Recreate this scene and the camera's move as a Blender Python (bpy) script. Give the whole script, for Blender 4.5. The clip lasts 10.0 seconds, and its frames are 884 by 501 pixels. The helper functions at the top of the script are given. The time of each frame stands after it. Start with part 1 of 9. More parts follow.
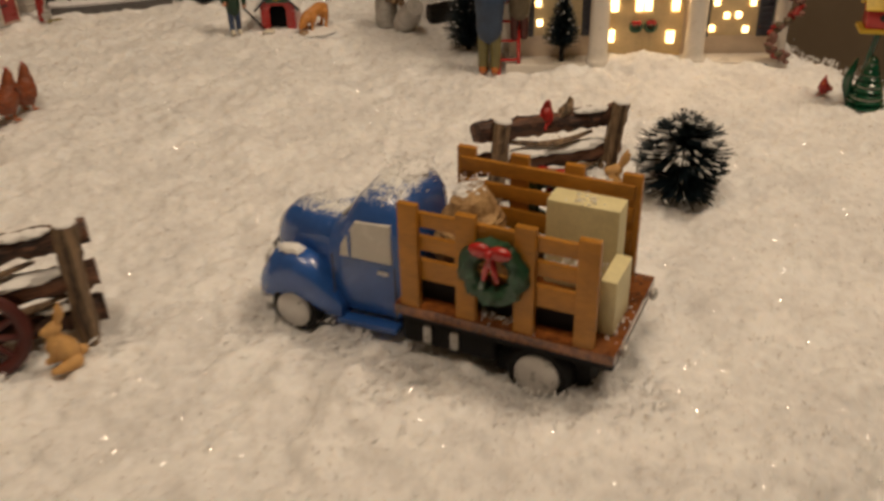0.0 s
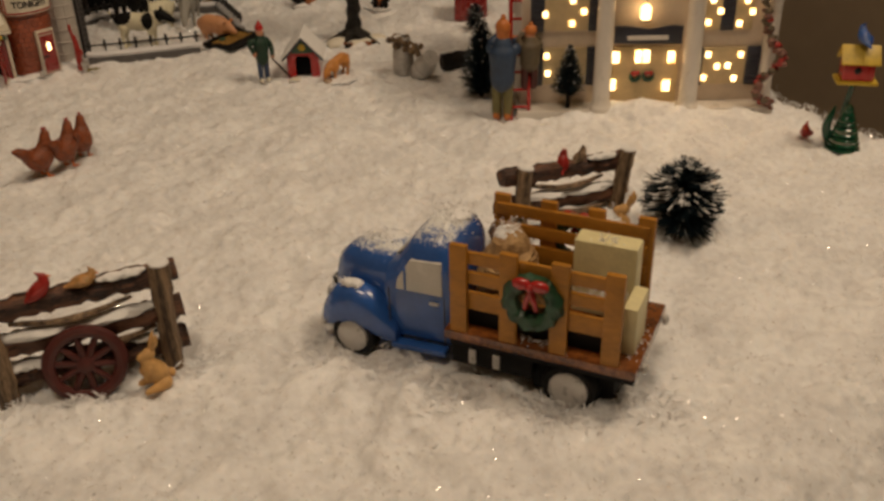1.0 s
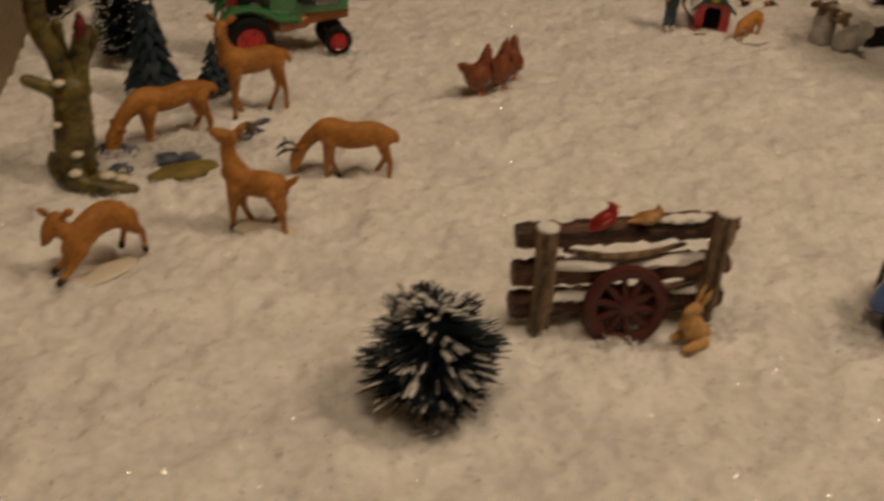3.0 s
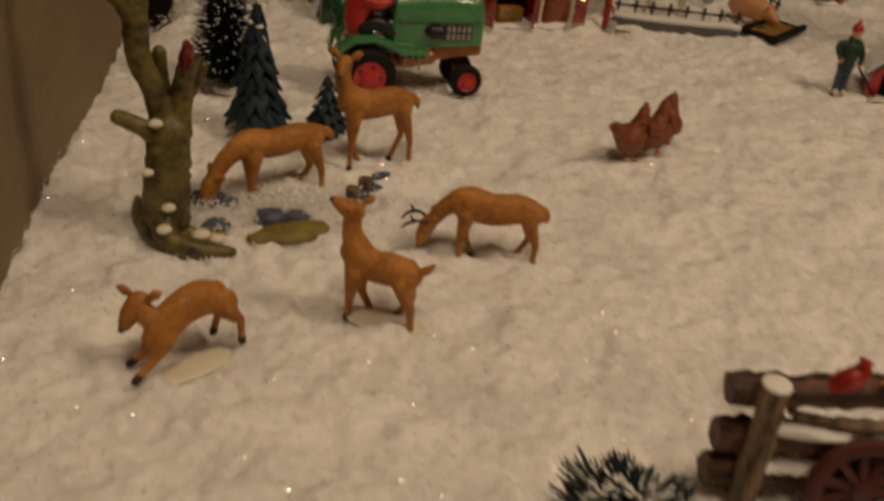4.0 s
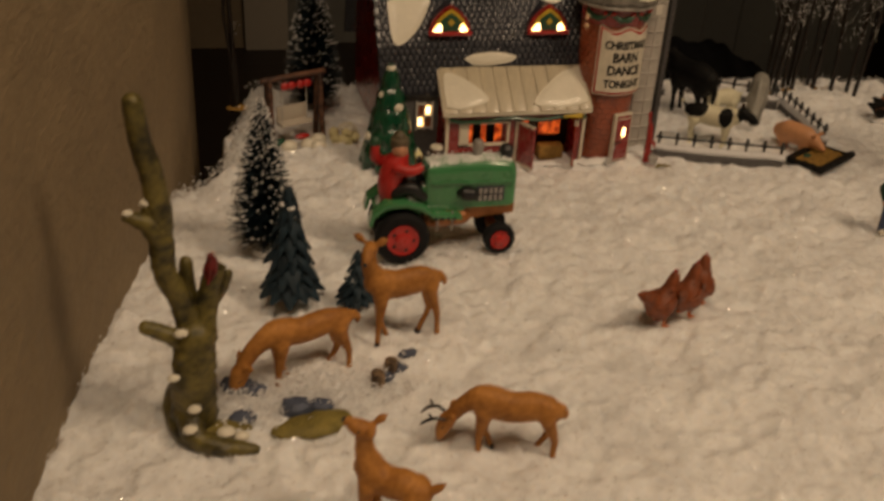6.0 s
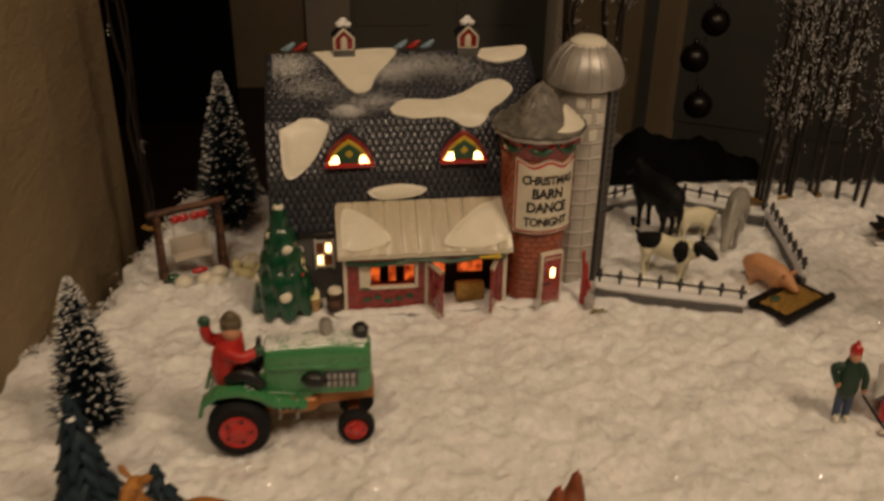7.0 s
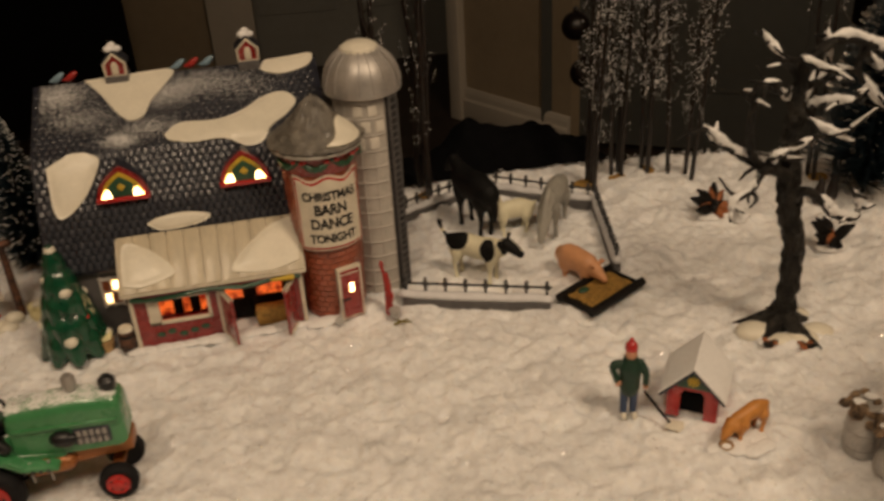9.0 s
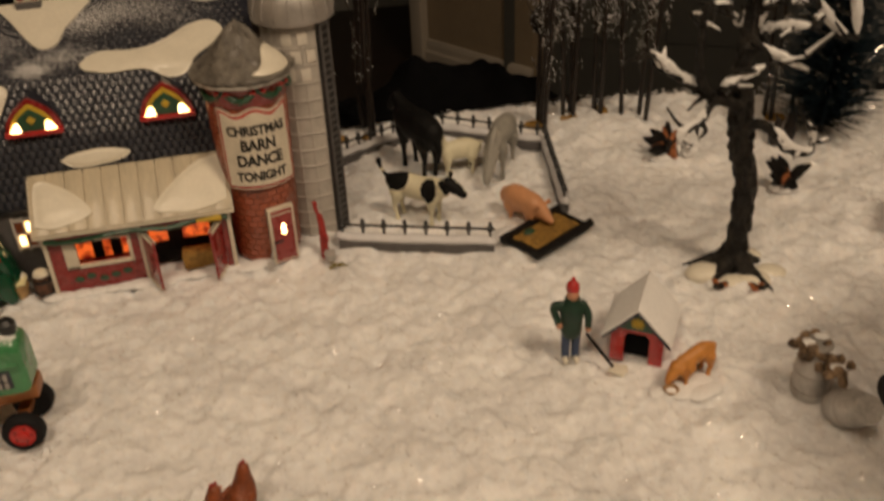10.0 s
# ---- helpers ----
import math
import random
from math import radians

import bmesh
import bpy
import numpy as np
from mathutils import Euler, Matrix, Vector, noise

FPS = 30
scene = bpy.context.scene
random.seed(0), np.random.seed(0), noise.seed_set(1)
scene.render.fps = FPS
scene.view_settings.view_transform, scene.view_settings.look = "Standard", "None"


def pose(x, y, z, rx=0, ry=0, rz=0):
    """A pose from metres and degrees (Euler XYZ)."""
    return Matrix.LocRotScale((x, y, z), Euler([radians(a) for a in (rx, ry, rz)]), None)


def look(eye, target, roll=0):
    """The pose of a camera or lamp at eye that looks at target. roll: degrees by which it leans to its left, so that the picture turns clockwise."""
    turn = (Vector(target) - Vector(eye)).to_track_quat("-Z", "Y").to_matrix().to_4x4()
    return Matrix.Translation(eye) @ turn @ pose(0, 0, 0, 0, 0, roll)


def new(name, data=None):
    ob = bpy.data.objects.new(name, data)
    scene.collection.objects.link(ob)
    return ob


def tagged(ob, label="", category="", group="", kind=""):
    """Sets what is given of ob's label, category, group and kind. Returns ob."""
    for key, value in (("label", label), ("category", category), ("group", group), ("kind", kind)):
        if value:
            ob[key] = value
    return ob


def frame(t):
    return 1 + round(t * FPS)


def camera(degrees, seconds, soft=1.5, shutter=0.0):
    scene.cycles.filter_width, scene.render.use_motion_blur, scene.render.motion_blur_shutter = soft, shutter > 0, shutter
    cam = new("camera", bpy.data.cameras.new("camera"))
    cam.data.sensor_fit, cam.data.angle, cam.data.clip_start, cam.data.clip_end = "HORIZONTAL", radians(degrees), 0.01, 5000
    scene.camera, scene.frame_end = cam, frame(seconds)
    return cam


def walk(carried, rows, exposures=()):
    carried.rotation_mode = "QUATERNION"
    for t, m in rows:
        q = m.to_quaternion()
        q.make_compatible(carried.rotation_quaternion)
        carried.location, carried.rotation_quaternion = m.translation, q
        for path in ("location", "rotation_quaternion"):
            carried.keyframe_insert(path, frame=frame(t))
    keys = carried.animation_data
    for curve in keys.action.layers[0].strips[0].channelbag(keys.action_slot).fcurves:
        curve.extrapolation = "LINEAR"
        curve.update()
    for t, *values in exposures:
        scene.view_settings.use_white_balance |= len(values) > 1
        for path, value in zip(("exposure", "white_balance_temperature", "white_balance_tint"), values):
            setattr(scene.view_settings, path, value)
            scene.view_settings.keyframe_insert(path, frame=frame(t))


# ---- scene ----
# time, eye, target, roll
PATH = [
    (0, (-0.1243, -0.9792, 0.2666), (0.0229, -0.7671, 0.1139), -1.48),
    (0.5, (-0.1856, -1.0196, 0.2961), (-0.0365, -0.8079, 0.1446), -2.88),
    (1, (-0.1826, -1.0092, 0.3062), (-0.0286, -0.7967, 0.1608), -1.35),
    (1.5, (-0.1945, -0.9867, 0.2971), (-0.0444, -0.7723, 0.1504), -0.72),
    (2, (-0.2309, -0.9487, 0.2985), (-0.0935, -0.7285, 0.1481), -0.23),
    (2.5, (-0.2899, -0.9046, 0.2931), (-0.1670, -0.6785, 0.1390), 2.09),
    (3, (-0.3425, -0.8746, 0.2776), (-0.2353, -0.6428, 0.1201), 3.48),
    (3.2, (-0.3580, -0.8638, 0.2687), (-0.2543, -0.6319, 0.1091), 4.10),
    (4.3, (-0.3349, -0.7021, 0.2566), (-0.2473, -0.4595, 0.1034), 6.50),
    (4.5, (-0.3273, -0.6800, 0.2526), (-0.2411, -0.4358, 0.1011), 4.06),
    (5, (-0.3330, -0.7005, 0.2441), (-0.2563, -0.4471, 0.1031), 1.64),
    (5.2, (-0.3416, -0.7149, 0.2519), (-0.2663, -0.4626, 0.1081), 2.56),
    (6.3, (-0.2753, -0.7316, 0.3599), (-0.2085, -0.4757, 0.2184), 3.07),
    (6.5, (-0.2271, -0.7033, 0.3760), (-0.1648, -0.4464, 0.2342), 2.57),
    (7, (-0.1274, -0.6289, 0.3924), (-0.0909, -0.3657, 0.2531), 0.89),
    (7.5, (-0.0639, -0.5913, 0.3848), (-0.0336, -0.3269, 0.2465), 1.44),
    (8, (-0.0476, -0.6016, 0.3952), (-0.0244, -0.3388, 0.2524), 2.00),
    (8.5, (-0.0354, -0.6196, 0.4034), (-0.0078, -0.3603, 0.2550), -0.74),
    (9, (0.0105, -0.6155, 0.4071), (0.0577, -0.3583, 0.2601), -3.53),
    (9.5, (0.0306, -0.5837, 0.3933), (0.0844, -0.3279, 0.2462), -1.91),
    (10, (0.0371, -0.5958, 0.3749), (0.0920, -0.3472, 0.2161), -2.60),
]
cam = camera(50.91, 10.0, soft=3.0, shutter=0.4)
walk(cam, [(t, look(e, g, r)) for t, e, g, r in PATH], [(0, -0.09, 5980, 9), (1.0, -0.30, 6080, 9), (1.5, -0.43, 6280, 10), (2.5, -0.58, 6500, 10), (3.5, -0.5, 6550, 10), (4.5, -0.44, 6550, 10), (5.0, -0.36, 6550, 10), (6.5, -0.32, 6500, 10), (7.2, -0.14, 6450, 10), (8.0, -0.06, 6350, 10), (9.0, 0.0, 6250, 10), (10.0, 0.0, 6200, 10)])

import functools

# ---- world and light ----
w = bpy.data.worlds.new("room_dusk")
scene.world = w
w.use_nodes = True
w.node_tree.nodes["Background"].inputs[0].default_value = (1.0, 0.74, 0.5, 1)
w.node_tree.nodes["Background"].inputs[1].default_value = 0.05


def area_lamp(name, eye, target, watts, size, colour):
    d = bpy.data.lights.new(name, "AREA")
    d.shape, d.size, d.energy, d.color = "DISK", size, watts, colour
    ob = new(name, d)
    ob.matrix_world = look(eye, target)
    return ob


# the ceiling lamp over the table's near side, and the softer second bulb of the same fixture
area_lamp("ceiling_lamp_light", (0.78, -0.98, 1.58), (0.05, -0.25, 0.0), 14.4, 0.46, (1.0, 0.735, 0.475))
area_lamp("ceiling_lamp_light", (-0.40, -0.92, 1.58), (0.0, -0.20, 0.0), 11.0, 0.6, (1.0, 0.745, 0.49))


# ---- materials ----
def mat(name, col, rough=0.5, var=0.18, scale=160.0, bump=0.25, metal=0.0, coat=0.0, col2=None, fine=6.0, obj_random=0.0, emit=0.0, stretch=None, spec=None, depth=0.0004, edges=(0.33, 0.67)):
    m = bpy.data.materials.new(name)
    m.use_nodes = True
    nt = m.node_tree
    n, l = nt.nodes, nt.links
    b = n["Principled BSDF"]
    tc = n.new("ShaderNodeTexCoord")
    src = tc.outputs["Object"]
    if stretch:
        mp = n.new("ShaderNodeMapping")
        mp.inputs["Scale"].default_value = stretch
        l.new(src, mp.inputs[0])
        src = mp.outputs[0]
    n1 = n.new("ShaderNodeTexNoise")
    n1.inputs["Scale"].default_value, n1.inputs["Detail"].default_value = scale, 4
    n2 = n.new("ShaderNodeTexNoise")
    n2.inputs["Scale"].default_value, n2.inputs["Detail"].default_value = scale * fine, 3
    l.new(src, n1.inputs["Vector"])
    l.new(src, n2.inputs["Vector"])
    mx = n.new("ShaderNodeMix")
    mx.data_type = "FLOAT"
    mx.inputs[0].default_value = 0.4
    l.new(n1.outputs["Fac"], mx.inputs[2])
    l.new(n2.outputs["Fac"], mx.inputs[3])
    fac = mx.outputs[0]
    if obj_random:
        oi = n.new("ShaderNodeObjectInfo")
        ma = n.new("ShaderNodeMath")
        ma.operation = "MULTIPLY_ADD"
        ma.inputs[1].default_value, ma.inputs[2].default_value = obj_random, -obj_random / 2
        l.new(oi.outputs["Random"], ma.inputs[0])
        ad = n.new("ShaderNodeMath")
        ad.operation = "ADD"
        l.new(fac, ad.inputs[0])
        l.new(ma.outputs[0], ad.inputs[1])
        fac = ad.outputs[0]
    r = n.new("ShaderNodeValToRGB")
    c2 = col2 or tuple(min(1, c * (1 + var)) for c in col)
    c1 = tuple(c * (1 - var) for c in col)
    r.color_ramp.elements[0].position, r.color_ramp.elements[1].position = edges
    r.color_ramp.elements[0].color, r.color_ramp.elements[1].color = (*c1, 1), (*c2, 1)
    l.new(fac, r.inputs[0])
    l.new(r.outputs[0], b.inputs["Base Color"])
    rr = n.new("ShaderNodeMapRange")
    rr.inputs[3].default_value, rr.inputs[4].default_value = max(0.02, rough - 0.1), min(1, rough + 0.1)
    l.new(n1.outputs["Fac"], rr.inputs[0])
    l.new(rr.outputs[0], b.inputs["Roughness"])
    b.inputs["Metallic"].default_value = metal
    b.inputs["Coat Weight"].default_value = coat
    b.inputs["Coat Roughness"].default_value = 0.12
    if spec is not None:
        b.inputs["Specular IOR Level"].default_value = spec
    if bump:
        bp = n.new("ShaderNodeBump")
        bp.inputs["Strength"].default_value, bp.inputs["Distance"].default_value = bump, depth
        l.new(fac, bp.inputs["Height"])
        l.new(bp.outputs[0], b.inputs["Normal"])
    if emit:
        l.new(r.outputs[0], b.inputs["Emission Color"])
        b.inputs["Emission Strength"].default_value = emit
    return m


def glow(name, col, strength, hot=None, scale=300.0):
    """A lit pane: translucent paint with a bulb behind it."""
    m = bpy.data.materials.new(name)
    m.use_nodes = True
    n, l = m.node_tree.nodes, m.node_tree.links
    b = n["Principled BSDF"]
    b.inputs["Base Color"].default_value = (*col, 1)
    b.inputs["Roughness"].default_value = 0.35
    tc, nz, r = n.new("ShaderNodeTexCoord"), n.new("ShaderNodeTexNoise"), n.new("ShaderNodeValToRGB")
    nz.inputs["Scale"].default_value = scale
    l.new(tc.outputs["Object"], nz.inputs["Vector"])
    l.new(nz.outputs["Fac"], r.inputs[0])
    r.color_ramp.elements[0].position, r.color_ramp.elements[1].position = 0.35, 0.65
    r.color_ramp.elements[0].color, r.color_ramp.elements[1].color = (*col, 1), (*(hot or col), 1)
    l.new(r.outputs[0], b.inputs["Emission Color"])
    b.inputs["Emission Strength"].default_value = strength
    return m


M = {}
M["snow"] = mat("snow_batting", (0.80, 0.795, 0.80), 0.75, 0.11, 24, 0.45, col2=(0.90, 0.90, 0.90), fine=8, depth=0.0065, edges=(0.36, 0.62))
snow_bsdf = M["snow"].node_tree.nodes["Principled BSDF"]
snow_bsdf.inputs["Subsurface Weight"].default_value = 0.6
snow_bsdf.inputs["Subsurface Radius"].default_value = (1.0, 0.92, 0.85)
snow_bsdf.inputs["Subsurface Scale"].default_value = 0.006
M["ridge_blue"] = mat("pale_blue_paint", (0.20, 0.30, 0.38), 0.4, 0.2, 200, 0.2)
M["silo_seam"] = mat("pale_silo_seam", (0.47, 0.44, 0.40), 0.5, 0.12, 120, 0.3)
M["silo_light"] = mat("pale_silo_block", (0.66, 0.62, 0.55), 0.4, 0.1, 120, 0.2)
M["chip"] = mat("snow_chip", (0.93, 0.93, 0.935), 0.36, 0.08, 300, 0.2, spec=0.6)
M["bead"] = mat("frosted_bead", (0.70, 0.68, 0.65), 0.2, 0.2, 400, 0.0, metal=0.8)
M["bead_dot"] = mat("clear_bead", (0.95, 0.945, 0.94), 0.25, 0.03, 400, 0.0, coat=1.0, spec=1.0)
M["ball_dark"] = mat("dark_ball", (0.007, 0.004, 0.004), 0.35, 0.2, 60, 0.1)
M["glint"] = bpy.data.materials.new("mica_glitter")
M["glint"].use_nodes = True
nt = M["glint"].node_tree
nt.nodes.remove(nt.nodes["Principled BSDF"])
clear, shine, both = nt.nodes.new("ShaderNodeBsdfTransparent"), nt.nodes.new("ShaderNodeBsdfGlossy"), nt.nodes.new("ShaderNodeMixShader")
shine.inputs["Roughness"].default_value, both.inputs[0].default_value = 0.15, 0.32
nt.links.new(clear.outputs[0], both.inputs[1])
nt.links.new(shine.outputs[0], both.inputs[2])
nt.links.new(both.outputs[0], nt.nodes["Material Output"].inputs["Surface"])
M["flock"] = mat("flocked_snow", (0.82, 0.82, 0.82), 0.7, 0.08, 500, 0.8)
# thin plastic shreds let light through
nt = M["chip"].node_tree
thin, both = nt.nodes.new("ShaderNodeBsdfTranslucent"), nt.nodes.new("ShaderNodeMixShader")
thin.inputs["Color"].default_value = (0.93, 0.93, 0.93, 1)
both.inputs[0].default_value = 0.42
nt.links.new(nt.nodes["Principled BSDF"].outputs[0], both.inputs[1])
nt.links.new(thin.outputs[0], both.inputs[2])
nt.links.new(both.outputs[0], nt.nodes["Material Output"].inputs["Surface"])
M["glaze_white"] = mat("cream_glaze", (0.72, 0.68, 0.57), 0.45, 0.07, 60, 0.2, coat=0.2)
M["plaster"] = mat("tan_plaster_wall", (0.245, 0.182, 0.105), 0.8, 0.12, 16, 0.8, fine=6, depth=0.006, stretch=(1, 1, 1.8))
M["room_wall"] = mat("beige_room_wall", (0.36, 0.275, 0.185), 0.85, 0.08, 4, 0.2, depth=0.003)
# black for real cloth, and for openings whose shade is put in by colour
M["black_cloth_and_gloom"] = mat("black_cloth_and_gloom", (0.006, 0.006, 0.007), 0.95, 0.3, 80, 0.6, spec=0.1)
M["room_floor"] = mat("dark_wood_floor", (0.03, 0.02, 0.015), 0.5, 0.3, 3, 0.2, stretch=(1, 8, 1))
M["brown_wall"] = mat("brown_room_paint", (0.30, 0.235, 0.155), 0.8, 0.1, 5, 0.2)
# one door grey split for light: near copy darkened, far copy lightened
M["grey_door"] = mat("grey_door_paint_darkened", (0.080, 0.081, 0.074), 0.55, 0.08, 6, 0.1)
M["grey_far_lifted"] = mat("grey_door_paint_lifted", (0.25, 0.245, 0.222), 0.55, 0.08, 6, 0.1)
M["trim_white"] = mat("white_trim_paint", (0.50, 0.45, 0.38), 0.5, 0.05, 8, 0.1)
M["roof"] = mat("slate_glaze", (0.026, 0.029, 0.040), 0.42, 0.4, 90, 0.3, coat=0.4, obj_random=0.10)
M["roof_base"] = mat("slate_glaze_bed", (0.020, 0.022, 0.033), 0.3, 0.3, 130, 0.3, coat=0.3)
M["barn_red"] = mat("barn_red_glaze", (0.24, 0.015, 0.012), 0.28, 0.25, 130, 0.25, coat=0.6)
M["barn_white"] = mat("barn_white_glaze", (0.66, 0.60, 0.48), 0.35, 0.10, 130, 0.2, coat=0.3)
M["plank_cream"] = mat("cream_plank_glaze", (0.50, 0.44, 0.32), 0.4, 0.16, 90, 0.3, coat=0.2, stretch=(1, 0.3, 0.3))
M["brick"] = mat("tower_brick", (0.30, 0.070, 0.028), 0.32, 0.4, 70, 0.4, coat=0.6)
M["mortar"] = mat("tower_mortar", (0.17, 0.055, 0.03), 0.6, 0.3, 150, 0.3)
M["cone"] = mat("grey_cone_roof", (0.09, 0.08, 0.066), 0.45, 0.4, 130, 1.0, coat=0.15, col2=(0.22, 0.20, 0.17), depth=0.002)
M["silver"] = mat("silver_paint", (0.42, 0.40, 0.38), 0.46, 0.15, 70, 0.25, metal=0.6)
M["silo_stone"] = mat("silo_grey", (0.45, 0.42, 0.38), 0.5, 0.15, 110, 0.3)
M["garland"] = mat("garland_green", (0.02, 0.07, 0.035), 0.4, 0.4, 300, 0.8, coat=0.2)
M["green_gloss"] = mat("tree_green_glaze", (0.005, 0.060, 0.028), 0.22, 0.4, 120, 0.4, coat=0.6)
M["red_gloss"] = mat("red_gloss_paint", (0.42, 0.02, 0.018), 0.25, 0.15, 160, 0.15, coat=0.5)
M["pane"] = glow("lit_window_pane", (1.0, 0.50, 0.14), 6.5, (1.0, 0.70, 0.32), 200)
M["pane_orange"] = glow("lit_orange_window", (0.16, 0.005, 0.002), 0.95, (1.0, 0.15, 0.02), 150)
M["yellow"] = mat("yellow_paint", (0.55, 0.38, 0.03), 0.4, 0.2, 200, 0.2)
M["ink"] = mat("black_ink", (0.012, 0.011, 0.01), 0.45, 0.2, 300, 0.05)
M["iron"] = mat("black_iron", (0.012, 0.012, 0.013), 0.4, 0.4, 300, 0.3, spec=0.5)
M["kerb"] = mat("grey_stone_rail", (0.10, 0.095, 0.095), 0.55, 0.25, 180, 0.4)
M["bark_dark"] = mat("dark_bark", (0.005, 0.0042, 0.0038), 0.6, 0.6, 120, 1.0, col2=(0.012, 0.010, 0.0085), stretch=(1.6, 1.6, 0.5), depth=0.005, spec=0.25)
M["gnarl"] = mat("gnarled_bark", (0.006, 0.005, 0.0045), 0.5, 0.6, 110, 1.0, col2=(0.050, 0.044, 0.036), edges=(0.46, 0.68), stretch=(1.3, 1.3, 0.6), depth=0.006, spec=0.4)
M["twig"] = mat("dark_twig", (0.012, 0.008, 0.006), 0.4, 0.4, 300, 0.5)
M["birch"] = mat("olive_birch_bark", (0.046, 0.039, 0.015), 0.45, 0.5, 44, 1.0, col2=(0.215, 0.172, 0.040), edges=(0.38, 0.66), fine=5.0, stretch=(0.9, 0.9, 1.2), depth=0.0016, spec=0.5)
M["deer"] = mat("tan_deer_paint", (0.40, 0.152, 0.026), 0.6, 0.36, 55, 0.7, col2=(0.55, 0.245, 0.055), depth=0.0007, spec=0.35)
M["hoof"] = mat("dark_hoof_paint", (0.02, 0.014, 0.012), 0.45, 0.3, 300, 0.2)
M["hen"] = mat("hen_brown_paint", (0.20, 0.050, 0.013), 0.5, 0.45, 170, 1.0, depth=0.0008)
M["beak"] = mat("orange_foot_paint", (0.60, 0.16, 0.03), 0.45, 0.2, 200, 0.2)
M["needle"] = mat("blue_green_bristle", (0.008, 0.018, 0.026), 0.42, 0.5, 200, 0.0)
M["resin_pine"] = mat("blue_green_resin", (0.014, 0.030, 0.044), 0.6, 0.45, 120, 0.8, spec=0.3)
M["truck_blue"] = mat("truck_blue_glaze", (0.030, 0.105, 0.38), 0.24, 0.14, 60, 0.12, coat=0.55)
M["truck_glass"] = mat("truck_window_white", (0.55, 0.53, 0.48), 0.25, 0.08, 90, 0.1, coat=0.3)
M["stake"] = mat("ochre_stake_wood", (0.41, 0.180, 0.016), 0.45, 0.25, 90, 0.35, coat=0.05, stretch=(0.4, 0.4, 1))
M["bed"] = mat("brown_bed_glaze", (0.07, 0.020, 0.008), 0.22, 0.4, 60, 0.2, coat=0.7, col2=(0.30, 0.10, 0.02))
M["tyre"] = mat("black_tyre", (0.008, 0.008, 0.009), 0.7, 0.3, 250, 0.3, spec=0.25)
M["hub"] = mat("silver_hubcap", (0.55, 0.54, 0.52), 0.3, 0.1, 150, 0.15, metal=0.35)
M["sack"] = mat("straw_sack", (0.30, 0.15, 0.05), 0.7, 0.4, 110, 1.0, col2=(0.58, 0.38, 0.17), depth=0.002)
M["cream"] = mat("cream_parcel", (0.74, 0.67, 0.38), 0.5, 0.1, 120, 0.2)
M["tractor"] = mat("tractor_green_glaze", (0.055, 0.225, 0.085), 0.28, 0.15, 80, 0.15, coat=0.5)


def frost(base, name, low, high, amount):
    """The same glaze with fine snow grains lying where it faces up, above a height."""
    m = base.copy()
    m.name = name
    n, l = m.node_tree.nodes, m.node_tree.links
    b, out = n["Principled BSDF"], n["Material Output"]
    snow = n.new("ShaderNodeBsdfPrincipled")
    snow.inputs["Base Color"].default_value = (0.78, 0.79, 0.78, 1)
    snow.inputs["Roughness"].default_value = 0.8
    tc, geo, sep, sepn = n.new("ShaderNodeTexCoord"), n.new("ShaderNodeNewGeometry"), n.new("ShaderNodeSeparateXYZ"), n.new("ShaderNodeSeparateXYZ")
    l.new(tc.outputs["Object"], sep.inputs[0])
    l.new(geo.outputs["Normal"], sepn.inputs[0])

    def smooth(src, a, c, lo=0.0, hi=1.0):
        r = n.new("ShaderNodeMapRange")
        r.interpolation_type = "SMOOTHSTEP"
        for i, v in enumerate((a, c, lo, hi)):
            r.inputs[i + 1].default_value = v
        l.new(src, r.inputs[0])
        return r.outputs[0]

    def calc(op, p, q):
        k = n.new("ShaderNodeMath")
        k.operation = op
        l.new(p, k.inputs[0])
        l.new(q, k.inputs[1])
        return k.outputs[0]

    grain, patch = n.new("ShaderNodeTexNoise"), n.new("ShaderNodeTexNoise")
    for t_, sc, de in ((grain, 900.0, 3.0), (patch, 120.0, 3.0)):
        t_.inputs["Scale"].default_value, t_.inputs["Detail"].default_value = sc, de
        l.new(tc.outputs["Object"], t_.inputs["Vector"])
    cover = calc("MULTIPLY", smooth(sepn.outputs[2], 0.35, 0.95), smooth(sep.outputs[2], low, high))
    cover = calc("MULTIPLY", cover, smooth(patch.outputs["Fac"], 0.28, 0.62, 0.45, amount))
    speck = calc("ADD", cover, grain.outputs["Fac"])
    mix = n.new("ShaderNodeMixShader")
    l.new(smooth(speck, 0.82, 1.12), mix.inputs[0])
    l.new(b.outputs[0], mix.inputs[1])
    l.new(snow.outputs[0], mix.inputs[2])
    l.new(mix.outputs[0], out.inputs["Surface"])
    return m


M["tractor_snowy"] = frost(M["tractor"], "tractor_green_glaze_snow_dusted", 0.060, 0.070, 0.60)
M["tractor_seat_snowy"] = frost(M["tractor"], "tractor_green_glaze_snow_on_seat", 0.034, 0.040, 0.74)
M["truck_snowy"] = frost(M["truck_blue"], "truck_blue_glaze_snow_dusted", 0.048, 0.062, 0.70)
M["copper"] = mat("copper_engine_paint", (0.34, 0.13, 0.04), 0.38, 0.3, 130, 0.3, metal=0.35)
M["hub_red"] = mat("red_wheel_paint", (0.50, 0.025, 0.02), 0.3, 0.15, 150, 0.15, coat=0.3)
M["wood"] = mat("weathered_wood", (0.034, 0.012, 0.008), 0.6, 0.6, 75, 1.0, col2=(0.17, 0.075, 0.040), edges=(0.42, 0.60), stretch=(0.22, 2.4, 2.4), depth=0.0016)
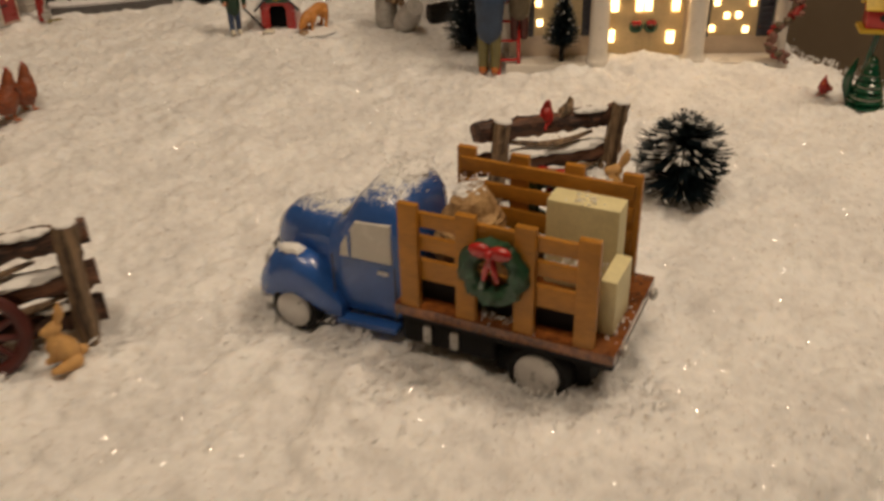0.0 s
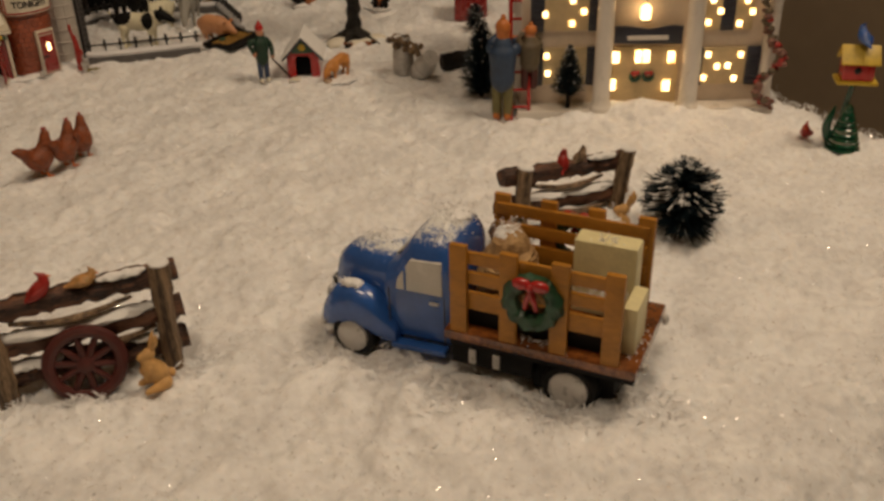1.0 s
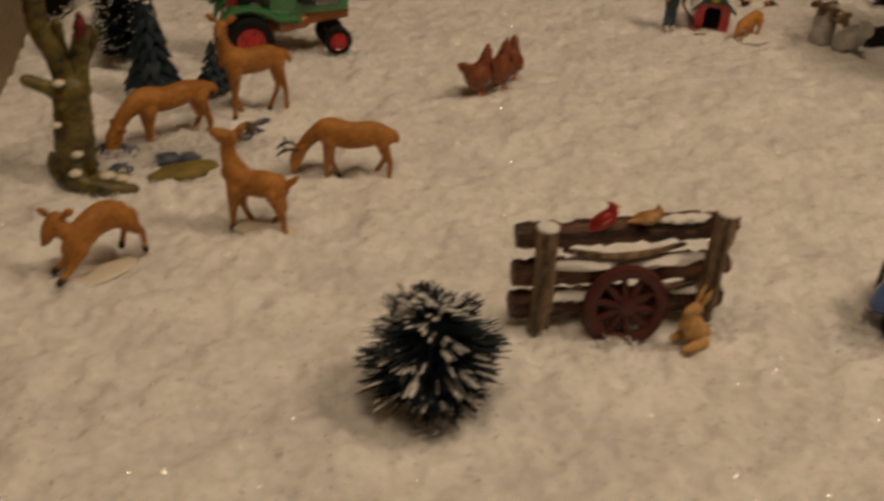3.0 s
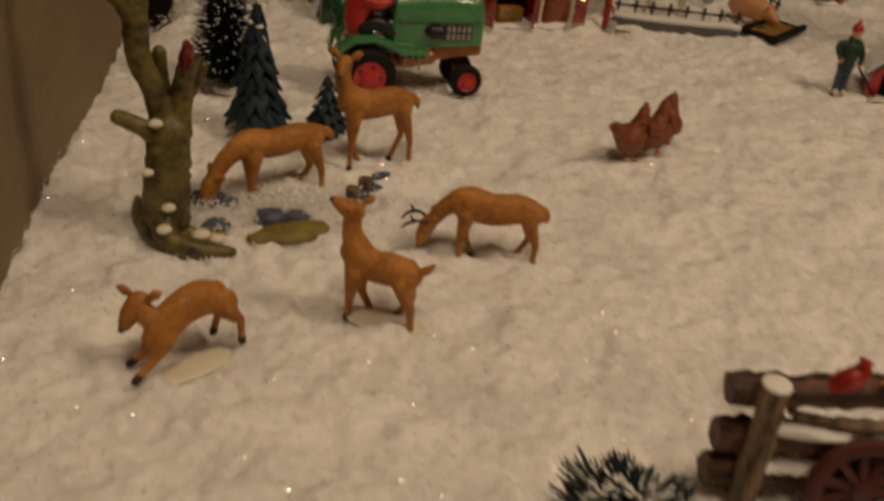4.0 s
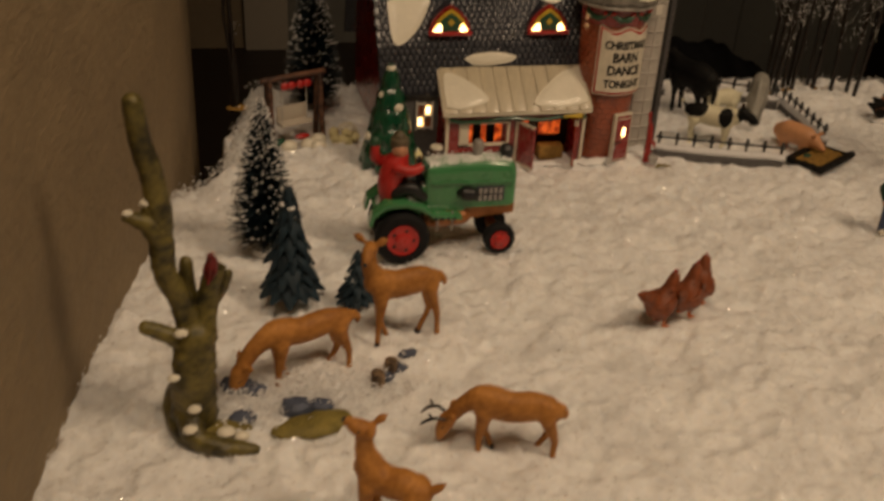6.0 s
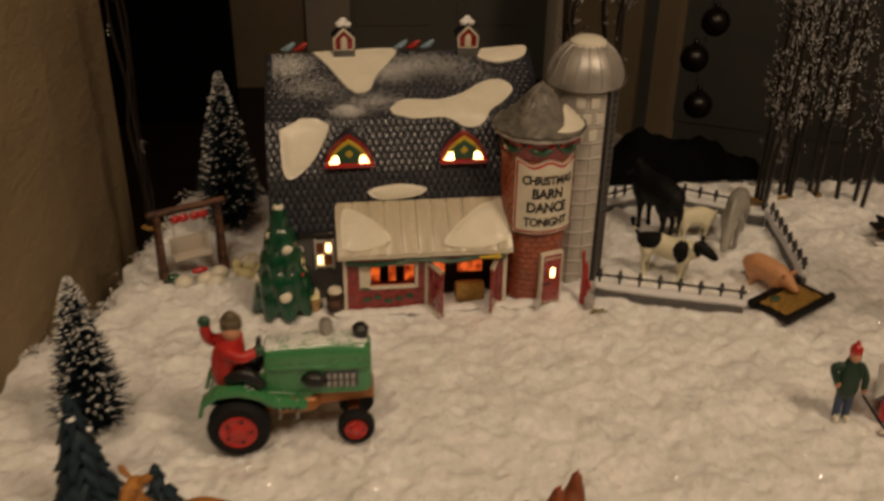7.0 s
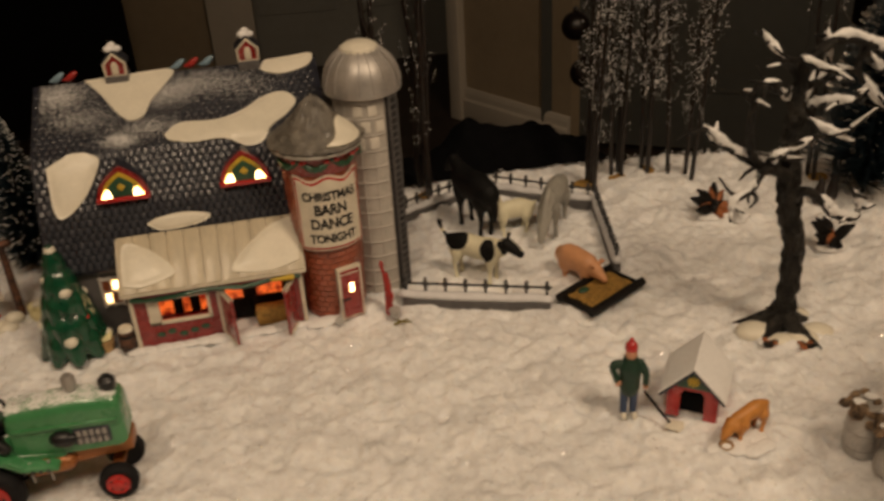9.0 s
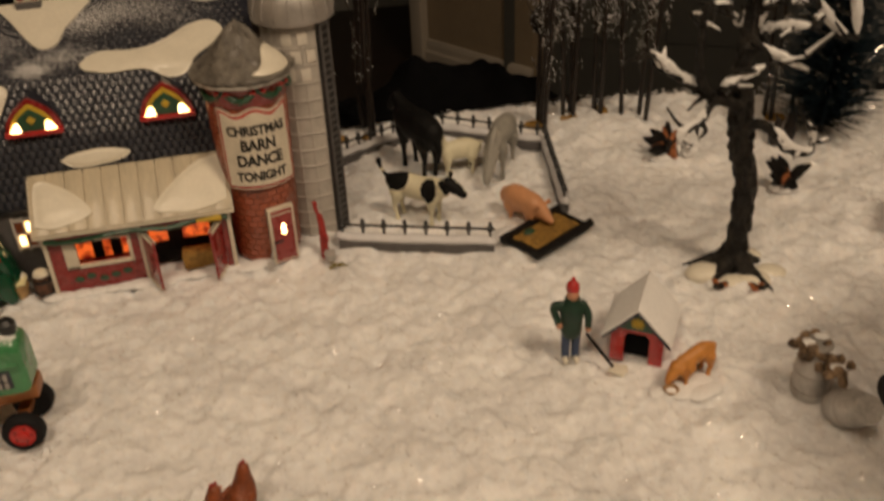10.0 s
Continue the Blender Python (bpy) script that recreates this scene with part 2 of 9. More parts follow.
M["post"] = mat("weathered_post", (0.085, 0.052, 0.031), 0.65, 0.5, 90, 1.0, col2=(0.33, 0.225, 0.130), edges=(0.40, 0.62), stretch=(2.4, 2.4, 0.25), depth=0.0012)
M["maroon"] = mat("maroon_wheel", (0.070, 0.014, 0.011), 0.5, 0.3, 140, 0.4)
M["songbird"] = mat("cream_yellow_bird", (0.42, 0.30, 0.10), 0.45, 0.5, 220, 0.3, col2=(0.62, 0.30, 0.10))
M["rabbit"] = mat("tan_rabbit_paint", (0.55, 0.32, 0.11), 0.55, 0.25, 160, 0.5)
M["cardinal"] = mat("cardinal_red", (0.32, 0.02, 0.015), 0.4, 0.25, 200, 0.2)
M["cardinal_dark"] = mat("dark_cardinal_red", (0.13, 0.012, 0.012), 0.4, 0.35, 200, 0.3)
M["house"] = mat("house_cream_porcelain", (0.66, 0.56, 0.44), 0.4, 0.08, 70, 0.15, coat=0.3)
M["column"] = mat("white_porcelain", (0.72, 0.68, 0.62), 0.3, 0.05, 70, 0.1, coat=0.4)
M["shutter"] = mat("slate_blue_shutter", (0.035, 0.038, 0.055), 0.4, 0.2, 120, 0.2)
M["lattice"] = mat("yellow_muntin", (0.56, 0.45, 0.26), 0.4, 0.15, 120, 0.2)
M["skin"] = mat("figure_skin_paint", (0.55, 0.27, 0.16), 0.45, 0.1, 200, 0.1)
M["denim"] = mat("denim_paint", (0.035, 0.06, 0.13), 0.5, 0.25, 200, 0.3)
M["olive"] = mat("olive_trouser_paint", (0.17, 0.15, 0.055), 0.55, 0.2, 200, 0.3)
M["coat_green"] = mat("dark_green_coat", (0.008, 0.035, 0.02), 0.5, 0.3, 200, 0.3)
M["coat_red"] = mat("red_coat_paint", (0.50, 0.026, 0.022), 0.42, 0.2, 160, 0.3, coat=0.1)
M["orange"] = mat("orange_hat_paint", (0.50, 0.16, 0.03), 0.5, 0.2, 200, 0.3)
M["navy"] = mat("navy_vest_paint", (0.03, 0.055, 0.11), 0.5, 0.25, 160, 0.3)
M["cap_brown"] = mat("brown_cap_paint", (0.11, 0.085, 0.05), 0.55, 0.2, 200, 0.4)
M["galv"] = mat("galvanised_can", (0.46, 0.45, 0.43), 0.42, 0.3, 90, 0.3, metal=0.35)
M["dog"] = mat("golden_dog_paint", (0.52, 0.22, 0.045), 0.5, 0.2, 150, 0.4)
M["pig"] = mat("tan_pink_pig_paint", (0.62, 0.31, 0.15), 0.5, 0.12, 120, 0.3)
M["ivory"] = mat("ivory_animal_paint", (0.70, 0.66, 0.48), 0.5, 0.1, 120, 0.3)
M["grey_animal"] = mat("grey_animal_paint", (0.30, 0.29, 0.26), 0.55, 0.2, 120, 0.4)
M["black_animal"] = mat("black_animal_paint", (0.005, 0.005, 0.005), 0.6, 0.3, 120, 0.3, spec=0.2)
M["straw"] = mat("trough_straw", (0.30, 0.17, 0.035), 0.7, 0.5, 260, 1.0, depth=0.001)
M["moss"] = mat("moss_ground", (0.17, 0.135, 0.03), 0.7, 0.35, 120, 1.0, col2=(0.28, 0.22, 0.05))
M["blue_rock"] = mat("blue_grey_rock", (0.07, 0.085, 0.13), 0.6, 0.4, 160, 0.8)
M["leaf_brown"] = mat("rust_leaf", (0.30, 0.10, 0.03), 0.6, 0.4, 160, 0.4)


# ---- building tools ----
def part(name, bm, material, parent=None, label="", smooth=True, mw=None):
    me = bpy.data.meshes.new(name)
    bm.normal_update()
    bm.to_mesh(me)
    bm.free()
    for m in material if isinstance(material, (list, tuple)) else [material]:
        me.materials.append(m)
    if smooth:
        me.shade_smooth()
        me.set_sharp_from_angle(angle=radians(38 if name != "glitter_bead" else 180))
    ob = new(name, me)
    ob.parent = parent
    if mw is not None:
        ob.matrix_basis = mw
    if label:
        tagged(ob, label)
    return ob


def thing(name, m, label, category, group="", kind=""):
    e = new(name)
    e.empty_display_size = 0.01
    e.matrix_basis = m
    return tagged(e, label, category, group, kind)


def merge(bm, tmp, mi=0, m=None):
    if m is not None:
        bmesh.ops.transform(tmp, matrix=m, verts=tmp.verts)
    for f in tmp.faces:
        f.material_index = mi
    me = bpy.data.meshes.new("tmp")
    tmp.to_mesh(me)
    tmp.free()
    bm.from_mesh(me)
    bpy.data.meshes.remove(me)


def box(bm, x0, y0, z0, x1, y1, z1, bev=0.0, mi=0, m=None, seg=2):
    t = bmesh.new()
    bmesh.ops.create_cube(t, size=1)
    for v in t.verts:
        v.co = ((x0 + x1) / 2 + v.co.x * (x1 - x0), (y0 + y1) / 2 + v.co.y * (y1 - y0), (z0 + z1) / 2 + v.co.z * (z1 - z0))
    if bev:
        bmesh.ops.bevel(t, geom=t.edges[:], offset=bev, segments=seg, affect="EDGES", profile=0.6)
    merge(bm, t, mi, m)
    return bm


def prism(bm, poly, a0, a1, axis="y", bev=0.0, mi=0, m=None):
    """A polygon drawn in the plane across axis, drawn out from a0 to a1."""
    t = bmesh.new()

    def at(u, v, a):
        return {"y": (u, a, v), "x": (a, u, v), "z": (u, v, a)}[axis]

    lo, hi = [t.verts.new(at(u, v, a0)) for u, v in poly], [t.verts.new(at(u, v, a1)) for u, v in poly]
    t.faces.new(lo)
    t.faces.new(hi[::-1])
    for i in range(len(poly)):
        j = (i + 1) % len(poly)
        t.faces.new((lo[i], hi[i], hi[j], lo[j]))
    bmesh.ops.recalc_face_normals(t, faces=t.faces[:])
    if bev:
        bmesh.ops.bevel(t, geom=t.edges[:], offset=bev, segments=2, affect="EDGES", profile=0.6, clamp_overlap=True)
    merge(bm, t, mi, m)
    return bm


def spline(pts, k=6):
    """A smooth curve through points of any dimension."""
    p = [np.array(q, float) for q in pts]
    p = [2 * p[0] - p[1]] + p + [2 * p[-1] - p[-2]]
    out = []
    for i in range(1, len(p) - 2):
        for s in range(k):
            t = s / k
            out.append(0.5 * (2 * p[i] + (p[i + 1] - p[i - 1]) * t + (2 * p[i - 1] - 5 * p[i] + 4 * p[i + 1] - p[i + 2]) * t * t + (3 * p[i] - p[i - 1] - 3 * p[i + 1] + p[i + 2]) * t**3))
    out.append(p[-2])
    return out


def tube(bm, pts, radii, n=10, mi=0, k=5, squash=1.0, round_ends=True, jitter=0.0, m=None):
    """A tapered limb along a curve, with rounded ends; squash widens it sideways."""
    if len(pts) > 2 or k > 1:
        rows = spline([(*p, r) for p, r in zip(pts, radii)], k)
    else:
        rows = [np.array((*p, r), float) for p, r in zip(pts, radii)]
    if round_ends:
        def caps(a, b):
            d = a[:3] - b[:3]
            d = d / (np.linalg.norm(d) + 1e-12)
            return [np.r_[a[:3] + d * a[3] * math.sin(s), a[3] * math.cos(s)] for s in (1.45, 1.1, 0.6)]
        rows = caps(rows[0], rows[1]) + rows + caps(rows[-1], rows[-2])[::-1]
    rings, up = [], None
    for i, r in enumerate(rows):
        d = Vector((rows[min(i + 1, len(rows) - 1)] - rows[max(i - 1, 0)])[:3])
        if d.length < 1e-9:
            d = Vector((0, 0, 1))
        d.normalize()
        if up is None:
            up = Vector((0, 0, 1)) if abs(d.z) < 0.9 else Vector((1, 0, 0))
        side = d.cross(up)
        if side.length < 1e-5:
            side = d.orthogonal()
        side.normalize()
        up = side.cross(d).normalized()
        ring = []
        for a in range(n):
            t = 2 * math.pi * a / n
            q = max(r[3], 1e-5) * (1 + jitter * random.uniform(-1, 1))
            co = Vector(r[:3]) + side * (math.cos(t) * q * squash) + up * (math.sin(t) * q)
            ring.append(bm.verts.new(m @ co if m is not None else co))
        rings.append(ring)
    faces = [bm.faces.new(rings[0][::-1]), bm.faces.new(rings[-1])]
    for a, b in zip(rings, rings[1:]):
        for i in range(n):
            faces.append(bm.faces.new((a[i], a[(i + 1) % n], b[(i + 1) % n], b[i])))
    for f in faces:
        f.material_index = mi
    return bm


def lathe(bm, prof, n=24, mi=0, m=None, a0=0.0, a1=2 * math.pi):
    """A profile of (radius, height) turned about z."""
    full = abs(a1 - a0 - 2 * math.pi) < 1e-6
    cols = n if full else n + 1
    g = []
    for r, z in prof:
        row = []
        for i in range(cols):
            t = a0 + (a1 - a0) * i / n
            co = Vector((r * math.cos(t), r * math.sin(t), z))
            row.append(bm.verts.new(m @ co if m is not None else co))
        g.append(row)
    for a, b in zip(g, g[1:]):
        for i in range(n):
            j = (i + 1) % cols
            f = bm.faces.new((a[i], a[j], b[j], b[i]))
            f.material_index = mi
    if full:
        for row, flip in ((g[0], True), (g[-1], False)):
            f = bm.faces.new(row[::-1] if flip else row)
            f.material_index = mi
    return bm


def ball(bm, c, r, mi=0, sx=1.0, sy=1.0, sz=1.0, n=12, m=None):
    t = bmesh.new()
    bmesh.ops.create_uvsphere(t, u_segments=n, v_segments=max(6, n * 2 // 3), radius=r)
    mm = Matrix.Translation(c) @ Matrix.Diagonal((sx, sy, sz, 1))
    merge(bm, t, mi, m @ mm if m is not None else mm)
    return bm


def ring(bm, c, big, small, axis="y", n=28, k=8, mi=0, m=None):
    rot = {"y": Matrix.Rotation(math.pi / 2, 4, "X"), "x": Matrix.Rotation(math.pi / 2, 4, "Y"), "z": Matrix.Identity(4)}[axis]
    mm = Matrix.Translation(c) @ rot
    if m is not None:
        mm = m @ mm
    g = []
    for i in range(n):
        t = 2 * math.pi * i / n
        g.append([bm.verts.new(mm @ Vector(((big + small * math.cos(s)) * math.cos(t), (big + small * math.cos(s)) * math.sin(t), small * math.sin(s)))) for s in (2 * math.pi * j / k for j in range(k))])
    for i in range(n):
        a, b = g[i], g[(i + 1) % n]
        for j in range(k):
            f = bm.faces.new((a[j], b[j], b[(j + 1) % k], a[(j + 1) % k]))
            f.material_index = mi
    return bm


def patch(bm, outline, place, thick=0.002, mi=0, k=6, rings=5):
    """A puddle of thick glaze: a rounded outline in (u, v), laid onto a surface by place(u, v) -> (point, normal)."""
    loop = spline(list(outline) + [outline[0]], k)[:-1]
    c = sum(loop) / len(loop)
    g = []
    for s in range(rings + 1):
        q = 1 - (s / rings) ** 1.6
        h = thick * (1 - max(0.0, q) ** 6) if s else -thick * 0.3
        row = []
        for p in loop:
            u = c + (p - c) * (q if s else 1.0)
            pt, nr = place(*u)
            row.append(bm.verts.new(Vector(pt) + Vector(nr) * h))
        g.append(row)
        if s == 0:
            row = []
            for p in loop:
                pt, nr = place(*p)
                row.append(bm.verts.new(Vector(pt) + Vector(nr) * thick * 0.55))
            g.append(row)
    n = len(loop)
    for a, b in zip(g, g[1:]):
        for i in range(n):
            f = bm.faces.new((a[i], a[(i + 1) % n], b[(i + 1) % n], b[i]))
            f.material_index = mi
    bmesh.ops.remove_doubles(bm, verts=g[-1], dist=1e-5)
    return bm


@functools.lru_cache(None)
def noise_table(seed):
    return np.random.RandomState(seed).rand(256, 256)


def heights(x, y, seed=3):
    """Rolling value noise on arrays, several octaves."""
    tab = noise_table(seed)
    z = np.zeros_like(x)
    for freq, amp in ((7, 0.0040), (17, 0.0044), (45, 0.0050), (95, 0.0046), (190, 0.0032), (330, 0.0009)):
        u, v = x * freq + 50, y * freq + 50
        i, j = np.floor(u).astype(int), np.floor(v).astype(int)
        a, b = u - i, v - j
        a, b = a * a * (3 - 2 * a), b * b * (3 - 2 * b)
        t = lambda p, q: tab[p % 256, q % 256]
        z += amp * ((t(i, j) * (1 - a) + t(i + 1, j) * a) * (1 - b) + (t(i, j + 1) * (1 - a) + t(i + 1, j + 1) * a) * b - 0.5)
    for cx, cy, sx, h in ((0.052, -0.735, 0.017, 0.008), (0.080, -0.775, 0.016, 0.003), (0.030, -0.690, 0.018, 0.006), (0.010, -0.650, 0.016, 0.005), (0.12, -0.79, 0.03, 0.004), (0.42, -0.46, 0.03, 0.004), (0.433, -0.480, 0.018, 0.011), (0.415, -0.462, 0.014, 0.007), (0.452, -0.494, 0.016, 0.007), (0.480, -0.512, 0.015, 0.005), (0.505, -0.532, 0.016, 0.005), (0.375, -0.440, 0.016, 0.005), (0.352, -0.420, 0.014, 0.004)):
        z = z + h * np.exp(-((x - cx) ** 2 + (y - cy) ** 2) / (2 * sx * sx))
    return z


def left_edge(y):
    return np.interp(y, [-1.5, -0.45, -0.35, -0.28, -0.18, -0.07, -0.01, 0.027, 0.06, 0.085, 0.126, 0.16, 0.215, 0.45], [-0.82, -0.440, -0.424, -0.412, -0.396, -0.376, -0.345, -0.312, -0.302, -0.296, -0.294, -0.284, -0.276, -0.265])


def right_edge(y):
    return np.interp(y, [-1.5, -0.634, -0.52, -0.3, 0.3], [0.46, 0.553, 0.570, 0.66, 0.85])


def back_edge(x):
    return np.interp(x, [-0.4, 0.0, 0.2, 0.3, 0.45, 0.6, 0.9], [0.27, 0.25, 0.25, 0.247, 0.212, 0.17, 0.10])


def front_edge(x):
    return np.interp(x, [-0.6, -0.05, 0.06, 0.11, 0.16, 0.24, 0.6], [-1.08, -0.90, -0.842, -0.838, -0.836, -0.830, -0.80])


def ground_z(x, y):
    return float(heights(np.array([x]), np.array([y]))[0])


# ---- the snow-covered table and the room ----
def build_snow():
    xs, ys = np.arange(-0.64, 0.88, 0.0023), np.arange(-1.30, 0.30, 0.0023)
    X, Y = np.meshgrid(xs, ys)
    wob = heights(X * 1.0, Y * 1.0, 11) * 2.2
    d = np.minimum.reduce([X - left_edge(Y) + wob, right_edge(Y) - X + wob, back_edge(X) - Y + wob])
    ahead = np.clip(front_edge(X) - Y + 0.012, 0, None)
    Z = heights(X, Y)
    drop = np.clip(-d, 0, None)
    Z = Z - 5.0 * drop - np.clip(0.012 - d, 0, None) ** 2 * 18
    Z = Z - 0.85 * ahead ** 2 / (ahead + 0.03)
    keep = (d > -0.012) & (ahead < 0.42)
    ids = -np.ones(X.shape, int)
    ids[keep] = np.arange(keep.sum())
    verts = np.stack([X[keep], Y[keep], Z[keep]], 1)
    a, b, c, e = ids[:-1, :-1], ids[:-1, 1:], ids[1:, 1:], ids[1:, :-1]
    ok = (a >= 0) & (b >= 0) & (c >= 0) & (e >= 0)
    faces = np.stack([a[ok], b[ok], c[ok], e[ok]], 1)
    me = bpy.data.meshes.new("ground")
    me.from_pydata(verts.tolist(), [], faces.tolist())
    me.materials.append(M["snow"])
    me.shade_smooth()
    return tagged(new("ground", me), "white fluffy snow batting spread over the display table", "snow", kind="structure")


def scatter(name, count, size, material, label, seed, lift, flat, kinds=(3,), xr=(-0.42, 0.62), yr=(-0.98, 0.26)):
    """Thousands of loose chips lying on the snow, one mesh."""
    rs = np.random.RandomState(seed)
    x, y = rs.uniform(*xr, count), rs.uniform(*yr, count)
    ok = (x > left_edge(y) + 0.004) & (x < right_edge(y) - 0.004) & (y < back_edge(x) - 0.004)
    x, y = x[ok], y[ok]
    z = heights(x, y) + lift
    ahead = np.clip(front_edge(x) - y + 0.012, 0, None)
    z = z - 0.85 * ahead ** 2 / (ahead + 0.03)
    k = len(x)
    ax = rs.normal(size=(k, 3))
    ax[:, 2] *= flat
    ax /= np.linalg.norm(ax, axis=1, keepdims=True)
    bx = np.cross(ax, rs.normal(size=(k, 3)))
    bx[:, 2] *= flat
    bx /= np.linalg.norm(bx, axis=1, keepdims=True)
    nx = np.cross(ax, bx)
    nx *= np.where(nx[:, 2:] < 0, -1.0, 1.0)
    s = size * rs.uniform(0.35, 1.3, (k, 1)) ** 1.5
    lng = rs.uniform(0.5, 1.6, (k, 1))
    c = np.stack([x, y, z], 1)
    v = np.stack([c + ax * s * lng, c + bx * s * 0.5, c - ax * s * lng * 0.8, c - bx * s * 0.45, c + nx * s * 0.3], 1).reshape(-1, 3)
    o = 5 * np.arange(k)[:, None]
    f = np.concatenate([o + np.array(t) for t in ((0, 1, 4), (1, 2, 4), (2, 3, 4), (3, 0, 4))])
    me = bpy.data.meshes.new(name)
    me.from_pydata(v.tolist(), [], f.tolist())
    me.materials.append(material)
    return tagged(new(name, me), label, "snow", kind="stuff")


build_snow()
scatter("snow_shreds", 40000, 0.0019, M["chip"], "loose white plastic snow chips lying on the batting", 5, -0.0004, 0.10)
scatter("snow_glitter", 90000, 0.0010, M["glint"], "tiny sparkling mica flakes strewn over the snow", 8, 0.0006, 0.5)


def build_room():
    # plaster wall beside the table with a rounded outer corner, running down past the table's edge
    line = [(-0.340, 0.318), (-0.334, 0.306), (-0.337, 0.10), (-0.352, -0.03), (-0.374, -0.14), (-0.402, -0.28), (-0.415, -0.36), (-0.442, -0.50), (-0.60, -0.95), (-0.80, -1.30)]
    back = [(-1.15, -1.20), (-0.75, -0.40), (-0.55, 0.10), (-0.54, 0.318)]
    bm = bmesh.new()
    prism(bm, line + back, -0.75, 1.7, "z")
    tagged(part("wall_west", bm, M["plaster"], smooth=False), "tan textured plaster wall beside the snowy table", "wall", kind="structure")
    bm = bmesh.new()
    box(bm, -3.2, -3.2, -0.80, 3.6, 4.4, -0.75)
    tagged(part("floor", bm, M["room_floor"]), "dark floor of the dim room", "floor", kind="structure")
    bm = bmesh.new()
    box(bm, -3.2, -3.2, 1.75, 3.6, 4.4, 1.80)
    tagged(part("ceiling", bm, M["room_wall"]), "plain beige ceiling of the dim room", "ceiling", kind="structure")
    for nm, b in (("wall_north", (-3.2, 4.3, -0.75, 3.6, 4.4, 1.75)), ("wall_south", (-3.2, -3.2, -0.75, 3.6, -3.1, 1.75)), ("wall_far_west", (-3.2, -3.1, -0.75, -3.1, 4.3, 1.75)), ("wall_east", (3.5, -3.1, -0.75, 3.6, 4.3, 1.75)), ("wall_side", (1.55, -2.2, -0.75, 1.65, 0.95, 1.75))):
        bm = bmesh.new()
        box(bm, *b)
        tagged(part(nm, bm, M["room_wall"]), "plain beige wall of the dim room", "wall", kind="structure")


build_room()
bm = bmesh.new()
prism(bm, [(-0.62, -0.80), (-0.40, -0.36), (-0.358, -0.08), (-0.325, -0.02), (-0.285, 0.03), (-0.272, 0.12), (-0.255, 0.22), (0.28, 0.225), (0.44, 0.19), (0.60, 0.14), (0.56, -0.50), (0.50, -0.78), (-0.02, -0.84)], -0.075, -0.022, "z", 0.002)
table = thing("display_table", pose(0, 0, -0.75), "dark display table hidden under white snow batting", "table")
part("tabletop", bm, M["black_cloth_and_gloom"], table, mw=pose(0, 0, 0.75))
for lx, ly in ((-0.46, -0.62), (0.45, -0.72), (-0.22, 0.17), (0.52, 0.07)):
    bm = bmesh.new()
    box(bm, lx - 0.025, ly - 0.025, 0, lx + 0.025, ly + 0.025, 0.676, 0.003)
    part("leg", bm, M["black_cloth_and_gloom"], table)


# ---- the barn ----
ROOF = [(0.036, 0.062), (0.052, 0.100), (0.078, 0.140), (0.148, 0.175)]


def roof_at(u, s, prof=ROOF):
    """A point and normal on the front roof: u along the ridge, s up the slope."""
    for i, ((y0, z0), (y1, z1)) in enumerate(zip(prof, prof[1:])):
        d = math.hypot(y1 - y0, z1 - z0)
        if s <= d or i == len(prof) - 2:
            t = s / d
            return (u, y0 + (y1 - y0) * t, z0 + (z1 - z0) * t), (0, -(z1 - z0) / d, (y1 - y0) / d)
        s -= d


def porch_at(u, s):
    return roof_at(u, s, [(0.010, 0.0515), (0.045, 0.083)])


def cylinder_at(cx, cy, r):
    return lambda a, z: ((cx + r * math.sin(a), cy - r * math.cos(a), z), (math.sin(a), -math.cos(a), 0))


def lettering(text, size, place, material, name, parent, spread=1.0):
    """A line of hand lettering laid on a surface by place(u, v)."""
    cu = bpy.data.curves.new("lettering", "FONT")
    cu.body, cu.size, cu.align_x, cu.resolution_u, cu.space_character, cu.offset = text, size, "CENTER", 3, spread, size * 0.035
    tmp = new("lettering", cu)
    me = bpy.data.meshes.new_from_object(tmp.evaluated_get(bpy.context.evaluated_depsgraph_get()))
    bpy.data.objects.remove(tmp)
    bm = bmesh.new()
    bm.from_mesh(me)
    bpy.data.meshes.remove(me)
    bmesh.ops.triangulate(bm, faces=bm.faces[:])
    for v in bm.verts:
        pt, nr = place(v.co.x, v.co.y)
        v.co = Vector(pt) + Vector(nr) * 0.0004
    return part(name, bm, material, parent, smooth=False)


